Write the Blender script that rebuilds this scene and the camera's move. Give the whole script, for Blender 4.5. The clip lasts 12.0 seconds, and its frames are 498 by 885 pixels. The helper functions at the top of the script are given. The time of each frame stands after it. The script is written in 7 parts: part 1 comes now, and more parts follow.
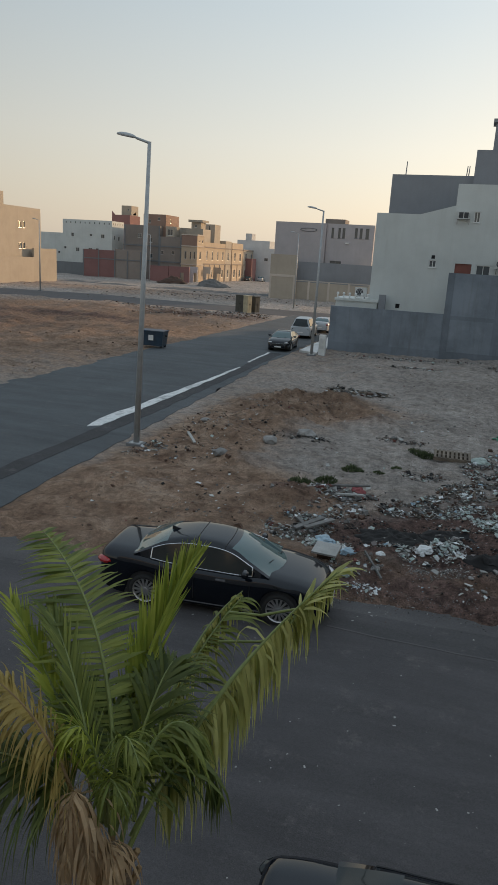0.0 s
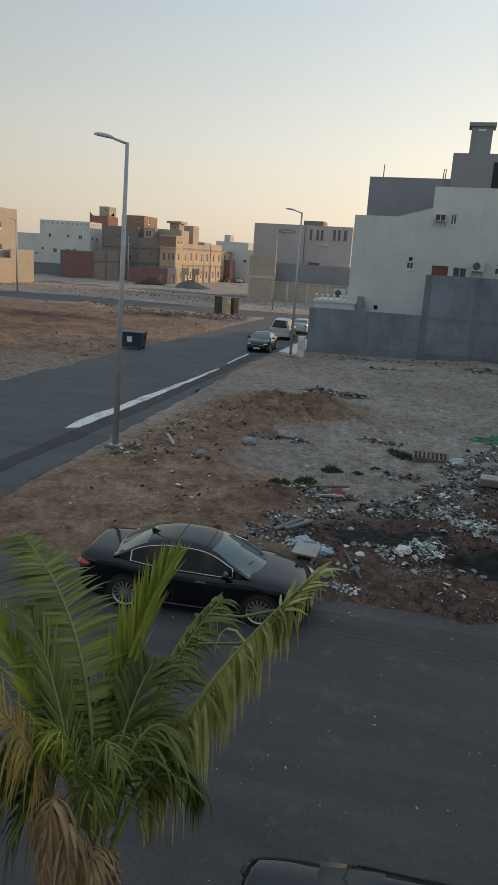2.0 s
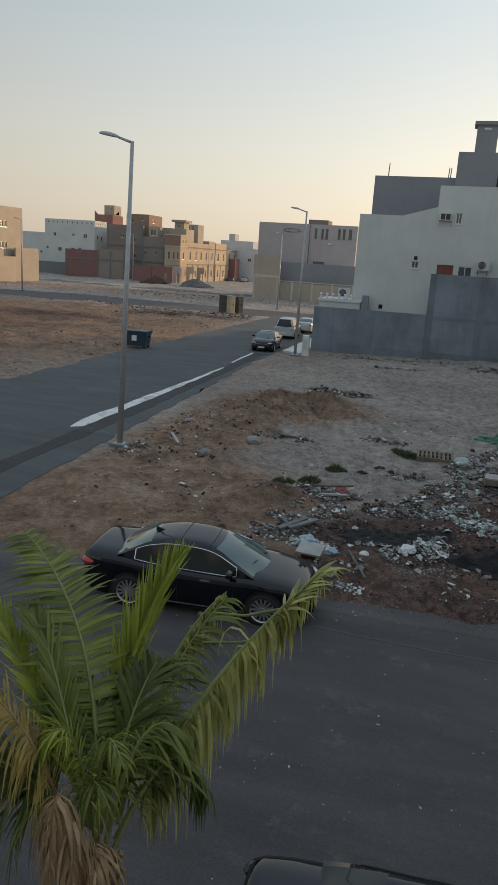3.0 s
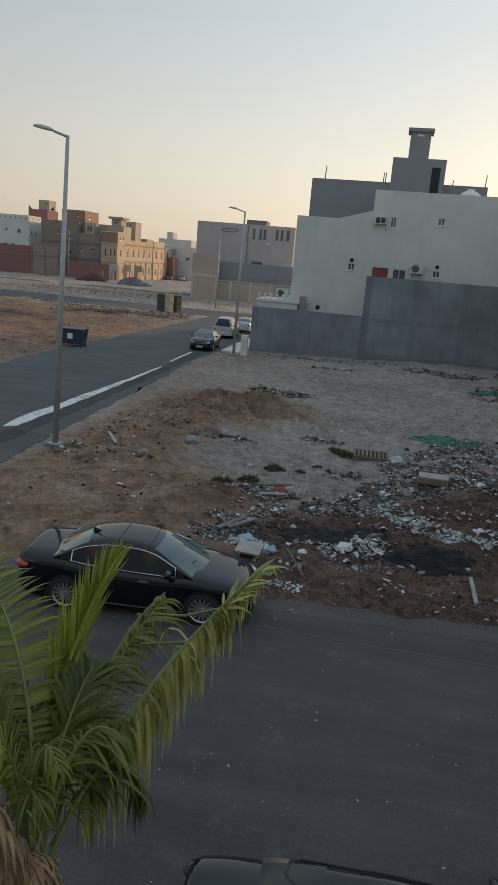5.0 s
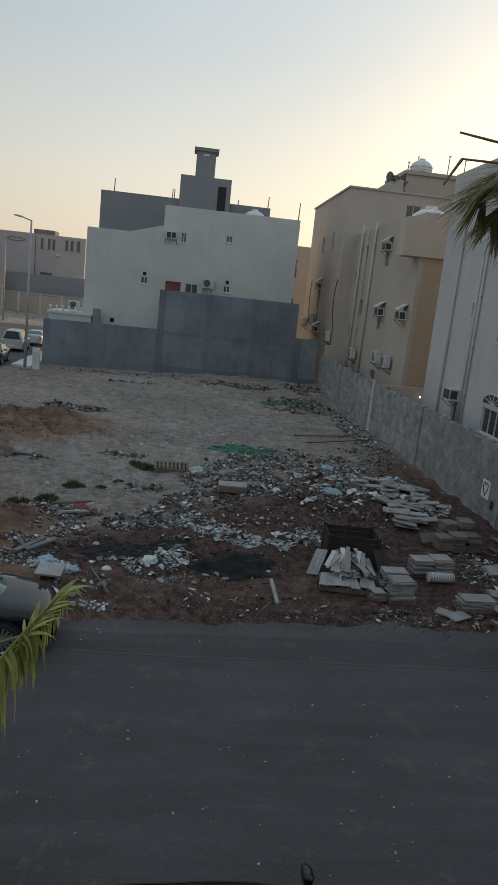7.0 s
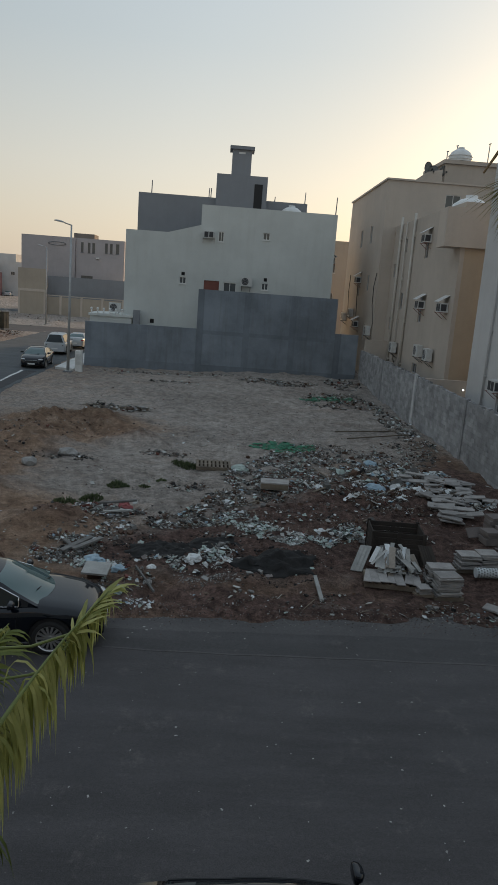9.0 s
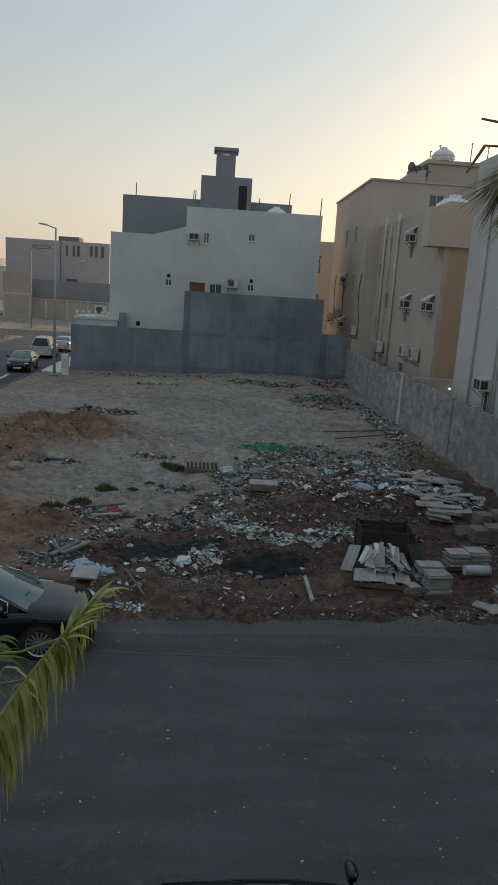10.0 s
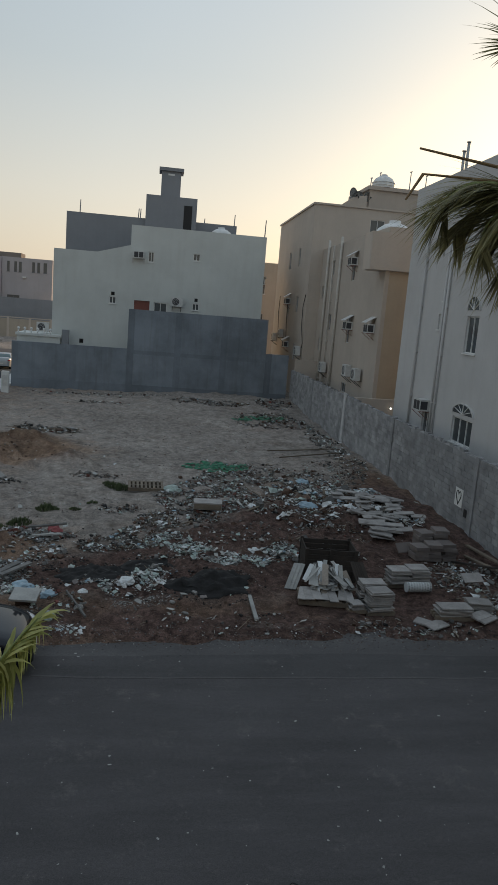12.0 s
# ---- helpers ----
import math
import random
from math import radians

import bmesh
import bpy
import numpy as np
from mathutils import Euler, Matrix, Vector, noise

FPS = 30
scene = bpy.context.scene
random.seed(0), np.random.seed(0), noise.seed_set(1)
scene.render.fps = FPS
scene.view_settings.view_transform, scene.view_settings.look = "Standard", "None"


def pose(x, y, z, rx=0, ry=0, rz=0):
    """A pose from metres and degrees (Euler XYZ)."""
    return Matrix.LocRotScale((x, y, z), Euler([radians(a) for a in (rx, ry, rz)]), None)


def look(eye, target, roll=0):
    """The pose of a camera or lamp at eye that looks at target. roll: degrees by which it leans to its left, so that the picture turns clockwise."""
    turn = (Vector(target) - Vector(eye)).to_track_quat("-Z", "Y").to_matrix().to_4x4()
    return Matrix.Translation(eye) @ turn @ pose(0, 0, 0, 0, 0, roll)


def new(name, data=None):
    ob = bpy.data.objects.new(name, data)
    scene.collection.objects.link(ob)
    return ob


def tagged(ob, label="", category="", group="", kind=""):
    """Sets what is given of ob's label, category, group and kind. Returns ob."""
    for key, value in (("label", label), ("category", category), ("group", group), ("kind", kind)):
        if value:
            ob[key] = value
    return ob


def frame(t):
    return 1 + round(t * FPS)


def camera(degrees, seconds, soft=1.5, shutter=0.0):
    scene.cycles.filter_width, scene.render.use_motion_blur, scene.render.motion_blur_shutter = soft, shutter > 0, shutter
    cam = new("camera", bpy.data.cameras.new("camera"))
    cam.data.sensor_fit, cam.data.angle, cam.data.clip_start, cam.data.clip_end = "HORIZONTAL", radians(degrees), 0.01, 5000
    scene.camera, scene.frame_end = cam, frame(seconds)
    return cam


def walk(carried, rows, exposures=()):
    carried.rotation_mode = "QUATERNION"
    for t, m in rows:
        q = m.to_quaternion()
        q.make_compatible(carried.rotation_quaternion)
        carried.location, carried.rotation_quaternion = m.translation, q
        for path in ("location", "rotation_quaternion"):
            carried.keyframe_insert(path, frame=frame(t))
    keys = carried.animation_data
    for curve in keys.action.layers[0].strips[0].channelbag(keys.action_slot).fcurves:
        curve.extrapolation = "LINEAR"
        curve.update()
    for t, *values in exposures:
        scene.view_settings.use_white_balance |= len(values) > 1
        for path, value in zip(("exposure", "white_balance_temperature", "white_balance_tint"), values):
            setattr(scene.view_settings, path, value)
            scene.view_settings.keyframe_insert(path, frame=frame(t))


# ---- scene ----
# ---- the camera: a phone turned by hand at an upper window ----
cam = camera(38.8, 12.0, 1.0)
EYE = 7.0
ROWS = [
    (0.0, 16.81, -14.72, 3.41), (0.5, 16.63, -14.67, 3.35), (1.0, 16.35, -14.59, 3.26), (1.5, 15.84, -14.52, 3.33),
    (2.0, 15.11, -14.51, 3.57), (2.5, 14.65, -14.54, 3.74), (4.3, 18.96, -14.9, 3.12), (4.5, 16.87, -14.76, 3.56),
    (5.0, 10.35, -14.29, 4.78), (5.5, 3.07, -13.4, 5.56), (6.0, -2.85, -12.54, 6.12), (6.5, -5.6, -11.91, 6.2),
    (7.0, -5.99, -11.75, 6.07), (7.5, -5.25, -11.82, 5.81), (9.5, -2.36, -12.31, 4.06), (10.0, -3.58, -12.09, 3.64),
    (10.5, -5.72, -11.61, 3.61), (11.0, -6.24, -11.21, 3.7), (11.5, -6.92, -10.71, 4.11), (12.0, -8.03, -10.25, 4.58),
]
EXPOSURE = [(0.0, 0.39), (2.5, 0.35), (4.4, 0.39), (5.0, 0.28), (5.6, 0.06), (6.5, 0.1), (7.5, 0.2), (9.5, 0.1), (12.0, 0.1)]


def gaze(yaw, pitch, roll):
    turn = pose(0, 0, 0, 0, 0, yaw) @ pose(0, 0, 0, 90 + pitch) @ pose(0, 0, 0, 0, 0, roll)
    return Matrix.Translation((0, 0, EYE)) @ turn


walk(cam, [(t, gaze(yaw, pitch, roll)) for t, yaw, pitch, roll in ROWS], EXPOSURE)

# ---- sky and sun: low hazy evening sun, ahead and to the east side of the lot ----
SUN_AZ, SUN_EL = 36.0, 8.0          # degrees clockwise from +y, degrees up
world = bpy.data.worlds.new("evening_sky")
scene.world = world
world.use_nodes = True
wn = world.node_tree.nodes
sky = wn.new("ShaderNodeTexSky")
sky.sky_type = "NISHITA"
sky.sun_disc = False
sky.sun_elevation, sky.sun_rotation = radians(SUN_EL), radians(SUN_AZ)
sky.altitude, sky.air_density, sky.dust_density, sky.ozone_density = 0, 1.0, 3.0, 1.0
# dusty evening haze: cream at the horizon, pale blue-grey overhead, the clear-sky model's glow on top
up = wn.new("ShaderNodeTexCoord")
sep = wn.new("ShaderNodeSeparateXYZ")
wl = world.node_tree.links
wl.new(up.outputs["Generated"], sep.inputs[0])
haze = wn.new("ShaderNodeValToRGB")
HAZE = [(0.0, (0.57, 0.49, 0.395)), (0.03, (0.575, 0.505, 0.415)), (0.14, (0.53, 0.51, 0.462)), (0.2, (0.48, 0.488, 0.466)), (0.29, (0.41, 0.455, 0.472)), (0.5, (0.37, 0.45, 0.52)), (1.0, (0.52, 0.62, 0.72))]
while len(haze.color_ramp.elements) < len(HAZE):
    haze.color_ramp.elements.new(0.5)
for el, (at, c) in zip(haze.color_ramp.elements, HAZE):
    el.position, el.color = at, (*c, 1)
wl.new(sep.outputs["Z"], haze.inputs["Fac"])
glow = wn.new("ShaderNodeBackground")
glow.inputs["Strength"].default_value = 0.038
wl.new(sky.outputs["Color"], glow.inputs["Color"])
# the haze is brighter towards the low sun
flat = wn.new("ShaderNodeVectorMath")
flat.operation = "DOT_PRODUCT"
flat.inputs[1].default_value = (math.sin(radians(SUN_AZ)), math.cos(radians(SUN_AZ)), 0)
wl.new(up.outputs["Generated"], flat.inputs[0])
side = wn.new("ShaderNodeMapRange")
side.inputs["From Min"].default_value, side.inputs["From Max"].default_value = 0.2, 0.75
side.inputs["To Min"].default_value, side.inputs["To Max"].default_value = 0.8, 1.15
wl.new(flat.outputs["Value"], side.inputs["Value"])
wl.new(haze.outputs["Color"], wn["Background"].inputs["Color"])
dim = wn.new("ShaderNodeMath")
dim.operation = "MULTIPLY"
dim.inputs[1].default_value = 0.87
wl.new(side.outputs["Result"], dim.inputs[0])
wl.new(dim.outputs[0], wn["Background"].inputs["Strength"])
both = wn.new("ShaderNodeAddShader")
wl.new(wn["Background"].outputs[0], both.inputs[0])
wl.new(glow.outputs[0], both.inputs[1])
wl.new(both.outputs[0], wn["World Output"].inputs["Surface"])
sun = new("sun", bpy.data.lights.new("sun", "SUN"))
sun.data.energy, sun.data.angle, sun.data.color = 2.2, radians(1.5), (1.0, 0.66, 0.36)
a, e = radians(SUN_AZ), radians(SUN_EL)
sun.matrix_world = look((60 * math.sin(a), 60 * math.cos(a), 40), (0, 0, 40 - 60 * math.tan(e)))


# ---- materials ----
def tree(name):
    m = bpy.data.materials.new(name)
    m.use_nodes = True
    nt = m.node_tree
    return m, nt, nt.nodes["Principled BSDF"]


def noise_node(nt, scale, detail=6, rough=0.6, src=None):
    n = nt.nodes.new("ShaderNodeTexNoise")
    n.inputs["Scale"].default_value, n.inputs["Detail"].default_value, n.inputs["Roughness"].default_value = scale, detail, rough
    if src:
        nt.links.new(src, n.inputs["Vector"])
    return n.outputs["Fac"]


def ramp(nt, src, stops):
    r = nt.nodes.new("ShaderNodeValToRGB")
    while len(r.color_ramp.elements) < len(stops):
        r.color_ramp.elements.new(0.5)
    for el, (at, c) in zip(r.color_ramp.elements, stops):
        el.position, el.color = at, (*c, 1) if len(c) == 3 else c
    nt.links.new(src, r.inputs["Fac"])
    return r.outputs["Color"]


def mix(nt, fac, a, b, mode="MIX"):
    m = nt.nodes.new("ShaderNodeMix")
    m.data_type, m.blend_type = "RGBA", mode
    for key, v in (("Factor", fac), ("A", a), ("B", b)):
        sock = [s for s in m.inputs if s.name == key and s.type == ("VALUE" if key == "Factor" else "RGBA")][0]
        if isinstance(v, (int, float)):
            sock.default_value = v
        elif isinstance(v, tuple):
            sock.default_value = (*v, 1)
        else:
            nt.links.new(v, sock)
    return [o for o in m.outputs if o.type == "RGBA"][0]


def grey(v):
    return (v, v, v)


def bump(nt, bsdf, src, strength, dist):
    b = nt.nodes.new("ShaderNodeBump")
    b.inputs["Strength"].default_value, b.inputs["Distance"].default_value = strength, dist
    nt.links.new(src, b.inputs["Height"])
    nt.links.new(b.outputs["Normal"], bsdf.inputs["Normal"])


def surface(name, color, rough=0.85, vary=0.25, scale=1.0, grain=30.0, relief=0.3, dist=0.01, metal=0.0, tint=None, spread=0.0, coat=0.0):
    """Base colour with large stains, fine grain, a little difference from piece to piece, and relief."""
    m, nt, bsdf = tree(name)
    co = nt.nodes.new("ShaderNodeTexCoord").outputs["Object"] if spread == 0 else nt.nodes.new("ShaderNodeNewGeometry").outputs["Position"]
    big, fine = noise_node(nt, scale, 5, 0.6, co), noise_node(nt, grain, 4, 0.7, co)
    lo = tuple(c * (1 - vary) for c in color)
    hi = tint or tuple(min(1, c * (1 + vary)) for c in color)
    col = ramp(nt, big, [(0.3, lo), (0.7, hi)])
    col = mix(nt, min(1, vary * 1.6), col, ramp(nt, fine, [(0.3, grey(0.35)), (0.7, grey(1.0))]), "MULTIPLY") if vary else col
    if spread:
        info = nt.nodes.new("ShaderNodeObjectInfo")
        r = ramp(nt, info.outputs["Random"], [(0.0, grey(1 - spread)), (1.0, grey(1.0))])
        col = mix(nt, 1.0, col, r, "MULTIPLY")
        isl = nt.nodes.new("ShaderNodeNewGeometry").outputs["Random Per Island"]
        col = mix(nt, 1.0, col, ramp(nt, isl, [(0.0, grey(1 - 1.6 * spread)), (1.0, grey(1.0))]), "MULTIPLY")
    nt.links.new(col, bsdf.inputs["Base Color"])
    bsdf.inputs["Roughness"].default_value, bsdf.inputs["Metallic"].default_value = rough, metal
    bsdf.inputs["Coat Weight"].default_value = coat
    bsdf.inputs["Coat Roughness"].default_value = 0.06
    if relief:
        bump(nt, bsdf, fine, relief, dist)
    return m


def plain(name, color, rough=0.5, metal=0.0, coat=0.0):
    m, nt, bsdf = tree(name)
    bsdf.inputs["Base Color"].default_value = (*color, 1)
    bsdf.inputs["Roughness"].default_value, bsdf.inputs["Metallic"].default_value, bsdf.inputs["Coat Weight"].default_value = rough, metal, coat
    return m


def streaked(name, color, rough=0.9, dirt=(0.3, 0.27, 0.24), amount=0.16, relief=0.15, blotch=0.78):
    """Plaster or concrete with rain streaks and blotches."""
    m, nt, bsdf = tree(name)
    co = nt.nodes.new("ShaderNodeNewGeometry").outputs["Position"]
    mp = nt.nodes.new("ShaderNodeMapping")
    mp.inputs["Scale"].default_value = (1.6, 1.6, 0.12)
    nt.links.new(co, mp.inputs["Vector"])
    run = noise_node(nt, 1.2, 6, 0.7, mp.outputs["Vector"])
    blot = noise_node(nt, 0.35, 6, 0.65, co)
    fine = noise_node(nt, 14, 4, 0.7, co)
    col = mix(nt, ramp(nt, run, [(0.5, grey(0)), (0.78, grey(amount))]), color, tuple(c * d * 2 for c, d in zip(color, dirt)))
    col = mix(nt, 0.5, col, ramp(nt, blot, [(0.35, grey(blotch)), (0.62, grey(1.0))]), "MULTIPLY")
    tone = nt.nodes.new("ShaderNodeObjectInfo").outputs["Random"]
    col = mix(nt, 1.0, col, ramp(nt, tone, [(0.0, grey(0.86)), (1.0, grey(1.0))]), "MULTIPLY")
    col = mix(nt, 0.25, col, ramp(nt, fine, [(0.3, grey(0.7)), (0.7, grey(1.0))]), "MULTIPLY")
    nt.links.new(col, bsdf.inputs["Base Color"])
    bsdf.inputs["Roughness"].default_value = rough
    bump(nt, bsdf, fine, relief, 0.01)
    return m


M = {}
M["white_plaster"] = streaked("white_plaster", (0.72, 0.74, 0.71))
M["white_plaster_b"] = streaked("white_plaster_b", (0.63, 0.62, 0.61))
M["grey_render"] = streaked("grey_render", (0.31, 0.32, 0.34))
M["cement"] = streaked("cement", (0.215, 0.225, 0.235), amount=0.25, relief=0.3)
M["wall_cement"] = streaked("wall_cement", (0.27, 0.305, 0.345), amount=0.55, relief=0.4, blotch=0.35)
M["cement_band"] = streaked("cement_band", (0.225, 0.255, 0.29), amount=0.5, relief=0.4, blotch=0.35)
M["brick_warm"] = streaked("brick_warm", (0.40, 0.30, 0.23))
M["beige_plaster"] = streaked("beige_plaster", (0.61, 0.53, 0.455))
M["orange_plaster"] = streaked("orange_plaster", (0.52, 0.41, 0.3))
M["pink_plaster"] = streaked("pink_plaster", (0.53, 0.49, 0.495))
M["tan_plaster"] = streaked("tan_plaster", (0.46, 0.395, 0.32))
M["brick_red"] = streaked("brick_red", (0.29, 0.15, 0.14))
M["brick_brown"] = streaked("brick_brown", (0.33, 0.215, 0.165))
M["block_brown"] = streaked("block_brown", (0.3, 0.255, 0.225))
M["block"] = surface("block", (0.43, 0.43, 0.435), 0.95, 0.3, 1.2, 40, 0.6, 0.012, spread=0.2)
M["mortar"] = surface("mortar", (0.33, 0.32, 0.31), 0.95, 0.25, 3, 40, 0.4, 0.01)
M["galvanised"] = surface("galvanised", (0.42, 0.43, 0.43), 0.5, 0.12, 4, 60, 0.05, 0.002, metal=0.2)
M["dark"] = plain("dark", (0.015, 0.015, 0.016), 0.6)
M["glass"] = plain("glass", (0.075, 0.085, 0.09), 0.08, 0.0, 0.5)
M["pale_cement"] = surface("pale_cement", (0.56, 0.56, 0.56), 0.9, 0.15, 3, 30, 0.2)
M["white_paint"] = surface("white_paint", (0.75, 0.75, 0.73), 0.45, 0.08, 3, 40, 0.05, 0.002)
M["alu"] = plain("alu", (0.6, 0.6, 0.6), 0.4, 0.6)
M["brown_metal"] = surface("brown_metal", (0.22, 0.07, 0.05), 0.5, 0.15, 2, 20, 0.1)


def soil():
    """Pale trodden sand, red-brown dug earth and dark dirt; which lies where is stored on the ground mesh."""
    m, nt, bsdf = tree("soil")
    co = nt.nodes.new("ShaderNodeNewGeometry").outputs["Position"]
    big, mid, fine, grit = noise_node(nt, 0.13, 6, 0.6, co), noise_node(nt, 0.8, 8, 0.7, co), noise_node(nt, 5, 6, 0.75, co), noise_node(nt, 38, 3, 0.75, co)

    def kind(key):
        at = nt.nodes.new("ShaderNodeAttribute")
        at.attribute_name = key
        add = nt.nodes.new("ShaderNodeMath")
        add.operation = "MULTIPLY_ADD"
        nt.links.new(mid, add.inputs[0])
        add.inputs[1].default_value = 0.9
        nt.links.new(at.outputs["Fac"], add.inputs[2])
        return ramp(nt, add.outputs[0], [(0.6, grey(0)), (0.95, grey(1))])

    pale = ramp(nt, mid, [(0.25, (0.35, 0.292, 0.25)), (0.45, (0.485, 0.425, 0.375)), (0.75, (0.6, 0.54, 0.49))])
    brown = ramp(nt, mid, [(0.28, (0.19, 0.112, 0.075)), (0.5, (0.4, 0.265, 0.182)), (0.72, (0.57, 0.42, 0.31))])
    dark = ramp(nt, fine, [(0.3, (0.08, 0.05, 0.042)), (0.7, (0.25, 0.16, 0.132))])
    col = mix(nt, kind("brown"), pale, brown)
    col = mix(nt, kind("dark"), col, dark)
    patch = noise_node(nt, 2.1, 6, 0.7, co)
    # wheel-worn and raked streaks, longer across the lot than along it
    mp = nt.nodes.new("ShaderNodeMapping")
    mp.inputs["Scale"].default_value = (0.35, 1.0, 1.0)
    mp.inputs["Rotation"].default_value = (0, 0, 0.25)
    nt.links.new(co, mp.inputs["Vector"])
    streak = noise_node(nt, 1.0, 9, 0.72, mp.outputs["Vector"])
    col = mix(nt, ramp(nt, streak, [(0.54, grey(0)), (0.72, grey(0.5))]), col, (0.3, 0.205, 0.15))
    col = mix(nt, ramp(nt, streak, [(0.26, grey(0.4)), (0.4, grey(0))]), col, (0.66, 0.61, 0.55))
    col = mix(nt, 0.9, col, ramp(nt, big, [(0.35, grey(0.72)), (0.6, grey(1.0))]), "MULTIPLY")
    col = mix(nt, 0.9, col, ramp(nt, patch, [(0.36, grey(0.66)), (0.56, grey(1.08))]), "MULTIPLY")
    col = mix(nt, 0.85, col, ramp(nt, fine, [(0.32, grey(0.55)), (0.6, grey(1.12))]), "MULTIPLY")
    col = mix(nt, 0.7, col, ramp(nt, grit, [(0.4, grey(0.3)), (0.56, grey(1.0))]), "MULTIPLY")
    nt.links.new(col, bsdf.inputs["Base Color"])
    bsdf.inputs["Roughness"].default_value = 0.97
    bsdf.inputs["Specular IOR Level"].default_value = 0.2
    add = nt.nodes.new("ShaderNodeMath")
    nt.links.new(fine, add.inputs[0])
    nt.links.new(grit, add.inputs[1])
    bump(nt, bsdf, add.outputs[0], 0.9, 0.055)
    return m


def asphalt(name, base):
    """Worn asphalt: broad tone changes, streaks along the road, dusty scuffs and grit."""
    m, nt, bsdf = tree(name)
    co = nt.nodes.new("ShaderNodeNewGeometry").outputs["Position"]
    mp = nt.nodes.new("ShaderNodeMapping")
    mp.inputs["Scale"].default_value = (0.22, 1.3, 1.0)
    nt.links.new(co, mp.inputs["Vector"])
    big, lane, mid, grit = noise_node(nt, 0.25, 6, 0.65, co), noise_node(nt, 0.9, 6, 0.7, mp.outputs["Vector"]), noise_node(nt, 1.3, 8, 0.8, co), noise_node(nt, 48, 3, 0.8, co)
    col = ramp(nt, big, [(0.3, tuple(c * 0.78 for c in base)), (0.7, tuple(c * 1.15 for c in base))])
    col = mix(nt, 0.7, col, ramp(nt, lane, [(0.32, grey(0.64)), (0.66, grey(1.2))]), "MULTIPLY")
    col = mix(nt, ramp(nt, mid, [(0.56, grey(0)), (0.69, grey(0.62))]), col, (0.17, 0.155, 0.145))
    stone = noise_node(nt, 17, 2, 0.6, co)
    col = mix(nt, 0.75, col, ramp(nt, grit, [(0.32, grey(0.45)), (0.66, grey(1.2))]), "MULTIPLY")
    col = mix(nt, 0.3, col, ramp(nt, stone, [(0.36, grey(0.6)), (0.62, grey(1.15))]), "MULTIPLY")
    # paler chips of aggregate here and there
    col = mix(nt, ramp(nt, stone, [(0.72, grey(0)), (0.76, grey(0.45))]), col, (0.24, 0.225, 0.21))
    nt.links.new(col, bsdf.inputs["Base Color"])
    bsdf.inputs["Roughness"].default_value = 0.85
    bump(nt, bsdf, grit, 0.6, 0.015)
    return m


M["soil"] = soil()
M["asphalt"] = asphalt("asphalt", (0.087, 0.081, 0.083))
M["asphalt_street"] = asphalt("asphalt_street", (0.086, 0.096, 0.103))
M["asphalt_shoulder"] = asphalt("asphalt_shoulder", (0.1, 0.094, 0.094))
M["asphalt_scraped"] = asphalt("asphalt_scraped", (0.074, 0.07, 0.071))
M["asphalt_lip"] = asphalt("asphalt_lip", (0.112, 0.105, 0.104))
M["asphalt_patch"] = asphalt("asphalt_patch", (0.043, 0.043, 0.046))


# ---- mesh helpers ----
def add_box(bm, x0, x1, y0, y1, z0, z1, mat_index=0):
    v = [bm.verts.new(c) for c in ((x0, y0, z0), (x1, y0, z0), (x1, y1, z0), (x0, y1, z0), (x0, y0, z1), (x1, y0, z1), (x1, y1, z1), (x0, y1, z1))]
    out = []
    for q in ((0, 3, 2, 1), (4, 5, 6, 7), (0, 1, 5, 4), (1, 2, 6, 5), (2, 3, 7, 6), (3, 0, 4, 7)):
        f = bm.faces.new([v[i] for i in q])
        f.material_index = mat_index
        out.append(f)
    return v


def add_tube(bm, a, b, r0, r1=None, n=10):
    """A tapered tube from a to b, with caps."""
    r1 = r0 if r1 is None else r1
    a, b = Vector(a), Vector(b)
    q = (b - a).to_track_quat("Z", "Y")
    rings = []
    for c, r in ((a, r0), (b, r1)):
        rings.append([bm.verts.new(c + q @ Vector((r * math.cos(2 * math.pi * k / n), r * math.sin(2 * math.pi * k / n), 0))) for k in range(n)])
    for k in range(n):
        f = bm.faces.new((rings[0][k], rings[0][(k + 1) % n], rings[1][(k + 1) % n], rings[1][k]))
        f.smooth = n > 6
    bm.faces.new(rings[0][::-1])
    bm.faces.new(rings[1])


def soften(bm, width=0.01):
    es = [e for e in bm.edges if len(e.link_faces) == 2 and e.calc_face_angle(0) > 0.6]
    bmesh.ops.bevel(bm, geom=es, offset=width, segments=1, affect="EDGES", clamp_overlap=True)


def link(name, bm, materials, parent=None, label="", at=None):
    me = bpy.data.meshes.new(name)
    bmesh.ops.recalc_face_normals(bm, faces=bm.faces)
    bm.to_mesh(me)
    bm.free()
    for m in materials if isinstance(materials, (list, tuple)) else [materials]:
        me.materials.append(m)
    ob = new(name, me)
    if parent:
        ob.parent = parent
    if at:
        ob.matrix_basis = at
    if label:
        ob["label"] = label
    return ob


def part(name, bm, material, parent, label="", at=None):
    return link(name, bm, material, parent, label, at)


def box_part(name, x0, x1, y0, y1, z0, z1, material, parent=None, label="", bevel=0.0):
    bm = bmesh.new()
    add_box(bm, x0, x1, y0, y1, z0, z1)
    if bevel:
        soften(bm, bevel)
    return link(name, bm, material, parent, label)


def thing(name, at, label, category, group="", kind=""):
    ob = new(name)
    ob.empty_display_size = 0.2
    ob.matrix_basis = at
    return tagged(ob, label, category, group, kind)


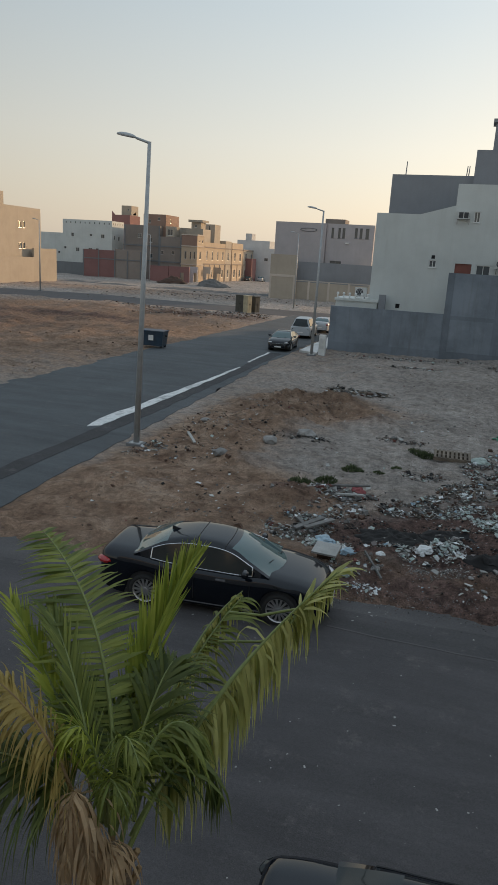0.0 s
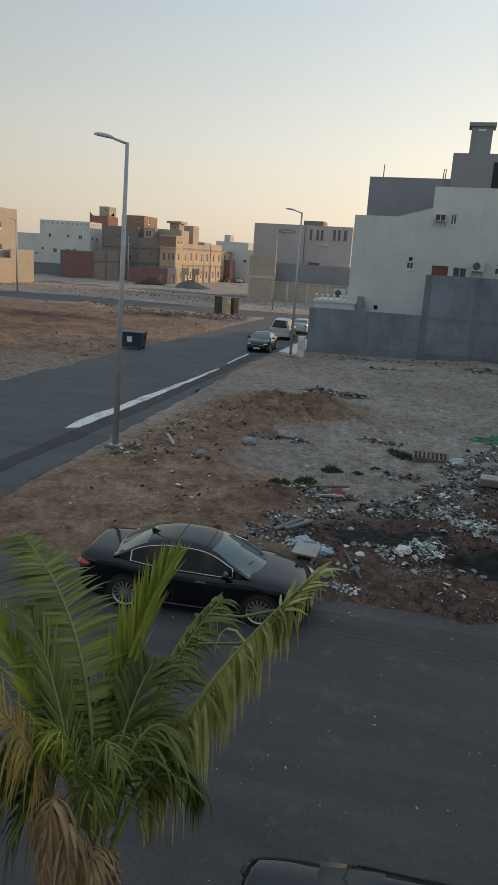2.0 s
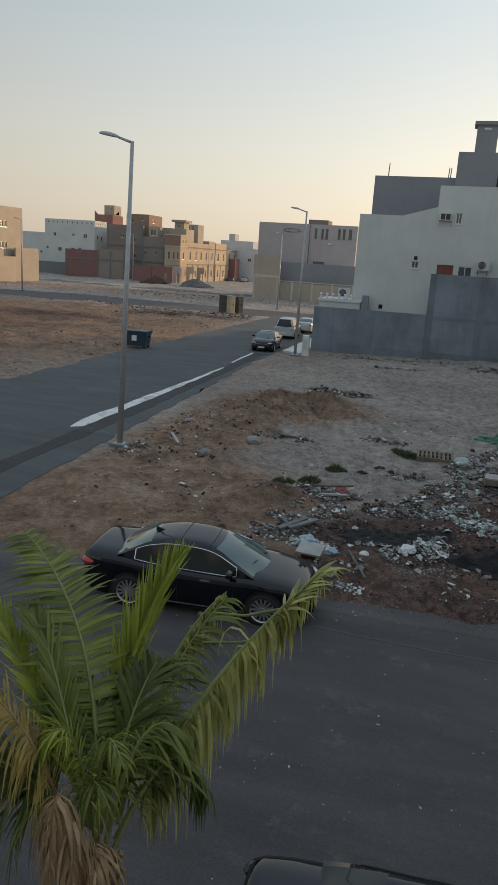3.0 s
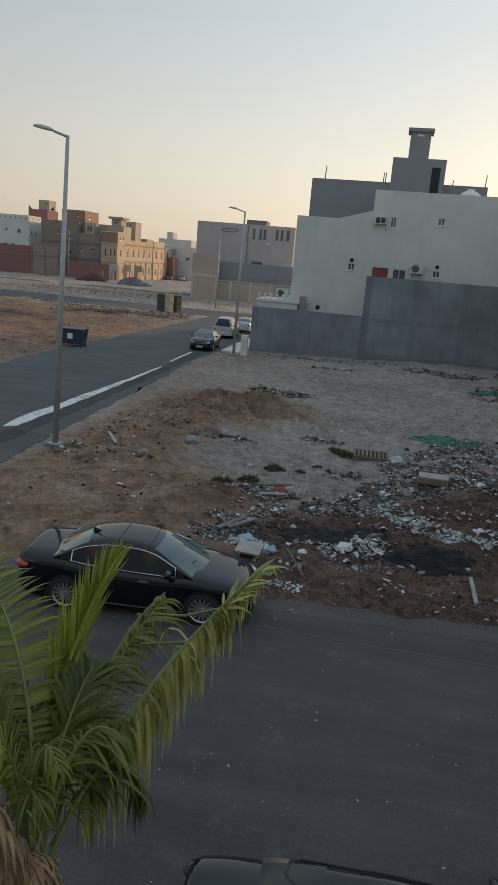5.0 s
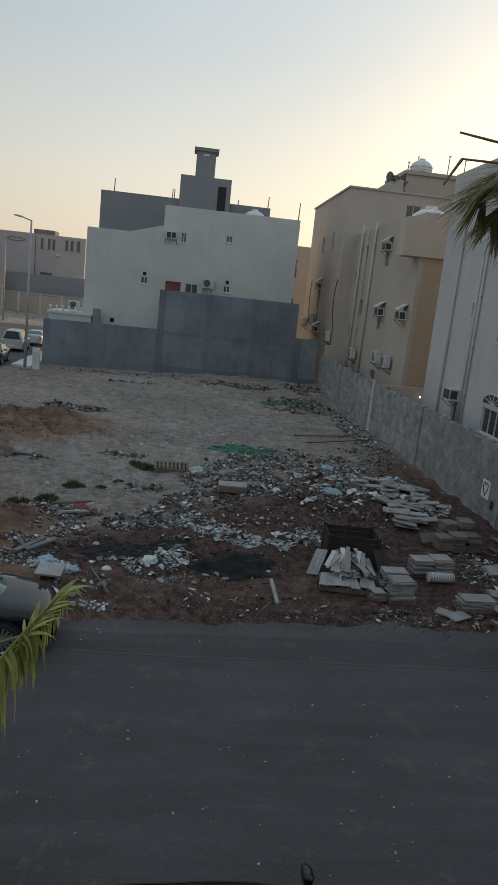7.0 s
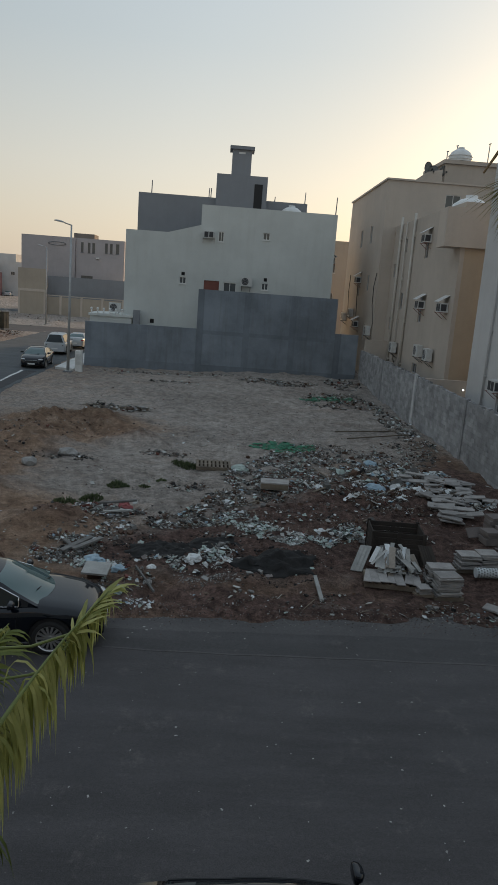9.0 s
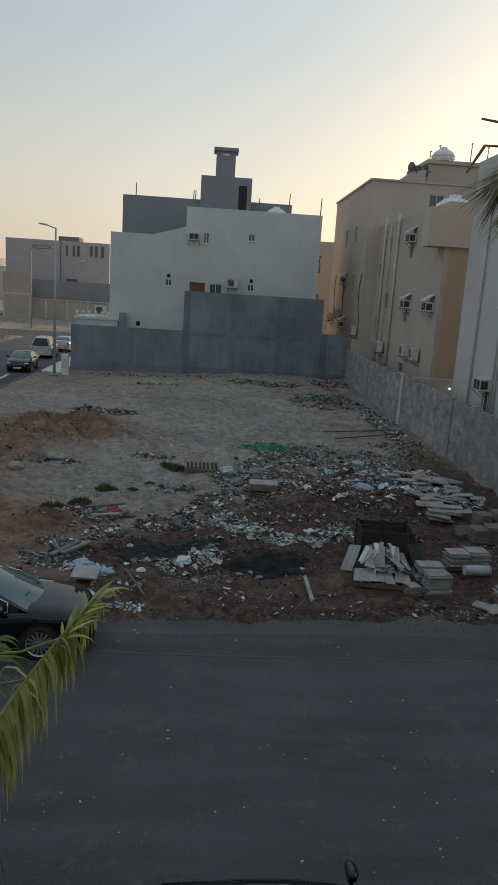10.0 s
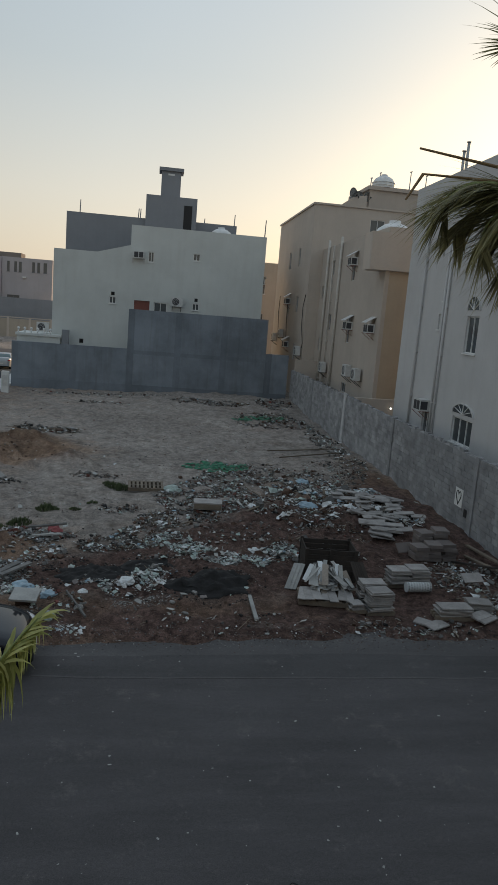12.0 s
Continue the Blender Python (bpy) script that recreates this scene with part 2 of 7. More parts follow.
def wall_with_holes(bm, length, height, thick, holes):
    """A wall along x from 0 to length, its outer face at y = 0 and its back at y = thick, cut by (x0, x1, z0, z1) holes."""
    xs = sorted({0.0, length, *[h[0] for h in holes], *[h[1] for h in holes]})
    zs = sorted({0.0, height, *[h[2] for h in holes], *[h[3] for h in holes]})
    solid = lambda i, k: 0 <= i < len(xs) - 1 and 0 <= k < len(zs) - 1 and not any(h[0] < (xs[i] + xs[i + 1]) / 2 < h[1] and h[2] < (zs[k] + zs[k + 1]) / 2 < h[3] for h in holes)
    made = {}

    def v(x, y, z):
        key = (round(x, 5), y, round(z, 5))
        if key not in made:
            made[key] = bm.verts.new((x, y, z))
        return made[key]

    for i in range(len(xs) - 1):
        for k in range(len(zs) - 1):
            if not solid(i, k):
                continue
            x0, x1, z0, z1 = xs[i], xs[i + 1], zs[k], zs[k + 1]
            bm.faces.new((v(x0, 0, z0), v(x1, 0, z0), v(x1, 0, z1), v(x0, 0, z1)))
            bm.faces.new((v(x0, thick, z0), v(x0, thick, z1), v(x1, thick, z1), v(x1, thick, z0)))
            for di, dk, q in ((-1, 0, ((x0, 0, z0), (x0, 0, z1), (x0, thick, z1), (x0, thick, z0))), (1, 0, ((x1, 0, z0), (x1, thick, z0), (x1, thick, z1), (x1, 0, z1))),
                              (0, -1, ((x0, 0, z0), (x0, thick, z0), (x1, thick, z0), (x1, 0, z0))), (0, 1, ((x0, 0, z1), (x1, 0, z1), (x1, thick, z1), (x0, thick, z1)))):
                if not solid(i + di, k + dk):
                    bm.faces.new([v(*c) for c in q])


def window(parent, x0, x1, z0, z1, frame_mat, split=2, sill=True, depth=0.12, name="window"):
    """A set-back window with frame, panes and sill in a facade's own space (outer face at y = 0)."""
    w = 0.05
    bm = bmesh.new()
    add_box(bm, x0, x0 + w, depth - 0.05, depth + 0.02, z0, z1)
    add_box(bm, x1 - w, x1, depth - 0.05, depth + 0.02, z0, z1)
    add_box(bm, x0 + w, x1 - w, depth - 0.05, depth + 0.02, z0, z0 + w)
    add_box(bm, x0 + w, x1 - w, depth - 0.05, depth + 0.02, z1 - w, z1)
    for i in range(1, split):
        xm = x0 + (x1 - x0) * i / split
        add_box(bm, xm - 0.025, xm + 0.025, depth - 0.05, depth + 0.02, z0 + w, z1 - w)
    win = part(name, bm, frame_mat, parent)
    for i in range(split):
        a0, a1 = x0 + (x1 - x0) * i / split, x0 + (x1 - x0) * (i + 1) / split
        box_part("pane", a0 + 0.03, a1 - 0.03, depth - 0.012, depth + 0.008, z0 + 0.03, z1 - 0.03, M["glass"], win)
    if sill:
        box_part("window_sill", x0 - 0.05, x1 + 0.05, -0.06, 0.03, z0 - 0.06, z0 - 0.003, frame_mat, win)
    return win


def block_house(name, x, y, width, depth, height, material, label, front=(), side=(), frame_mat=None, flip=False, parapet=0.0, turn=0.0, bands=False):
    """A house whose front faces -y with its front left foot at (x, y). front, side: windows as (x0, x1, z0, z1); side is the +x face."""
    th = 0.25
    h = thing(name, pose(x, y, 0, 0, 0, turn), label, "house")
    bm = bmesh.new()
    wall_with_holes(bm, width, height, th, front)
    part("wall", bm, material, h)
    for wx in front:
        window(h, *wx, frame_mat or M["alu"], 1 if wx[1] - wx[0] < 0.9 else 2)
    bm = bmesh.new()
    wall_with_holes(bm, depth, height, th, side)
    sw = part("wall", bm, material, h, at=pose(width, th, 0, 0, 0, 90))
    for wx in side:
        w = window(sw, *wx, frame_mat or M["alu"], 1 if wx[1] - wx[0] < 0.9 else 2)
    bm = bmesh.new()
    wall_with_holes(bm, depth, height, th, ())
    part("wall", bm, material, h, at=pose(0, th + depth, 0, 0, 0, -90))
    box_part("wall", th, width - th, depth, depth + th, 0, height, material, h)
    box_part("roof", th, width - th, th, depth, height - 0.6, height - 0.35, M["cement"], h)
    if bands:
        z = 4.4
        while z < height - 1.5:
            box_part("floor_band", -0.12, width + 0.12, -0.14, -0.003, z, z + 0.3, M["cement"], h)
            box_part("floor_band", width + 0.003, width + 0.14, 0, depth, z, z + 0.3, M["cement"], h)
            z += 3.6
        for cx in (0.0, width - 0.35):
            box_part("column", cx, cx + 0.35, -0.06, -0.004, 0, height, M["cement"], h)
    box_part("floor_slab", th, width - th, th, depth, height / 2 - 0.2, height / 2, M["cement"], h)
    return h


# ---- ground ----
def lot_height(x, y):
    """Trodden soil of the empty lot: low heaps, a dug hollow by the street, rubble ridges, a bank along the far wall."""
    p = Vector((x, y, 0))
    z = 0.1 * noise.noise(p * 0.25) + 0.13 * noise.noise(p * 0.8) + 0.085 * noise.noise(p * 2.1) + 0.035 * noise.noise(p * 5)
    for cx, cy, r, h in ((-4.6, 19.8, 1.2, 0.42), (-7.8, 29.5, 1.8, 0.5), (-8.6, 33.5, 1.5, 0.6), (-6.2, 35.0, 1.6, 0.55), (-5.4, 31.8, 1.6, -0.45), (-3.6, 31.0, 1.2, 0.55), (-9.2, 26.5, 1.3, 0.4), (-7.0, 22.5, 1.2, 0.3), (-9.5, 19.0, 1.5, 0.3), (0.6, 17.6, 2.0, 0.22),
                         (-1.3, 16.2, 1.8, 0.18), (3.5, 22.5, 3.4, 0.3), (6.5, 25.5, 3.5, 0.28), (2.4, 17.2, 1.6, 0.2), (8.8, 22.0, 2.2, 0.25), (-10.2, 22.6, 0.9, 0.12), (8.5, 45.0, 2.5, 0.3)):
        d = ((x - cx) ** 2 + (y - cy) ** 2) / r ** 2
        if d < 6:
            z += h * math.exp(-d * 1.4) * (0.8 + 0.6 * noise.noise(p * 1.6) + 0.4 * noise.noise(p * 4))
    dug = max(0.0, 1 - ((x + 7.2) / 4.2) ** 2 - ((y - 32.0) / 4.6) ** 2)
    if dug:
        z += dug ** 0.7 * (0.55 * (0.35 - abs(noise.noise(p * 0.75))) + 0.3 * (0.3 - abs(noise.noise(p * 1.9))))
    z += 0.4 * max(0, min(1, (x + 5) / 8)) * max(0, min(1, (y - 47) / 9))
    return z


def ground_height(x, y):
    inside = min(x + 11.6 + 0.35 * noise.noise(Vector((0, y * 0.6, 3))), y - 13.6 - 0.65 * max(0.0, min(1.0, (x + 4) / 7)) - 0.28 * noise.noise(Vector((x * 0.5, 0, 7))) - 0.1 * noise.noise(Vector((x * 2.1, 0, 9))))
    if inside > 0 and x < 30 and y < 200:
        return -0.02 + min(1.0, inside / 0.5) * (0.08 + lot_height(x, y))
    if x < -22.6 and y > 4:
        p = Vector((x, y, 0))
        mid = 93.0 if x > -50 else 93.0 + min(0, (x + 60) * 0.36)
        off = min(abs(y - mid) - 6.6, abs(y - 134) - 5.5)
        return -0.02 + max(0.0, min(1.0, (-22.6 - x) / 1.5, off / 1.5)) * (0.12 + 0.3 * noise.noise(p * 0.12) + 0.22 * noise.noise(p * 0.4) + 0.2 * noise.noise(p * 0.9))
    return -0.02


def spaced(stops):
    out = [stops[0][0]]
    for (a, _), (b, step) in zip(stops, stops[1:]):
        n = max(1, round((b - a) / step))
        out += [a + (b - a) * (k + 1) / n for k in range(n)]
    return out


def build_ground():
    xs = spaced([(-3000, 0), (-400, 600), (-120, 40), (-64, 1.5), (-24, 0.55), (-11.9, 1.0), (11, 0.17), (60, 6), (400, 60), (3000, 600)])
    ys = spaced([(-600, 0), (-60, 100), (13, 6), (26, 0.13), (57, 0.25), (92, 0.6), (130, 1.2), (400, 30), (4000, 600)])
    verts = [(x, y, ground_height(x, y)) for y in ys for x in xs]
    n = len(xs)
    faces = [(j * n + i, j * n + i + 1, (j + 1) * n + i + 1, (j + 1) * n + i) for j in range(len(ys) - 1) for i in range(n - 1)]
    me = bpy.data.meshes.new("ground")
    me.from_pydata(verts, [], faces)
    me.polygons.foreach_set("use_smooth", [True] * len(faces))
    me.materials.append(M["soil"])
    blobs = {"brown": [(-8, 18, 4.0, 3.0, 0.6), (-9, 27, 2.2, 5, 0.6), (-6.5, 33, 3.4, 3.0, 0.75), (-5, 20, 3, 2, 0.4), (2, 14.6, 11, 1.3, 0.95), (7, 18, 5, 2.5, 0.55), (7, 24, 3.5, 6, 0.5), (10.2, 26, 1.1, 9, 0.6), (-45, 55, 32, 30, 0.85), (-60, 115, 40, 12, 0.4), (-8, 16, 5, 3, 0.3), (-9.5, 22, 2.5, 6, 0.35)],
             "dark": [(-48, 60, 28, 26, 0.3), (3, 14.5, 9, 0.9, 0.62), (9.9, 24, 1.7, 8, 0.62), (7, 17, 4.5, 2.2, 0.4), (-1, 17.5, 2.4, 1.6, 0.8), (2, 19.0, 3.2, 2.4, 0.75), (5.5, 22.5, 3.8, 4.2, 0.55), (8.5, 18, 2.5, 3, 0.35), (-4.6, 19.8, 1.2, 0.8, 0.4), (-4.0, 31.2, 1.3, 1.0, 0.35), (8, 45, 2.5, 4, 0.3), (-30, 79, 8, 3.5, 0.5), (-40, 66, 9, 2, 0.25), (-55, 58, 12, 2, 0.25), (-6.3, 27.5, 1.0, 0.6, 0.35)]}
    for key, spots in blobs.items():
        at = me.attributes.new(key, "FLOAT", "POINT")
        at.data.foreach_set("value", [sum(w * math.exp(-((x - cx) / rx) ** 2 - ((y - cy) / ry) ** 2) for cx, cy, rx, ry, w in spots) for x, y, _ in verts])
    return tagged(new("ground", me), "dry brown trampled soil of an empty building lot", "ground", kind="structure")


build_ground()


def strip(name, path, material, label, z0=-0.3, z1=0.0, category="road", edge=0.0, step=0.5, seed=0):
    """A flat slab on a plan of corners in order; edge: by how much its rim wanders."""
    pts = []
    for (x0, y0), (x1, y1) in zip(path, path[1:] + path[:1]):
        d = math.hypot(x1 - x0, y1 - y0)
        n = max(1, int(d / step)) if edge and d < 200 else 1
        for k in range(n):
            x, y = x0 + (x1 - x0) * k / n, y0 + (y1 - y0) * k / n
            p = Vector((x * 0.8, y * 0.8, seed))
            pts.append((x + edge * noise.noise(p), y + edge * noise.noise(p + Vector((5, 9, 2)))))
    bm = bmesh.new()
    top = [bm.verts.new((x, y, z1)) for x, y in pts]
    low = [bm.verts.new((x, y, z0)) for x, y in pts]
    bm.faces.new(top)
    for k in range(len(pts)):
        j = (k + 1) % len(pts)
        bm.faces.new((top[k], low[k], low[j], top[j]))
    bmesh.ops.triangulate(bm, faces=[f for f in bm.faces if len(f.verts) > 4])
    return tagged(link(name, bm, material), label, category, kind="structure")


strip("road_near", [(-23.0, -2.2), (60, -2.2), (60, 14.8), (4, 14.8), (-3, 14.1), (-11.9, 13.9), (-12.3, 14.4), (-22.9, 14.4)], M["asphalt"], "dark worn asphalt road with dusty patches", edge=0.35, seed=1)
strip("road_side", [(-22.9, 14.4), (-11.6, 14.4), (-12.15, 25), (-12.65, 37), (-13.1, 48), (-13.1, 90), (-22.2, 90), (-22.6, 50)], M["asphalt_street"], "grey asphalt street running past the empty lot", z1=-0.004, edge=0.3, seed=2)
strip("road_cross", [(-150, 45), (-59, 79.5), (-53.5, 86.4), (-40, 87.8), (-22.3, 87.6), (-22.2, 90), (-12.9, 90), (-12.9, 87.6), (60, 87.6), (60, 98.2), (-32, 97.8), (-48, 99), (-63, 101.5), (-73, 98.5), (-150, 68)], M["asphalt"], "grey asphalt cross street behind the field", z1=-0.008, edge=0.0, seed=3)
strip("road_far", [(-100, 131.5), (-36, 129), (-36, 136.5), (-100, 139)], M["asphalt_street"], "far asphalt street between unfinished houses", z1=-0.002)
strip("road_patch", [(-13.85, 14.0), (-13.1, 14.0), (-13.1, 30), (-13.5, 52), (-14.35, 52), (-13.85, 32)], M["asphalt_patch"], "dark strip of newer asphalt along the street edge", z0=-0.1, z1=0.006, edge=0.12, seed=4)
def lime():
    m, nt, bsdf = tree("lime")
    co = nt.nodes.new("ShaderNodeNewGeometry").outputs["Position"]
    n, g = noise_node(nt, 1.1, 7, 0.75, co), noise_node(nt, 9, 4, 0.7, co)
    col = mix(nt, ramp(nt, n, [(0.36, grey(0.15)), (0.52, grey(1))]), (0.16, 0.17, 0.17), ramp(nt, g, [(0.3, (0.5, 0.51, 0.5)), (0.7, (0.8, 0.8, 0.78))]))
    nt.links.new(col, bsdf.inputs["Base Color"])
    bsdf.inputs["Roughness"].default_value = 0.6
    return m


M["lime"] = lime()
M["wet_lime"] = surface("wet_lime", (0.62, 0.62, 0.6), 0.5, 0.2, 1.2, 20, 0.1)
strip("spill", [(-14.35, 24.6), (-13.9, 25.0), (-13.84, 32), (-14.0, 43.4), (-14.14, 43.6), (-14.3, 34), (-14.48, 28), (-14.55, 26)], M["lime"], "whitish dried spill along the street edge", z0=-0.05, z1=0.012, edge=0.12, step=0.3, seed=5, category="stain")
strip("spill", [(-14.4, 46), (-14.24, 46), (-14.42, 52), (-14.6, 52)], M["lime"], "thin whitish dried spill along the street edge", z0=-0.05, z1=0.012, edge=0.1, step=0.3, seed=6, category="stain")

strip("road_shoulder", [(-2.5, 12.62), (8, 12.7), (60, 12.7), (60, 13.72), (4, 13.7), (-2.5, 13.4)], M["asphalt_scraped"], "rough dark scraped asphalt shoulder along the lot", z0=-0.1, z1=0.003, edge=0.1, seed=8)
strip("road_shoulder", [(-12, 12.5), (-2.4, 13.4), (4, 13.7), (60, 13.72), (60, 14.7), (4, 14.7), (-3, 14.0), (-12, 13.85)], M["asphalt_shoulder"], "rough greyer asphalt shoulder along the lot", z0=-0.1, z1=0.002, edge=0.1, seed=8)
strip("road_lip", [(-2.0, 12.6), (8, 12.68), (60, 12.68), (60, 12.73), (8, 12.73), (-2.0, 12.66)], M["asphalt_lip"], "dusty worn lip of the road surface", z0=-0.1, z1=0.006, edge=0.1, seed=8)

# ---- the walls round the lot ----
def cement_wall(name, x0, x1, y, h, label):
    """Rendered panels between flush columns, on a plinth."""
    w = thing(name, pose(x0, y, 0), label, "wall", kind="structure")
    n = max(1, round((x1 - x0) / 3.6))
    L = (x1 - x0) / n
    box_part("plinth", 0, x1 - x0, -0.04, 0.2, -0.5, 0.75, M["cement_band"], w)
    for i in range(n):
        box_part("column", i * L, i * L + 0.5, -0.012, 0.2, 0.752, h, M["cement_band"], w)
        zs = [0.752] + [z for z in (3.35,) if z < h - 1] + [h]
        if h > 4.4:
            box_part("tie_beam", i * L + 0.503, (i + 1) * L - 0.003, -0.01, -0.003, 3.2, 3.5, M["cement_band"], w)
        for z0, z1 in zip(zs, zs[1:]):
            box_part("panel", i * L + 0.503, (i + 1) * L - 0.003, 0.0, 0.2, z0, z1 - 0.003, M["wall_cement"], w)
    return w


cement_wall("wall_far_low", -11.05, -2.25, 57, 3.58, "low grey cement-rendered boundary wall")
cement_wall("wall_far_high", -2.245, 8.85, 57, 6.68, "high grey cement-rendered boundary wall with stains")
cement_wall("wall_far_end", 8.855, 10.75, 57, 3.95, "low grey cement wall end beside the block wall")

# ---- white house behind the far wall ----
def house_white():
    y0 = 60.0
    h = thing("white_house", pose(-8.5, y0, 0), "white plastered house with grey roof rooms, small windows", "house")
    W1, W2 = 6.05, 17.1
    bm = bmesh.new()
    wall_with_holes(bm, W1, 11.0, 0.25, [(4.5, 5.05, 7.0, 7.55), (4.64, 4.92, 7.66, 7.94), (2.22, 2.55, 3.6, 3.95)])
    part("wall", bm, M["white_plaster"], h)
    # sloping parapet piece over the lower part
    bm = bmesh.new()
    v = [bm.verts.new(c) for c in ((3.4, 0, 11.002), (6.046, 0, 11.002), (6.046, 0, 11.75), (3.4, 0.25, 11.002), (6.046, 0.25, 11.002), (6.046, 0.25, 11.75))]
    for q in ((0, 1, 2), (3, 5, 4), (0, 3, 4, 1), (1, 4, 5, 2), (2, 5, 3, 0)):
        bm.faces.new([v[i] for i in q])
    part("parapet", bm, M["white_plaster"], h)
    bm = bmesh.new()
    x = lambda u: u - W1 + 8.5
    L = W2 - W1
    wall_with_holes(bm, L, 13.35, 0.25, [(x(-1.98), x(-0.72), 6.2, 7.4), (x(-0.35), x(0.7), 6.2, 7.35), (x(2.8), x(3.35), 6.95, 7.5), (x(2.95), x(3.22), 7.65, 7.93),
                                         (x(-1.0), x(-0.55), 10.55, 11.35), (x(2.65), x(3.2), 10.95, 11.5)])
    part("wall", bm, M["white_plaster"], h, at=pose(W1, 0, 0))
    for a in ((4.5, 5.05, 7.0, 7.55), (8.15, 9.2, 6.2, 7.35), (11.3, 11.85, 6.95, 7.5), (7.5, 7.95, 10.55, 11.35), (11.15, 11.7, 10.95, 11.5)):
        window(h, *a, M["white_paint"])
    for a in ((4.64, 4.92, 7.66, 7.94), (11.45, 11.72, 7.65, 7.93), (2.22, 2.55, 3.6, 3.95)):
        bm = bmesh.new()
        add_box(bm, a[0], a[1], 0.12, 0.16, a[2], a[3])
        for k in range(4):
            zz = a[2] + (a[3] - a[2]) * (k + 0.5) / 4
            add_box(bm, a[0], a[1], 0.03, 0.1, zz - 0.012, zz + 0.012)
        part("vent", bm, M["dark"], h, "dark square vent")
    box_part("shutter", 6.52, 7.78, 0.1, 0.16, 6.2, 7.4, M["brown_metal"], h, "closed red-brown metal shutter")
    for xx in (0.0, W2 - 0.25):
        hh = 11.0 if xx == 0 else 13.35
        box_part("wall", xx, xx + 0.25, 0.252, 16, 0, hh, M["white_plaster"], h)
    box_part("wall", 0.25, W2 - 0.25, 15.75, 16, 0, 11.0, M["white_plaster"], h)
    box_part("roof", 0.252, W2 - 0.252, 0.252, 15.74, 10.4, 10.7, M["cement"], h)
    # grey roof rooms
    box_part("roof_room", 0.4, 7.0, 4.0, 12, 10.72, 14.4, M["grey_render"], h, "grey cement roof room")
    box_part("roof_room", 7.004, 11.35, 3.6, 12, 10.72, 16.35, M["grey_render"], h, "grey cement stair tower")
    box_part("roof_room", 11.354, 14.95, 4.2, 12, 10.72, 14.5, M["grey_render"], h, "grey cement roof room")
    box_part("door_opening", 10.25, 10.95, 3.57, 3.598, 13.3, 15.7, M["dark"], h)
    bm = bmesh.new()
    add_box(bm, 8.2, 9.85, 4.0, 5.6, 16.352, 18.45)
    part("chimney", bm, M["grey_render"], h)
    box_part("chimney_cap", 7.98, 10.07, 3.8, 5.8, 18.452, 18.72, M["grey_render"], h)
    box_part("chimney_slot", 8.75, 9.3, 3.985, 4.0, 18.1, 18.25, M["white_paint"], h)
    for px, hh, zz, yy in ((1.48, 1.55, 14.4, 4.2), (6.4, 1.15, 14.4, 4.2), (6.56, 1.15, 14.4, 4.2), (12.1, 0.6, 14.5, 4.4), (14.72, 1.4, 14.5, 4.3), (16.92, 2.0, 13.35, 0.12)):
        bm = bmesh.new()
        add_tube(bm, (px, yy, zz), (px + 0.03, yy, zz + hh * 0.68), 0.05, 0.04, 6)
        part("roof_rod", bm, M["grey_render"], h)
    return h


house_white()

# ---- beige building: a rear block, a lower block before it set back by a metre, a balcony box at its near corner ----
M["pipe_cream"] = surface("pipe_cream", (0.56, 0.52, 0.46), 0.6, 0.12, 3, 30, 0.05)
REAR_X, REAR_Y, REAR_H = 12.0, 57.93, 16.07
FRONT_X, FRONT_Y, FRONT_H = 13.0, 41.0, 12.6


def west_wall(parent, x, y0, y1, height, holes, material):
    """A wall that faces -x, from y0 to y1; holes as (y0, y1, z0, z1)."""
    bm = bmesh.new()
    cut = [(y1 - b, y1 - a, c, d) for a, b, c, d in holes]
    wall_with_holes(bm, y1 - y0, height, 0.25, cut)
    w = part("wall", bm, material, parent, at=pose(x, y1, 0, 0, 0, -90))
    for h in cut:
        window(w, *h, M["alu"], 2 if h[1] - h[0] > 1.0 else 1, sill=False)
    return w


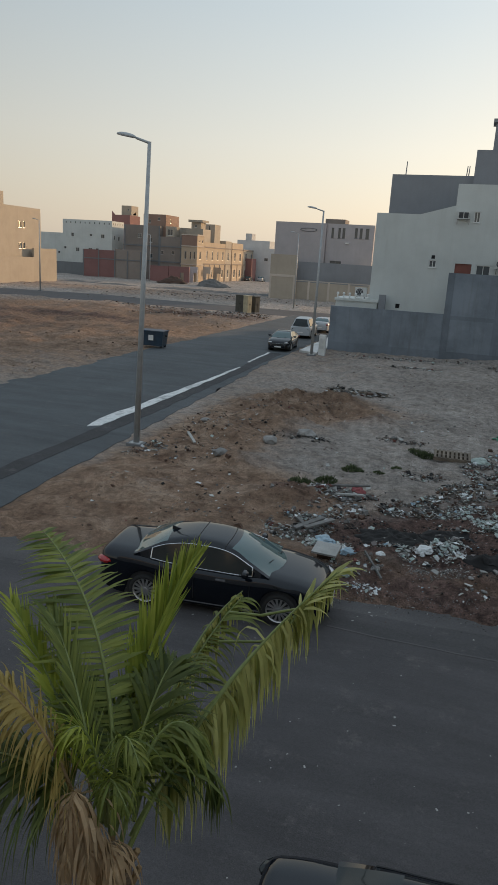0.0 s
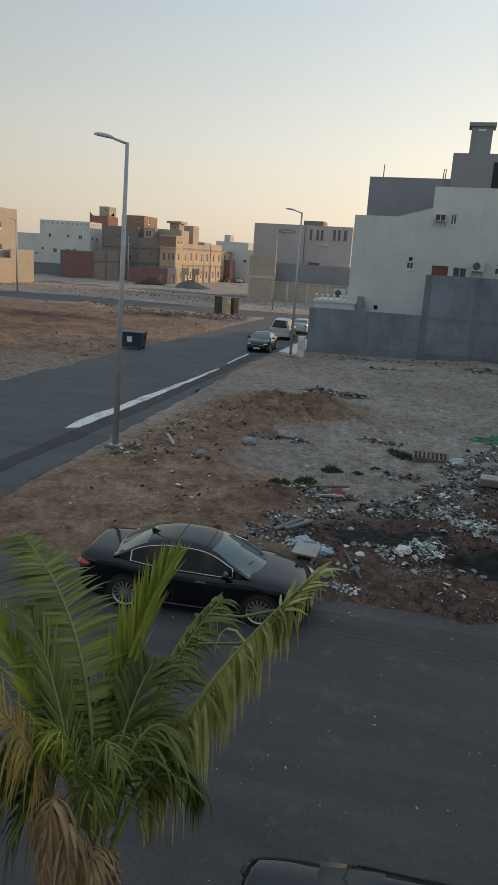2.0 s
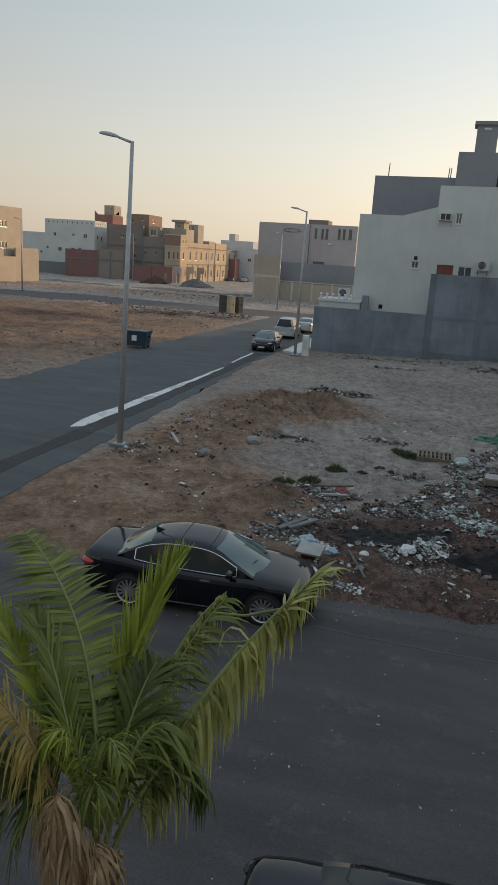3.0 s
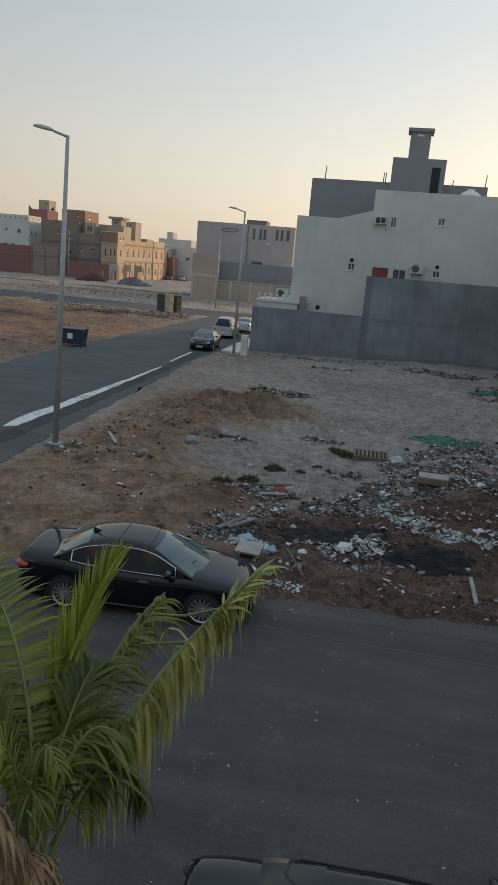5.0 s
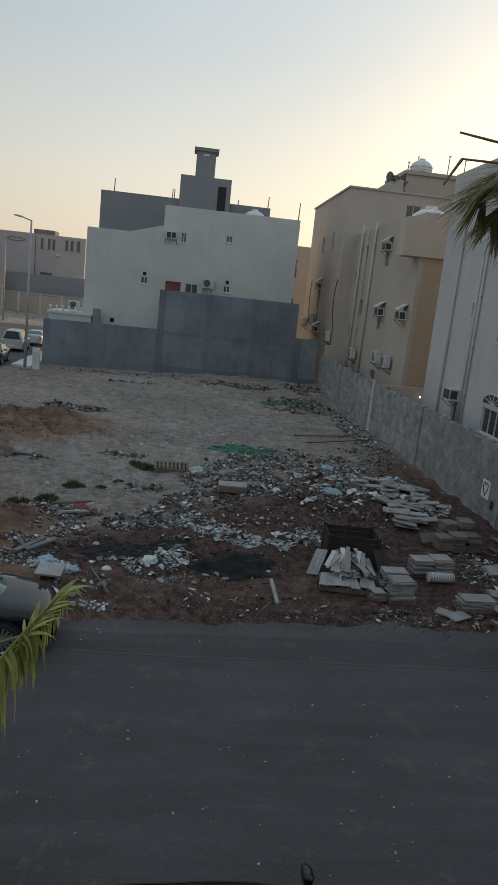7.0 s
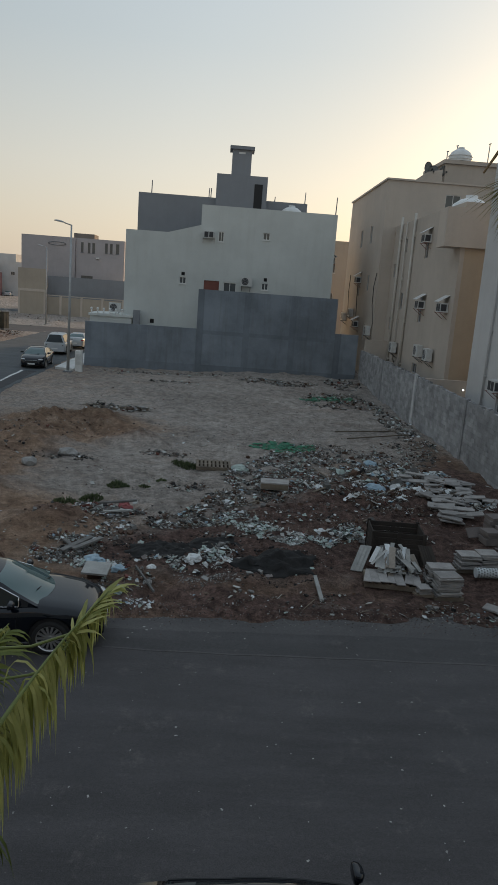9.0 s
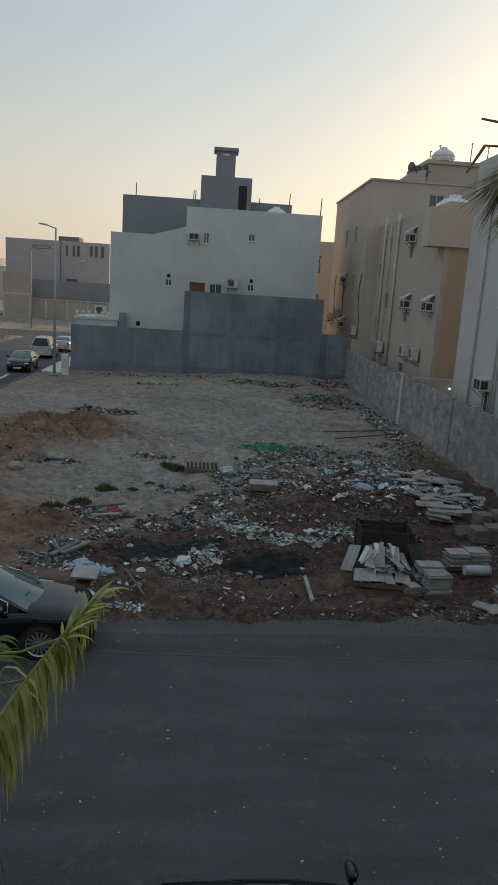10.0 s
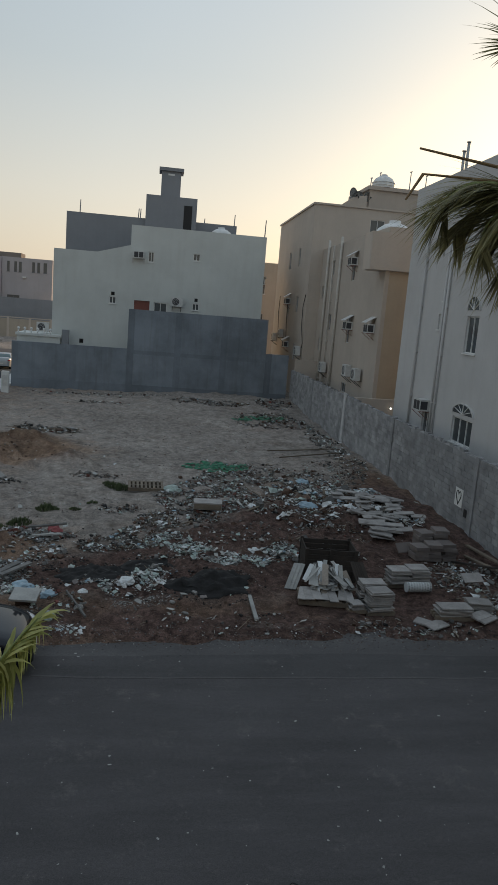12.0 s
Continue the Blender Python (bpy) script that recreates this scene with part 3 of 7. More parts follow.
def beige_building():
    h = thing("apartment_building", pose(0, 0, 0), "beige plastered apartment building with window air conditioners and pipes", "building")
    mat = M["beige_plaster"]
    # rear block
    west_wall(h, REAR_X, REAR_Y, 74.1, REAR_H, [(66.6, 67.5, 11.4, 12.9), (62.3, 63.1, 11.5, 13.0), (61.7, 62.5, 7.5, 8.9), (61.5, 62.3, 3.4, 4.8), (65.8, 66.6, 7.0, 8.4)], mat)
    bm = bmesh.new()
    wall_with_holes(bm, 17.7, REAR_H, 0.25, [(4.4, 5.6, 12.9, 15.3)])
    rw = part("wall", bm, mat, h, at=pose(REAR_X + 0.252, REAR_Y, 0))
    window(rw, 4.4, 5.6, 12.9, 15.3, M["alu"], 2, False)
    box_part("wall", 29.7, 29.95, REAR_Y + 0.252, 74.1, 0, REAR_H, mat, h)
    box_part("wall", REAR_X + 0.252, 29.69, 73.85, 74.1, 0, REAR_H, mat, h)
    box_part("roof", REAR_X + 0.252, 29.69, REAR_Y + 0.252, 73.84, REAR_H - 0.6, REAR_H - 0.3, M["cement"], h)
    box_part("cornice", REAR_X - 0.12, 30.0, REAR_Y - 0.12, REAR_Y + 0.2, REAR_H + 0.002, REAR_H + 0.14, mat, h)
    box_part("cornice", REAR_X - 0.12, REAR_X + 0.2, REAR_Y + 0.202, 74.2, REAR_H + 0.002, REAR_H + 0.14, mat, h)
    box_part("floor_band", REAR_X + 0.004, FRONT_X - 0.004, REAR_Y - 0.03, REAR_Y - 0.003, 8.3, 8.36, mat, h)
    # roof room, stair ramp and the long parapet slab
    box_part("roof_room", 16.9, 26.0, REAR_Y + 2.0, REAR_Y + 8.0, REAR_H - 0.298, 17.95, mat, h)
    box_part("roof_slab", 16.7, 26.2, REAR_Y + 1.8, REAR_Y + 8.2, 17.952, 18.25, mat, h)
    bm = bmesh.new()
    v = [bm.verts.new(c) for yy in (REAR_Y + 1.9, REAR_Y + 2.2) for c in ((14.4, yy, REAR_H - 0.3), (16.68, yy, REAR_H - 0.3), (16.68, yy, 17.45), (15.5, yy, 17.2), (14.4, yy, 16.4))]
    for q in ((0, 1, 2, 3, 4), (9, 8, 7, 6, 5), (0, 5, 6, 1), (1, 6, 7, 2), (2, 7, 8, 3), (3, 8, 9, 4), (4, 9, 5, 0)):
        bm.faces.new([v[i] for i in q])
    part("parapet", bm, mat, h)
    # lower block before it
    west_wall(h, FRONT_X, FRONT_Y, REAR_Y - 0.004, FRONT_H, [(47.7, 48.5, 9.8, 11.3), (47.6, 48.4, 5.6, 7.4), (47.2, 48.4, 2.2, 2.85), (53.6, 54.2, 10.4, 11.4), (56.5, 57.1, 8.7, 9.7), (53.2, 53.9, 6.3, 7.5), (56.2, 56.8, 4.6, 5.6)], mat)
    box_part("wall", FRONT_X + 0.252, 22.0, FRONT_Y, FRONT_Y + 0.25, 0, 10.1, M["orange_plaster"], h, "orange-brown plastered end wall")
    box_part("wall", FRONT_X + 0.252, 22.0, FRONT_Y, FRONT_Y + 0.25, 10.104, FRONT_H, mat, h)
    box_part("wall", 21.75, 22.0, FRONT_Y + 0.252, REAR_Y - 0.004, 0, FRONT_H, mat, h)
    box_part("roof", FRONT_X + 0.252, 21.74, FRONT_Y + 0.252, REAR_Y - 0.006, FRONT_H - 0.9, FRONT_H - 0.6, M["cement"], h)
    box_part("balcony", 11.95, 16.5, FRONT_Y - 0.25, FRONT_Y - 0.004, 10.12, 12.25, mat, h)
    box_part("balcony", 11.95, FRONT_X - 0.004, FRONT_Y, FRONT_Y + 1.3, 10.12, 12.25, mat, h)
    # low yard walls at the foot of both blocks
    box_part("yard_wall", 11.25, 15.5, FRONT_Y - 1.4, FRONT_Y - 1.2, -0.3, 2.75, mat, h)
    box_part("yard_wall", 11.25, FRONT_X - 0.01, 56.6, 56.8, -0.3, 3.7, mat, h)
    for y, top, r in ((55.4, 13.1, 0.09), (53.7, 12.6, 0.05), (51.5, 13.0, 0.09)):
        bm = bmesh.new()
        add_tube(bm, (FRONT_X - 0.12, y, 0.3), (FRONT_X - 0.12, y, top), r, r, 8)
        for q in range(4):
            add_box(bm, FRONT_X - 0.16, FRONT_X - 0.001, y - 0.13, y + 0.13, 2.4 + q * 3, 2.5 + q * 3)
        part("drain_pipe", bm, M["pipe_cream"], h)
    return h


beige_building()


def white_building():
    """The long white house beside the lot, its side with arched windows turned to the block wall."""
    L0, L1 = 14.0, 37.0
    h = thing("side_house", pose(13.0, L1, 0, 0, 0, -90), "white plastered house with arched windows and drain pipes", "house")
    U = lambda y: L1 - y
    holes = [(U(29.25), U(27.25), 2.25, 3.36), (U(29.05), U(27.9), 6.1, 7.65), (U(32.75), U(31.75), 1.9, 3.1), (U(32.2), U(31.9), 7.0, 7.7), (U(31.9), U(31.6), 8.3, 9.0), (U(23.0), U(21.0), 2.25, 3.36)]
    bm = bmesh.new()
    wall_with_holes(bm, L1 - L0, 14.0, 0.3, holes)
    part("wall", bm, M["white_plaster_b"], h)
    for a in holes:
        window(h, *a, M["white_paint"], 3 if a[1] - a[0] > 1.5 else 2)
    for a0, a1, z, rise in ((U(29.25), U(27.25), 3.5, 0.42), (U(29.05), U(27.9), 7.86, 0.95), (U(23.0), U(21.0), 3.5, 0.42)):
        r = (a1 - a0) / 2
        bm = bmesh.new()
        n = 14
        pts = [((a0 + a1) / 2 + r * math.cos(math.pi * k / n), z + 0.04 + r * rise * math.sin(math.pi * k / n)) for k in range(n + 1)]
        f = [bm.verts.new((u, -0.012, w)) for u, w in pts]
        b = [bm.verts.new((u, 0.02, w)) for u, w in pts]
        bm.faces.new(f)
        for k in range(n):
            bm.faces.new((f[k], b[k], b[k + 1], f[k + 1]))
        part("fanlight", bm, M["glass"], h, "arched dark fanlight pane")
        c0 = ((a0 + a1) / 2, z + 0.04)
        for q in (30, 60, 90, 120, 150):
            bm = bmesh.new()
            add_tube(bm, (c0[0], -0.025, c0[1]), (c0[0] + r * math.cos(radians(q)), -0.025, c0[1] + rise * r * math.sin(radians(q))), 0.018, 0.018, 5)
            part("fanlight_bar", bm, M["white_paint"], h)
        bm = bmesh.new()
        for k in range(n):
            (u0, w0), (u1, w1) = pts[k], pts[k + 1]
            c = ((a0 + a1) / 2, z + 0.04)
            s = 1.1
            q = [(u0, w0), (u1, w1), (c[0] + (u1 - c[0]) * s, c[1] + (w1 - c[1]) * s), (c[0] + (u0 - c[0]) * s, c[1] + (w0 - c[1]) * s)]
            vf = [bm.verts.new((u, -0.06, w)) for u, w in q]
            vb = [bm.verts.new((u, 0.0, w)) for u, w in q]
            bm.faces.new(vf)
            for i in range(4):
                bm.faces.new((vf[i], vb[i], vb[(i + 1) % 4], vf[(i + 1) % 4]))
        part("arch_trim", bm, M["white_plaster_b"], h)
    box_part("wall", 0, 0.3, 0.302, 12, 0, 14.0, M["white_plaster_b"], h)
    box_part("wall", L1 - L0 - 0.3, L1 - L0, 0.302, 12, 0, 14.0, M["white_plaster_b"], h)
    box_part("wall", 0.302, L1 - L0 - 0.302, 11.7, 12, 0, 14.0, M["white_plaster_b"], h)
    box_part("roof", 0.302, L1 - L0 - 0.302, 0.302, 11.69, 13.0, 13.3, M["cement"], h)
    for u in (U(34.4), U(31.55), U(31.25)):
        bm = bmesh.new()
        add_tube(bm, (u, -0.09, 0.2), (u, -0.09, 11.5), 0.06, 0.06, 8)
        for q in range(5):
            add_box(bm, u - 0.09, u + 0.09, -0.12, -0.001, 1.4 + q * 2.2, 1.47 + q * 2.2)
        part("drain_pipe", bm, M["white_plaster_b"], h)
    for u, top in ((U(32.3), 15.35), (U(32.72), 15.05)):
        bm = bmesh.new()
        add_tube(bm, (u, 0.45, 13.302), (u, 0.45, top), 0.07, 0.07, 8)
        add_tube(bm, (u, 0.45, top), (u, 0.45, top + 0.05), 0.1, 0.1, 8)
        part("vent_pipe", bm, M["galvanised"], h)
    return h


white_building()


# ---- far houses across the field ----
def gap_house():
    block_house("tan_house", 10.6, 86, 7, 9, 13.2, M["tan_plaster"], "tan plastered house behind the gap between buildings", [(1.2, 2.0, 6, 7.2), (1.2, 2.0, 9.5, 10.7)], [(2, 3, 6, 7)])


gap_house()


def far_houses():
    # beige house, farthest to the west; its sunlit side runs away from the viewer
    b = block_house("beige_house", -104, 106.9, 24.0, 13.6, 12.6, M["tan_plaster"], "beige three-storey house with balconies and a courtyard wall",
                    [(20.0, 21.6, 7.2, 9.4), (15.5, 17, 7.2, 9.4), (20.0, 21.6, 10.4, 11.8), (15.5, 17, 10.4, 11.8), (10, 11.5, 7.2, 9.4)], [(6.6, 7.6, 9.7, 10.8), (8.0, 8.6, 9.7, 10.8), (6.6, 7.6, 6.0, 7.1), (8.0, 8.6, 6.0, 7.1)])
    box_part("balcony", 12, 23.9, -1.4, -0.002, 4.9, 6.2, M["brown_metal"], b)
    box_part("balcony", 12, 23.9, -1.4, -0.002, 9.2, 9.6, M["brown_metal"], b)
    box_part("parapet", 23.76, 23.998, 0.3, 13.8, 12.602, 13.3, M["tan_plaster"], b)
    box_part("roof_room", 18.6, 22.4, 1, 5, 12.0, 15.6, M["tan_plaster"], b)
    box_part("roof_room", 10, 17.5, 1, 5, 12.0, 15.4, M["tan_plaster"], b)
    tagged(box_part("courtyard_wall", -79.0, -78.7, 116.5, 124.0, -0.3, 6.2, M["tan_plaster"]), "tall beige courtyard wall of the house", "wall", kind="structure")
    tagged(box_part("courtyard_wall", -79.0, -78.7, 100, 116.496, -0.3, 4.6, M["tan_plaster"]), "beige courtyard wall of the house", "wall", kind="structure")
    tagged(box_part("courtyard_wall", -110, -79.004, 100, 100.3, -0.3, 4.6, M["tan_plaster"]), "beige courtyard wall of the house", "wall", kind="structure")

    # white house with roof notches
    def B(name, x0, x1, top, y, depth, mat, label, front=(), side=(), bands=False):
        """Plan and heights at a nearer scale, set K times as far off."""
        up = lambda z: 7 + (z - 7) * K
        big = lambda ws: [(a * K, b * K, up(c), up(d)) for a, b, c, d in ws]
        return block_house(name, x0 * K, y * K, (x1 - x0) * K, depth, up(top), M[mat], label, big(front), big(side), bands=bands)

    K = 1.12
    up = lambda z: 7 + (z - 7) * K
    w = B("white_house", -93.45, -80.74, 12.95, 150, 6.2, "white_plaster", "white two-storey house with a notched parapet",
          [(2.2, 2.9, 9.18, 9.98), (7.0, 7.6, 9.4, 9.9), (9.9, 10.8, 9.04, 9.93), (0.3, 0.9, 6.32, 6.87), (3.4, 4.3, 5.88, 6.73), (6.7, 7.6, 6.1, 6.8), (8.6, 9.3, 6.1, 6.8)], [(0.9, 1.5, 8.9, 9.8), (2.9, 3.5, 8.7, 9.6)])
    for i in range(10):
        box_part("parapet_slot", 0.9 + i * 1.38, 1.12 + i * 1.38, -0.01, 0.02, up(12.1), up(12.5), M["dark"], w)
    for i in range(5):
        box_part("parapet_slot", 12.71 * K - 0.02, 12.71 * K + 0.01, 0.6 + i * 1.2, 0.82 + i * 1.2, up(12.1), up(12.5), M["dark"], w)
    B("white_annex", -99.6, -93.5, 9.85, 150.3, 6, "white_plaster", "lower white annex of a house", [(4.6, 5.2, 5.2, 5.7)])
    tagged(box_part("field_wall", -120, -83.6 * K, 146 * K, 146 * K + 0.3, -0.3, up(3.5), M["cement"]), "long grey cement field wall", "wall", kind="structure")

    # red block wall with a cement frame; its right part is still grey
    f = thing("red_wall", pose(-83.49 * K, 142 * K, 0), "unfinished red block wall with a grey cement frame", "wall", kind="structure")
    box_part("panel", 0, 8.8, 0, 0.3, -0.3, 6.5, M["brick_red"], f)
    box_part("panel", 8.804, 15.8, 0.05, 0.35, -0.3, 6.9, M["block_brown"], f, "grey-brown block panel")
    box_part("tie_beam", 0, 15.8, -0.05, -0.003, 4.3, 4.55, M["cement"], f)
    for x in (0.0, 4.2, 8.6, 12.0, 15.5):
        box_part("column", x, x + 0.3, -0.08, -0.052, -0.3, 6.5, M["cement"], f)

    # unfinished block houses and their roof rooms
    r = B("roof_room", -88.83, -83.91, 15.1, 165, 6, "brick_red", "red block roof room with raised corners")
    for x0, x1 in ((0.0, 0.9), (6.3, 7.4)):
        bm = bmesh.new()
        hi, lo = (x0, x1) if x0 == 0 else (x1, x0)
        v = [bm.verts.new(c) for yy in (0.0, 0.25) for c in ((x0, yy, up(15.1) + 0.003), (x1, yy, up(15.1) + 0.003), (lo, yy, up(15.16)), (hi, yy, up(15.95)))]
        for q in ((0, 1, 2, 3), (7, 6, 5, 4), (0, 4, 5, 1), (1, 5, 6, 2), (2, 6, 7, 3), (3, 7, 4, 0)):
            bm.faces.new([v[i] for i in q])
        part("raised_corner", bm, M["brick_red"], r)
    B("roof_tower", -86.72, -84.02, 17.4, 166, 4, "tan_plaster", "brown block stair tower on a roof", [(1.6, 2.1, 16.2, 16.7)])
    B("unfinished_house", -77.64, -68.84, 12.4, 150, 14, "block_brown", "grey-brown unfinished block house", [(3.4, 4.3, 9.63, 10.6), (6.2, 7.0, 8.8, 9.76), (6.4, 7.1, 5.41, 6.38), (1.0, 1.7, 5.4, 6.3)], bands=True)
    B("roof_tower", -73.63, -68.17, 14.9, 151.5, 8, "brick_brown", "brown block stair tower of an unfinished house", [(3.5, 4.1, 13.6, 14.3), (1.2, 1.8, 13.0, 13.8)], [(2.0, 2.7, 13.2, 14.0)], bands=False)
    B("unfinished_house", -67.55, -62.27, 10.1, 147, 10, "block_brown", "brown block house front with small windows", [(0.4, 1.0, 6.4, 7.16), (3.0, 3.6, 6.4, 7.2)], [(1.5, 2.2, 7.8, 9.0)], bands=True)
    B("balcony_room", -66.35, -64.34, 12.3, 147.6, 3, "tan_plaster", "small pale balcony room on a roof", [(0.4, 1.6, 10.4, 11.7)])
    B("roof_room", -66.73, -62.96, 12.3, 152, 8, "tan_plaster", "tan plastered upper storey")
    d = B("brick_house", -61.44, -57.85, 10.85, 145, 4.3, "orange_plaster", "tan brick corner house with tall narrow windows", [(0.7, 1.2, 5.7, 7.3), (1.9, 2.3, 5.75, 7.3), (2.8, 3.2, 5.8, 7.3)], [(1.2, 2.0, 5.8, 7.3), (1.0, 1.5, 9.2, 9.8), (2.6, 3.1, 9.2, 9.8)])
    box_part("brick_band", 0.0, 4.0, -0.05, -0.003, up(8.5), up(10.6), M["brick_brown"], d, "reddish brick upper band")
    for z in (8.3, 10.6, 4.5):
        box_part("floor_band", -0.1, 4.12, -0.16, -0.053, up(z), up(z) + 0.22, M["beige_plaster"], d)
        box_part("floor_band", 4.03, 4.16, 0.0, 4.5, up(z), up(z) + 0.22, M["beige_plaster"], d)
    c = B("roof_tower", -61.38, -59.18, 13.55, 150, 3, "tan_plaster", "tan plastered roof tower under a flat cap", [(0.8, 1.3, 12.4, 13.0)])
    box_part("cap", -0.6, 3.1, -0.6, 3.8, up(13.55) + 0.003, up(14.0), M["tan_plaster"], c)
    B("roof_room", -62.23, -58.34, 12.15, 149.3, 5, "tan_plaster", "tan plastered roof room")
    B("roof_tower", -61.88, -58.88, 13.55, 158, 4, "tan_plaster", "tan plastered roof tower with slots", [(0.5, 0.9, 12.2, 13.2), (1.5, 1.9, 12.2, 13.2)])
    # the row along the far street, its fronts in the low sun
    for y0, y1, top, mat, slots in ((149.06, 162.9, 9.45, "orange_plaster", 4), (163.0, 167.3, 10.15, "tan_plaster", 1), (167.9, 176.2, 9.9, "orange_plaster", 2), (176.6, 186, 8.6, "tan_plaster", 2)):
        n = (y1 - y0) / slots
        rh = B("row_house", -62.0, -57.85, top, y0, (y1 - y0) * K - 0.25, mat, "sunlit plastered row house with tall slit windows",
               [(1.2, 1.7, 5.8, 7.6)], [(i * n + n * 0.35, i * n + n * 0.6, z, z + 1.9) for i in range(slots) for z in (5.7,)] + [(i * n + n * 0.35, i * n + n * 0.6, 1.8, 3.6) for i in range(slots)])
        for z in (4.7, 8.3):
            box_part("floor_band", 4.15 * K + 0.003, 4.15 * K + 0.15, 0.1, (y1 - y0) * K - 0.1, up(z), up(z) + 0.25, M["block_brown"], rh)
        for i in range(slots + 1):
            yy = 0.1 + ((y1 - y0) * K - 0.5) * i / slots
            box_part("pilaster", 4.15 * K + 0.003, 4.15 * K + 0.1, yy, yy + 0.35, 0, up(4.7) - 0.004, M["block_brown"], rh)
    B("far_house", -72.53, -62.11, 11.8, 215, 14, "white_plaster_b", "pale far house with roof tower", [(8.0, 9.0, 8.6, 9.6)])
    B("roof_tower", -70.21, -68.26, 13.8, 216, 4, "white_plaster_b", "pale roof tower of a far house")
    B("low_house", -60.73, -52.1, 9.25, 185, 10, "white_plaster_b", "pale low plastered house farther off", [(6.0, 7.0, 6.0, 6.8)])
    B("shed", -58.9, -56.2, 6.45, 179, 4, "brick_red", "small red block shed")
    # walls along the far street
    for i, (x0, x1, y, z, m, gates) in enumerate(((-67.07, -62.6, 141, 4.0, "brick_red", 0), (-62.5, -57.86, 141, 4.1, "brick_red", 1), (-59.2, -57.2, 144, 4.2, "pink_plaster", 1), (-57.1, -55.6, 147, 4.3, "beige_plaster", 1), (-56.6, -55.0, 152, 4.2, "tan_plaster", 1))):
        bm = bmesh.new()
        wide = (x1 - x0) * K
        wall_with_holes(bm, wide, up(z), 0.25, [(wide * 0.55, wide * 0.55 + 1.0, 0.0, 2.4)] if gates else [])
        tagged(link("street_fence", bm, M[m], at=pose(x0 * K, y * K, 0)), "street front wall with a gateway" if gates else "red block street wall", "wall", kind="structure")

    # pink house across the cross street with its walls
    p = block_house("pink_house", -36.03, 128, 9.2, 18, 13.4, M["pink_plaster"], "pale pink plastered house with slit windows", [(6.35, 7.4, 5.9, 6.7)])
    bm = bmesh.new()
    for k in range(24):
        t0, t1 = 2 * math.pi * k / 24, 2 * math.pi * (k + 1) / 24
        add_tube(bm, (6.1 + 1.5 * math.cos(t0), -0.03, 12.2 + 0.28 * math.sin(t0)), (6.1 + 1.5 * math.cos(t1), -0.03, 12.2 + 0.28 * math.sin(t1)), 0.06, 0.06, 5)
    part("wall_ornament", bm, M["cement"], p, "flat grey wrought ornament")
    p2 = block_house("pink_house_wing", -26.77, 128.5, 8.4, 18, 13.42, M["pink_plaster"], "pale pink house wing with tall slit windows",
                     [(0.85, 1.3, 11.0, 12.75), (2.05, 2.5, 11.0, 12.75), (2.8, 3.3, 11.0, 12.75), (5.0, 5.5, 11.1, 12.85), (5.85, 6.35, 11.1, 12.85), (6.9, 7.5, 11.1, 12.85), (0.95, 3.0, 6.3, 7.1)], [(1.5, 2.3, 10.5, 12)], frame_mat=M["cement"])
    box_part("roof_room", -0.9, 2.7, 2.5, 6.5, 12.9, 14.33, M["block_brown"], p2)
    box_part("wall_lamp", 3.5, 4.1, -0.3, -0.003, 10.1, 10.3, M["white_paint"], p2)
    tagged(box_part("garden_wall", -31.1, -14.0, 126, 126.25, -0.3, 6.65, M["grey_render"]), "high grey cement garden wall", "wall", kind="structure")
    f = thing("fence_wall", pose(-35.2, 124, 0), "tan block fence wall with pale columns", "wall", kind="structure")
    for i in range(6):
        box_part("panel", i * 3.55, i * 3.55 + 3.2, 0, 0.2, -0.3, 3.2, M["tan_plaster"], f)
        box_part("column", i * 3.55 + 3.204, i * 3.55 + 3.546, -0.05, 0.25, -0.3, 3.35, M["beige_plaster"], f)
    box_part("top_rail", 0, 21.3, -0.03, 0.23, 3.352, 3.5, M["beige_plaster"], f)
    g = thing("gate_wall", pose(-35.3, 123.5, 0), "tall tan block wall end", "wall", kind="structure")
    box_part("panel", 0.0, 4.6, 0, 0.25, -0.3, 7.7, M["tan_plaster"], g)
    box_part("tie_beam", 0.0, 4.6, -0.05, -0.003, 3.9, 4.3, M["beige_plaster"], g)
    for x in (0.0, 4.3):
        box_part("column", x, x + 0.3, -0.06, -0.003, -0.3, 3.89, M["beige_plaster"], g)


far_houses()


# ---- street lamps ----
def street_lamp(x, y, arm=1.0, h=10.5, lean=0.0):
    s = thing("street_lamp", pose(x, y, 0, 0, lean, 0), "galvanised steel street lamp pole with a short arm", "street lamp", "street lamps")
    bm = bmesh.new()
    add_box(bm, -0.3, 0.3, -0.26, 0.26, -0.3, 0.08)
    soften(bm, 0.06)
    part("footing", bm, M["cement"], s)
    bm = bmesh.new()
    add_tube(bm, (0, 0, 0.08), (0, 0, h), 0.115, 0.06, 14)
    add_box(bm, -0.2, 0.2, -0.2, 0.2, 0.082, 0.11)
    part("pole", bm, M["galvanised"], s)
    bm = bmesh.new()
    add_tube(bm, (0.04, 0, h - 0.05), (-arm * 0.5, 0, h + 0.1), 0.045, 0.04, 8)
    part("arm", bm, M["galvanised"], s)
    bm = bmesh.new()
    bmesh.ops.create_uvsphere(bm, u_segments=12, v_segments=8, radius=1)
    bmesh.ops.scale(bm, vec=(0.38, 0.15, 0.09), verts=bm.verts)
    for v in bm.verts:
        v.co.z = max(v.co.z, -0.04)
    head = part("lamp_head", bm, M["galvanised"], s, at=pose(-arm * 0.5 - 0.36, 0, h + 0.17, 0, 8, 0))
    return s


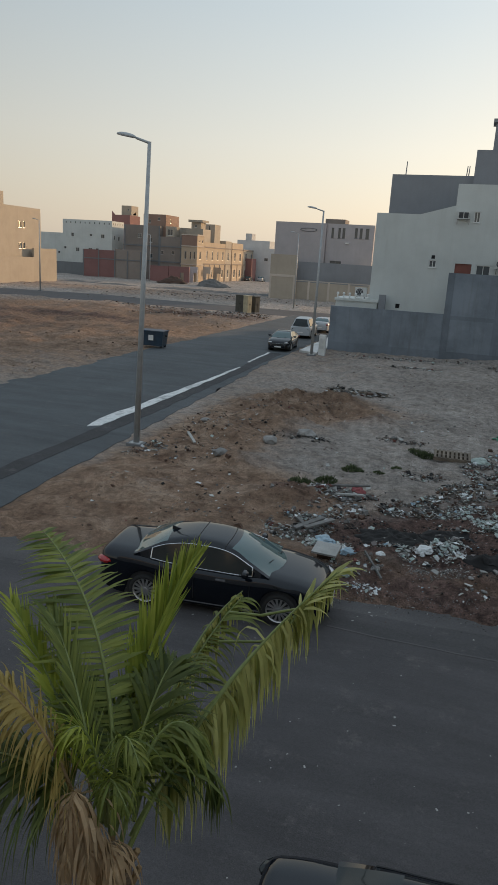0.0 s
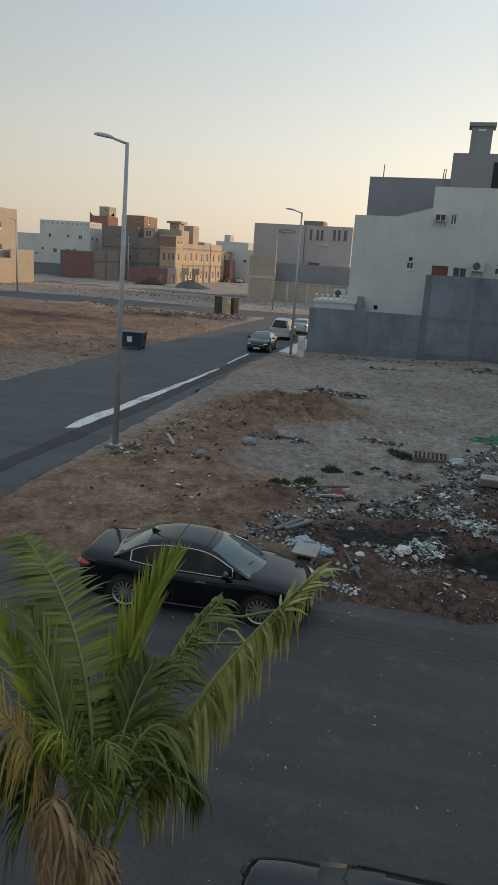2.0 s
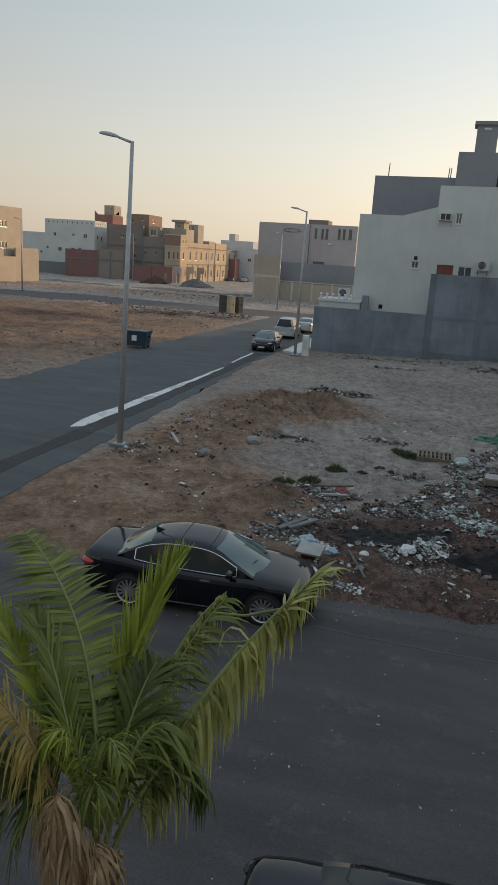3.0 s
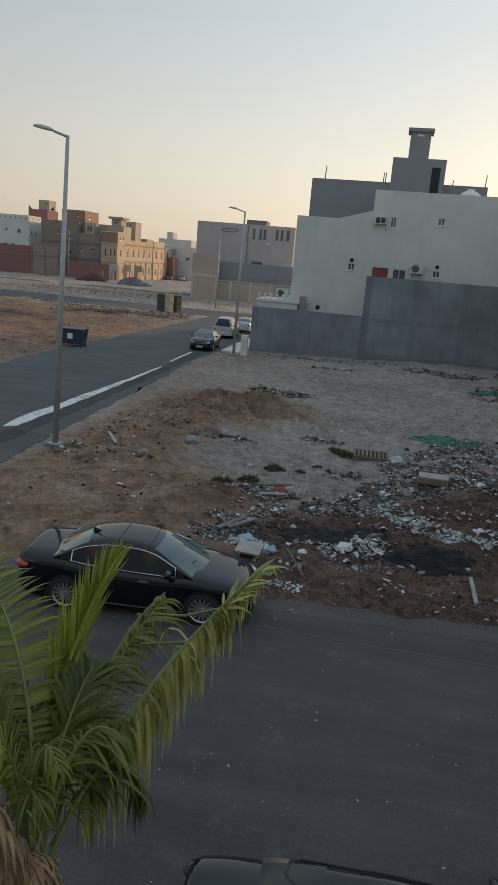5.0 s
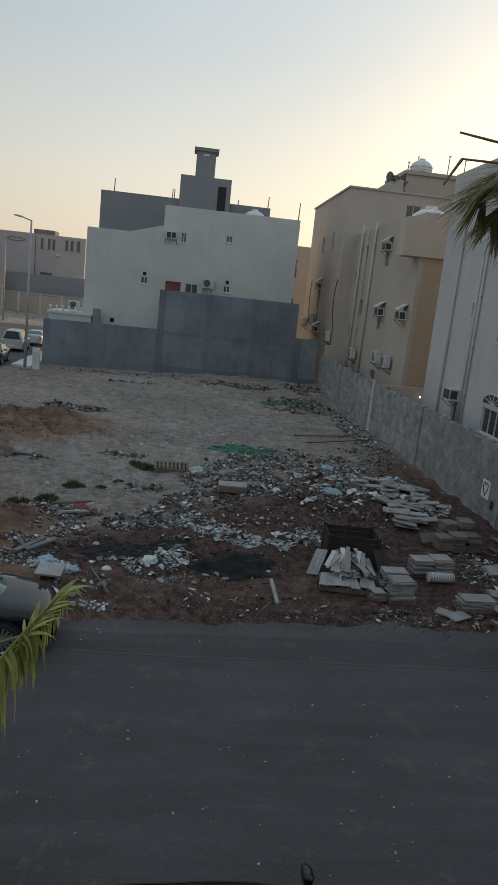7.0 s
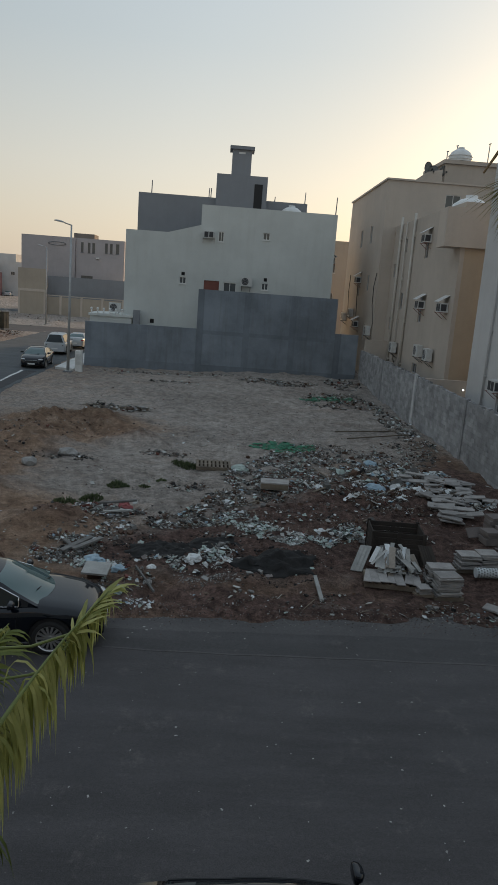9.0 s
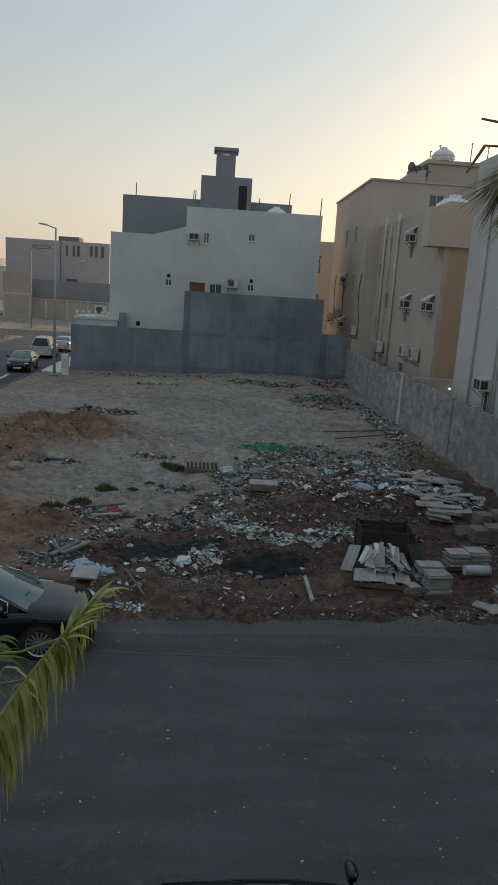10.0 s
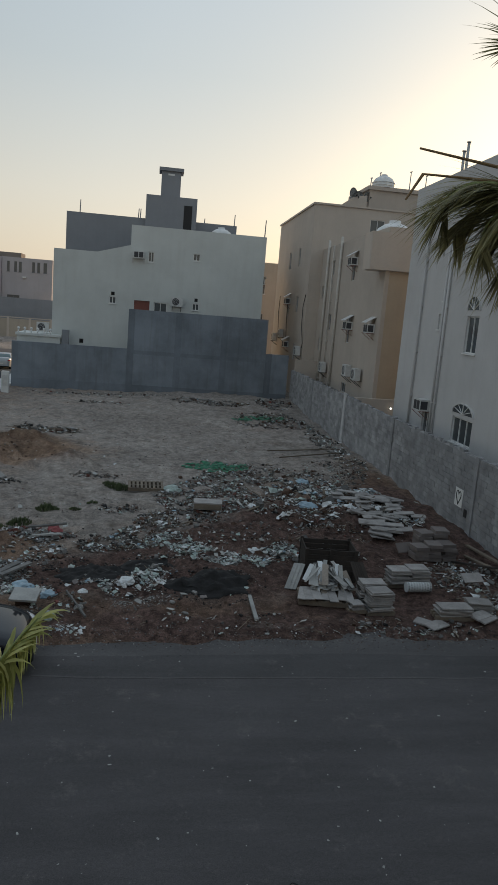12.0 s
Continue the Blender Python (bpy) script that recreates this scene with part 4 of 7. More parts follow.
for x, y, tilt in ((-11.33, 23.05, 1.6), (-11.4, 52.7, 0.4), (-25.0, 101, 0.0), (-64.7, 97.3, 0.0), (-73.5, 155.0, 0.0)):
    street_lamp(x, y, lean=tilt)


# ---- block wall beside the lot: 0.4 x 0.2 m blocks between thin columns ----
def block_mesh(w, h, d=0.03):
    bm = bmesh.new()
    add_box(bm, 0, d, 0, w, 0, h)
    soften(bm, 0.006)
    me = bpy.data.meshes.new("brick")
    bmesh.ops.recalc_face_normals(bm, faces=bm.faces)
    bm.to_mesh(me)
    bm.free()
    me.materials.append(M["block"])
    return me


def build_block_wall():
    y0, y1, H = 14.6, 56.95, 2.78
    w = tagged(box_part("wall_block", 11.02, 11.2, y0, y1, -0.4, H, M["mortar"]), "bare grey concrete block wall with thin columns", "wall", kind="structure")
    box_part("column", 10.93, 11.018, 39.4, 39.78, -0.3, H + 0.2, M["pale_cement"], w, "pale unweathered concrete column")
    for y in (22.2, 31.0, 48.4):
        box_part("column", 10.955, 11.018, y - 0.11, y + 0.11, -0.3, H + 0.08, M["block"], w, "pale cast concrete column")
    me = block_mesh(0.385, 0.188)
    rng = random.Random(4)
    rest_v, rest_f = [], []
    unit = [v.co.copy() for v in me.vertices]
    faces = [tuple(p.vertices) for p in me.polygons]
    for r in range(14):
        y = y0 + (0.2 if r % 2 else 0.0)
        while y < y1 - 0.4:
            near = 20.5 < y < 29.2 and r > 0
            off = rng.uniform(0, 0.012)
            if near:
                ob = new("brick", me)
                ob.parent = w
                ob.location = (11.0 + off, y, r * 0.2 - 0.02)
            else:
                n = len(rest_v)
                rest_v += [(c.x + 11.0 + off, c.y + y, c.z + r * 0.2 - 0.02) for c in unit]
                rest_f += [tuple(i + n for i in f) for f in faces]
            y += 0.4
    # ragged mortar lumps and broken blocks along the top
    y = y0
    while y < y1 - 0.5:
        L = rng.uniform(0.12, 0.5)
        hi = rng.choice((0.03, 0.05, 0.08, 0.12, 0.0))
        if hi:
            n = len(rest_v)
            rest_v += [(11.02 + 0.16 * a, y + (L - 0.03) * b, H + 0.002 + hi * c * rng.uniform(0.6, 1.1)) for c in (0, 1) for a, b in ((0, 0), (1, 0), (1, 1), (0, 1))]
            rest_f += [tuple(i + n for i in q) for q in ((0, 3, 2, 1), (4, 5, 6, 7), (0, 1, 5, 4), (1, 2, 6, 5), (2, 3, 7, 6), (3, 0, 4, 7))]
        y += L
    mesh = bpy.data.meshes.new("bricks")
    mesh.from_pydata(rest_v, [], rest_f)
    mesh.materials.append(M["block"])
    ob = new("bricks", mesh)
    ob.parent = w
    tagged(ob, "grey concrete blocks of the wall", kind="stuff")
    # a pale painted square with a heart outline, and a dark hole
    sq = box_part("paint_square", 10.985, 10.998, 23.0, 23.62, 0.85, 1.5, M["white_paint"], w, "white painted square")
    bm = bmesh.new()
    pts = []
    for k in range(40):
        t = 2 * math.pi * k / 40
        pts.append((23.31 + 0.19 * math.sin(t) ** 3, 1.2 + 0.017 * (13 * math.cos(t) - 5 * math.cos(2 * t) - 2 * math.cos(3 * t) - math.cos(4 * t))))
    for a, b in zip(pts, pts[1:] + pts[:1]):
        add_tube(bm, (10.982, *a), (10.982, *b), 0.018, 0.018, 5)
    part("heart_outline", bm, M["dark"], w, "black heart drawn on white")
    box_part("hole", 10.99, 10.997, 22.55, 22.8, 0.62, 0.9, M["dark"], w)


# ---- cars ----
M["car_black"] = plain("car_black", (0.003, 0.005, 0.009), 0.05)
M["car_black"].node_tree.nodes["Principled BSDF"].inputs["IOR"].default_value = 1.5
M["car_white"] = surface("car_white", (0.46, 0.48, 0.5), 0.3, 0.05, 2, 200, 0.0, coat=0.1)
M["car_grey"] = surface("car_grey", (0.06, 0.065, 0.07), 0.25, 0.05, 2, 200, 0.0, coat=0.3)
M["car_glass"] = plain("car_glass", (0.012, 0.017, 0.017), 0.05, 0.0, 0.0)
# glass with the sky's pale teal reflection put into its base colour
M["car_screen_sheen"] = plain("car_screen_sheen", (0.05, 0.1, 0.1), 0.06, 0.0, 0.4)
M["chrome"] = plain("chrome", (0.75, 0.75, 0.75), 0.15, 1.0)
M["tyre"] = surface("tyre", (0.02, 0.02, 0.02), 0.8, 0.2, 10, 60, 0.2)
M["rim"] = plain("rim", (0.5, 0.49, 0.48), 0.3, 0.8)
M["tail"] = plain("tail", (0.35, 0.01, 0.01), 0.15, 0, 0.6)
M["lamp_glass"] = plain("lamp_glass", (0.5, 0.5, 0.5), 0.1, 0.3, 0.8)
M["plate"] = plain("plate", (0.7, 0.7, 0.68), 0.5)


def lerp_table(tab, x):
    """A smooth curve through the table's points (slopes limited so that it doesn't overshoot)."""
    n = len(tab)
    if x <= tab[0][0]:
        return tab[0][1]
    if x >= tab[-1][0]:
        return tab[-1][1]
    i = max(k for k in range(n - 1) if tab[k][0] <= x)
    d = [(tab[k + 1][1] - tab[k][1]) / (tab[k + 1][0] - tab[k][0]) for k in range(n - 1)]

    def slope(k):
        if k == 0 or k == n - 1:
            return d[min(k, n - 2)]
        return 0.0 if d[k - 1] * d[k] <= 0 else 2 * d[k - 1] * d[k] / (d[k - 1] + d[k])

    h = tab[i + 1][0] - tab[i][0]
    t = (x - tab[i][0]) / h
    return ((2 * t ** 3 - 3 * t ** 2 + 1) * tab[i][1] + (t ** 3 - 2 * t ** 2 + t) * h * slope(i) + (-2 * t ** 3 + 3 * t ** 2) * tab[i + 1][1] + (t ** 3 - t ** 2) * h * slope(i + 1))


SEDAN = dict(front=2.36, rear=-2.44, axle=(1.38, -1.38), wheel=0.335, half=0.92, width=[(-2.44, 0.66), (-2.3, 0.8), (-1.9, 0.88), (-1.2, 0.92), (1.2, 0.92), (1.8, 0.87), (2.2, 0.74), (2.36, 0.55)],
             top=[(-2.44, 0.72), (-2.41, 0.98), (-2.25, 1.06), (-1.7, 1.07), (-0.8, 0.985), (0.6, 0.945), (1.05, 0.965), (1.7, 0.89), (2.15, 0.76), (2.3, 0.65), (2.36, 0.5)],
             roof=[(-1.66, 1.068), (-1.4, 1.2), (-1.0, 1.37), (-0.45, 1.45), (-0.05, 1.44), (0.3, 1.375), (0.75, 1.165), (1.15, 0.97)], roofglass=(-1.0, 0.32), side=(-1.28, 0.8), pillar=(-0.38, -0.33))
SUV = dict(front=2.3, rear=-2.4, axle=(1.4, -1.4), wheel=0.38, half=0.95, width=[(-2.4, 0.84), (-2.2, 0.93), (1.2, 0.95), (1.9, 0.9), (2.2, 0.82), (2.3, 0.7)],
           top=[(-2.4, 1.0), (-2.3, 1.1), (-1.5, 1.12), (0.9, 1.1), (1.1, 1.12), (1.9, 1.08), (2.2, 0.98), (2.3, 0.7)],
           roof=[(-2.32, 1.12), (-2.2, 1.5), (-2.0, 1.8), (-1.0, 1.86), (0.2, 1.82), (0.5, 1.7), (1.15, 1.12)], roofglass=(-2.05, 0.3), side=(-2.0, 0.75), pillar=(-0.2, -0.12))


def wheel_meshes(r):
    def lathe(profile, n=28):
        bm = bmesh.new()
        rings = [[bm.verts.new((rad * math.cos(2 * math.pi * k / n), yy, rad * math.sin(2 * math.pi * k / n))) for k in range(n)] for rad, yy in profile]
        for a, b in zip(rings, rings[1:]):
            for k in range(n):
                f = bm.faces.new((a[k], a[(k + 1) % n], b[(k + 1) % n], b[k]))
                f.smooth = True
        return bm
    tyre = lathe([(r * 0.73, -0.1), (r * 0.78, -0.115), (r * 0.92, -0.11), (r, -0.08), (r, 0.08), (r * 0.92, 0.11), (r * 0.78, 0.115), (r * 0.73, 0.09)])
    rim = lathe([(r * 0.76, -0.112), (r * 0.71, -0.1), (r * 0.69, -0.02), (r * 0.69, 0.08)])
    n = 14
    for k in range(n):
        t = 2 * math.pi * k / n
        c, s = math.cos(t), math.sin(t)
        for w0, w1, r0, r1 in ((0.016, 0.022, r * 0.12, r * 0.73),):
            q = [(r0, -w0), (r1, -w1), (r1, w1), (r0, w0)]
            fr = [rim.verts.new((a * c - b * s, -0.095, a * s + b * c)) for a, b in q]
            bk = [rim.verts.new((a * c - b * s, -0.05, a * s + b * c)) for a, b in q]
            rim.faces.new(fr)
            for i in range(4):
                rim.faces.new((fr[i], bk[i], bk[(i + 1) % 4], fr[(i + 1) % 4]))
    add_tube(rim, (0, -0.105, 0), (0, -0.03, 0), r * 0.17, r * 0.17, 14)
    return tyre, rim


def car(name, at, paint, label, style=SEDAN, bright=True):
    S = style
    c = thing(name, at, label, "car")
    xs = spaced([(S["rear"], 0), (S["front"], 0.06)])
    r = S["wheel"]

    def low(x):
        z = 0.2 + 0.1 * max(0, (abs(x) - 2.0) / 0.4)
        for ax in S["axle"]:
            d = abs(x - ax)
            if d < r + 0.07:
                z = max(z, r + math.sqrt((r + 0.07) ** 2 - d * d))
        return z

    def ring(x):
        w, zt, zl = lerp_table(S["width"], x), lerp_table(S["top"], x), low(x)
        pts = [(0, zt + 0.03), (w * 0.55, zt + 0.022), (w * 0.82, zt), (w * 0.94, zt - 0.05), (w * 0.995, zt - 0.16)]
        z1 = zt - 0.16
        for u, ww in ((0.35, 1.0), (0.62, 0.99), (0.85, 0.975), (1.0, 0.95)):
            pts.append((w * ww, z1 + (min(zl, z1 - 0.01) - z1) * u))
        return pts

    bm = bmesh.new()
    rows = []
    for x in xs:
        p = ring(x)
        full = [(-y, z) for y, z in p[::-1]] + p[1:]
        rows.append([bm.verts.new((x, y, z)) for y, z in full])
    for a, b in zip(rows, rows[1:]):
        for k in range(len(a) - 1):
            f = bm.faces.new((a[k], a[k + 1], b[k + 1], b[k]))
            f.smooth = True
    bm.faces.new(rows[0])
    bm.faces.new(rows[-1][::-1])
    body = part("body", bm, paint, c)
    box_part("underbody", S["rear"] + 0.2, S["front"] - 0.2, -0.7, 0.7, 0.24, 0.6, M["dark"], c)

    # cabin: roof, glass and pillars from one set of sections
    g0, g1 = S["roof"][0][0], S["roof"][-1][0]
    gx = spaced([(g0, 0), (g1, 0.05)])
    kinds = {}

    def section(x):
        zr, zt, w = lerp_table(S["roof"], x), lerp_table(S["top"], x), lerp_table(S["width"], x)
        zr = max(zr, zt + 0.012)
        hgt = min(1.0, (zr - zt) / 0.3)
        we = w * 0.9 - 0.24 * min(1, (zr - zt) / 0.45)
        return [(w * 0.9, zt - 0.02), (we + 0.03, zt + (zr - zt) * 0.84 - 0.01), (we - 0.05, zt + (zr - zt) * 0.95)] + [(we * u, zr + 0.02 * (1 - u * u) - 0.012) for u in (0.75, 0.5, 0.25, 0.0)]

    def bow(x, y):
        """Front and rear glass bulge outwards across the car."""
        f = max(0.0, min(1.0, (x - S["roofglass"][1] + 0.3) / 0.6)) * 0.2 - max(0.0, min(1.0, (S["roofglass"][0] + 0.3 - x) / 0.6)) * 0.1
        return x + f * max(0.0, 1 - (y / 0.62) ** 2)

    def quad(bm, q):
        f = bm.faces.new([bm.verts.new(v) for v in q])
        f.smooth = True

    for x0, x1 in zip(gx, gx[1:]):
        xm = (x0 + x1) / 2
        s0, s1 = section(x0), section(x1)
        for k in range(6):
            for sgn in (1, -1):
                if k == 0:
                    name_ = ("side_window_l" if sgn > 0 else "side_window_r") if S["side"][0] < xm < S["side"][1] and not S["pillar"][0] < xm < S["pillar"][1] else "pillar"
                elif k == 1:
                    name_ = "pillar" if not S["roofglass"][0] < xm < S["roofglass"][1] else "roof"
                else:
                    name_ = "roof" if S["roofglass"][0] < xm < S["roofglass"][1] else ("windscreen" if xm > 0 else "rear_window")
                q = [(bow(x0, s0[k][0]), sgn * s0[k][0], s0[k][1]), (bow(x1, s1[k][0]), sgn * s1[k][0], s1[k][1]), (bow(x1, s1[k + 1][0]), sgn * s1[k + 1][0], s1[k + 1][1]), (bow(x0, s0[k + 1][0]), sgn * s0[k + 1][0], s0[k + 1][1])]
                if name_ == "pillar" or name_.startswith("side"):
                    name_ = name_[:11] + ":%d%d%d" % (sgn, (xm > S["pillar"][0]) + (xm > S["pillar"][1]), k)
                if name_ not in kinds:
                    kinds[name_] = bmesh.new()
                quad(kinds[name_], q if sgn > 0 else q[::-1])
    for key, b in kinds.items():
        bmesh.ops.remove_doubles(b, verts=b.verts, dist=0.0005)
        # windscreens, and rear windows of bright cars, carry the sky sheen as colour
        part(key.split(":")[0], b, M["car_screen_sheen"] if key == "windscreen" or (bright and key == "rear_window") else M["car_glass"] if "wind" in key else paint, c)
    # seams across the roof
    for sx in (-0.42, 0.18) if bright else ():
        bm = bmesh.new()
        line = [(bow(sx, sgn * y), sgn * y, z + 0.004) for sgn, pts in ((1, section(sx)[1:]), (-1, section(sx)[1:-1][::-1])) for y, z in pts]
        for a, b in zip(line, line[1:]):
            add_tube(bm, a, b, 0.007, 0.007, 4)
        part("roof_seam", bm, M["dark"], c)
    # bright line round the side windows
    for sgn in (1, -1):
        bm = bmesh.new()
        up = [(x, sgn * (section(x)[1][0] + 0.006), section(x)[1][1]) for x in spaced([(S["side"][0], 0), (S["side"][1], 0.12)])]
        dn = [(x, sgn * (section(x)[0][0] + 0.008), section(x)[0][1] + 0.012) for x in spaced([(S["side"][0], 0), (S["side"][1], 0.25)])]
        for line in (up, dn, [up[0], dn[0]], [up[-1], dn[-1]]):
            for a, b in zip(line, line[1:]):
                add_tube(bm, a, b, 0.011, 0.011, 5)
        part("window_trim", bm, M["chrome"] if bright else M["dark"], c, "bright chrome window surround" if bright else "dark window surround")
        wz = S["half"]
        box_part("sill_trim", -1.0, 1.0, sgn * wz * 0.955 - 0.012, sgn * wz * 0.955 + 0.012, 0.24, 0.265, M["chrome"], c, "thin chrome sill line")
        for hx in (-0.75, 0.2):
            box_part("door_handle", hx - 0.1, hx + 0.1, sgn * wz * 1.0 - 0.015, sgn * wz * 1.0 + 0.022, 0.80, 0.83, M["chrome"], c, bevel=0.006)
        for dx in (-0.36, 0.78, -1.12):
            box_part("door_seam", dx - 0.005, dx + 0.005, sgn * wz * 0.998 - 0.012, sgn * wz * 0.998 + 0.003, 0.34, 0.78, M["dark"], c)
        # mirror
        bm = bmesh.new()
        bmesh.ops.create_uvsphere(bm, u_segments=10, v_segments=7, radius=1)
        bmesh.ops.scale(bm, vec=(0.1, 0.13, 0.09), verts=bm.verts)
        for v in bm.verts:
            v.co.x = max(v.co.x, -0.03)
            v.co.z = max(-0.06, min(0.07, v.co.z)) + 0.15 * abs(v.co.y)
        for f in bm.faces:
            f.smooth = True
        zz = lerp_table(S["top"], 0.72) + 0.1
        bmesh.ops.translate(bm, vec=(0.68, sgn * (S["half"] + 0.09), zz), verts=bm.verts)
        add_tube(bm, (0.68, sgn * (S["half"] - 0.12), zz - 0.06), (0.68, sgn * (S["half"] + 0.04), zz - 0.02), 0.025, 0.025, 6)
        part("mirror", bm, paint, c)
        # lights
        bm = bmesh.new()
        fw = lerp_table(S["width"], S["front"] - 0.16)
        bmesh.ops.create_uvsphere(bm, u_segments=10, v_segments=7, radius=1)
        bmesh.ops.scale(bm, vec=(0.24, 0.13, 0.065), verts=bm.verts)
        bmesh.ops.rotate(bm, matrix=Matrix.Rotation(radians(-40 * sgn), 3, "Z"), verts=bm.verts)
        bmesh.ops.translate(bm, vec=(S["front"] - 0.24, sgn * fw * 0.86, lerp_table(S["top"], S["front"] - 0.2) - 0.08), verts=bm.verts)
        part("headlight", bm, M["lamp_glass"], c)
        bm = bmesh.new()
        bmesh.ops.create_uvsphere(bm, u_segments=10, v_segments=7, radius=1)
        bmesh.ops.scale(bm, vec=(0.19, 0.11, 0.075), verts=bm.verts)
        bmesh.ops.rotate(bm, matrix=Matrix.Rotation(radians(35 * sgn), 3, "Z"), verts=bm.verts)
        bmesh.ops.translate(bm, vec=(S["rear"] + 0.14, sgn * 0.77, 0.84), verts=bm.verts)
        part("tail_light", bm, M["tail"] if bright else M["car_glass"], c, "red tail light" if bright else "smoked dark tail light")
        bm = bmesh.new()
        wx0, wx1 = g1 + 0.06, g1 - 0.08
        add_tube(bm, (wx0, sgn * 0.1 + 0.3, lerp_table(S["roof"], g1 - 0.05) + 0.03), (wx1, sgn * 0.1 - 0.28, lerp_table(S["roof"], g1 - 0.2) + 0.03), 0.012, 0.008, 5)
        part("wiper", bm, M["dark"], c)
        for ax in S["axle"]:
            t, rm = wheel_meshes(r)
            wh = part("wheel", t, M["tyre"], c, at=pose(ax, sgn * (S["half"] - 0.13), r, 0, 0, 180 if sgn > 0 else 0))
            part("rim", rm, M["rim"], wh, "multi-spoke alloy rim")
            bm = bmesh.new()
            add_tube(bm, (ax, sgn * (S["half"] - 0.3), r), (ax, sgn * (S["half"] - 0.06), r), r + 0.062, r + 0.062, 20)
            part("wheel_arch", bm, M["dark"], c)
    box_part("grille", S["front"] - 0.1, S["front"] + 0.005, -0.42, 0.42, 0.42, 0.6, M["dark"], c)
    box_part("grille_frame", S["front"] - 0.1, S["front"] + 0.008, -0.46, 0.46, 0.602, 0.635, M["chrome"], c)
    box_part("number_plate", S["front"] - 0.02, S["front"] + 0.014, -0.26, 0.26, 0.32, 0.42, M["plate"], c, "plain pale number plate")
    box_part("number_plate", S["rear"] - 0.012, S["rear"] + 0.02, -0.26, 0.26, 0.5, 0.6, M["plate"], c, "plain pale number plate")
    bm = bmesh.new()
    zr = lerp_table(S["roof"], -0.95)
    v = [bm.verts.new(q) for q in ((-1.1, -0.03, zr - 0.03), (-0.85, -0.03, zr + 0.01), (-1.1, -0.005, zr + 0.07), (-1.1, 0.03, zr - 0.03), (-0.85, 0.03, zr + 0.01), (-1.1, 0.005, zr + 0.07))]
    for q in ((0, 1, 2), (3, 5, 4), (0, 3, 4, 1), (1, 4, 5, 2), (2, 5, 3, 0)):
        bm.faces.new([v[i] for i in q])
    part("antenna", bm, paint, c)
    return c


car("sedan", pose(-4.36, 13.0, 0.0, 0, 0, 5.5), M["car_black"], "shiny black sedan with chrome window line parked at the road edge")
car("sedan", pose(1.1, 5.25, 0.0, 0, 0, 2.0), M["car_black"], "shiny black sedan parked below the balcony", bright=False)
car("sedan", pose(-14.35, 55.4, 0.0, 0, 0, -86), M["car_black"], "dark sedan parked at the street edge")
car("suv", pose(-15.1, 66.0, 0.0, 0, 0, 93), M["car_white"], "silver-white off-road car parked by the grey wall", SUV, bright=False)
car("sedan", pose(-14.6, 72.6, 0.0, 0, 0, 90), M["car_white"], "white sedan parked behind the off-road car")
for x, y, m in ((-66, 205, "car_white"), (-63.5, 200, "car_grey"), (-61.5, 206, "car_white")):
    car("sedan", pose(x, y, 0.0, 0, 0, 95), M[m], "small far sedan parked along the distant street")

# ---- palms ----
def leaf_mat(name, c0, c1, rough=0.5):
    m, nt, bsdf = tree(name)
    co = nt.nodes.new("ShaderNodeNewGeometry")
    n = noise_node(nt, 3.0, 4, 0.6, co.outputs["Position"])
    r = ramp(nt, co.outputs["Random Per Island"], [(0.0, c0), (1.0, c1)])
    col = mix(nt, 0.5, r, ramp(nt, n, [(0.3, grey(0.5)), (0.7, grey(1.0))]), "MULTIPLY")
    nt.links.new(col, bsdf.inputs["Base Color"])
    bsdf.inputs["Roughness"].default_value = rough
    bsdf.inputs["Transmission Weight"].default_value = 0.0
    tr = nt.nodes.new("ShaderNodeBsdfTranslucent")
    nt.links.new(col, tr.inputs["Color"])
    mx = nt.nodes.new("ShaderNodeMixShader")
    mx.inputs[0].default_value = 0.45
    nt.links.new(bsdf.outputs[0], mx.inputs[1])
    nt.links.new(tr.outputs[0], mx.inputs[2])
    nt.links.new(mx.outputs[0], nt.nodes["Material Output"].inputs["Surface"])
    return m


M["leaf"] = leaf_mat("leaf", (0.11, 0.16, 0.03), (0.34, 0.38, 0.08))
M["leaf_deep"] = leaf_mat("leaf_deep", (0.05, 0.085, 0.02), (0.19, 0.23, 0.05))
M["leaf_young"] = leaf_mat("leaf_young", (0.2, 0.28, 0.03), (0.5, 0.54, 0.08))
M["leaf_olive"] = leaf_mat("leaf_olive", (0.28, 0.3, 0.07), (0.78, 0.76, 0.3))
M["leaf_dry"] = leaf_mat("leaf_dry", (0.4, 0.27, 0.15), (0.74, 0.55, 0.34), 0.8)
M["leaf_gold"] = leaf_mat("leaf_gold", (0.34, 0.25, 0.06), (0.52, 0.4, 0.13), 0.6)
M["leaf_dull"] = leaf_mat("leaf_dull", (0.15, 0.14, 0.06), (0.46, 0.42, 0.2), 0.6)
M["rachis"] = surface("rachis", (0.2, 0.24, 0.07), 0.5, 0.2, 4, 30, 0.1)
M["rachis_dry"] = surface("rachis_dry", (0.3, 0.2, 0.1), 0.8, 0.2, 4, 30, 0.1)
M["trunk"] = surface("trunk", (0.2, 0.14, 0.09), 0.95, 0.4, 5, 20, 0.8, 0.03)


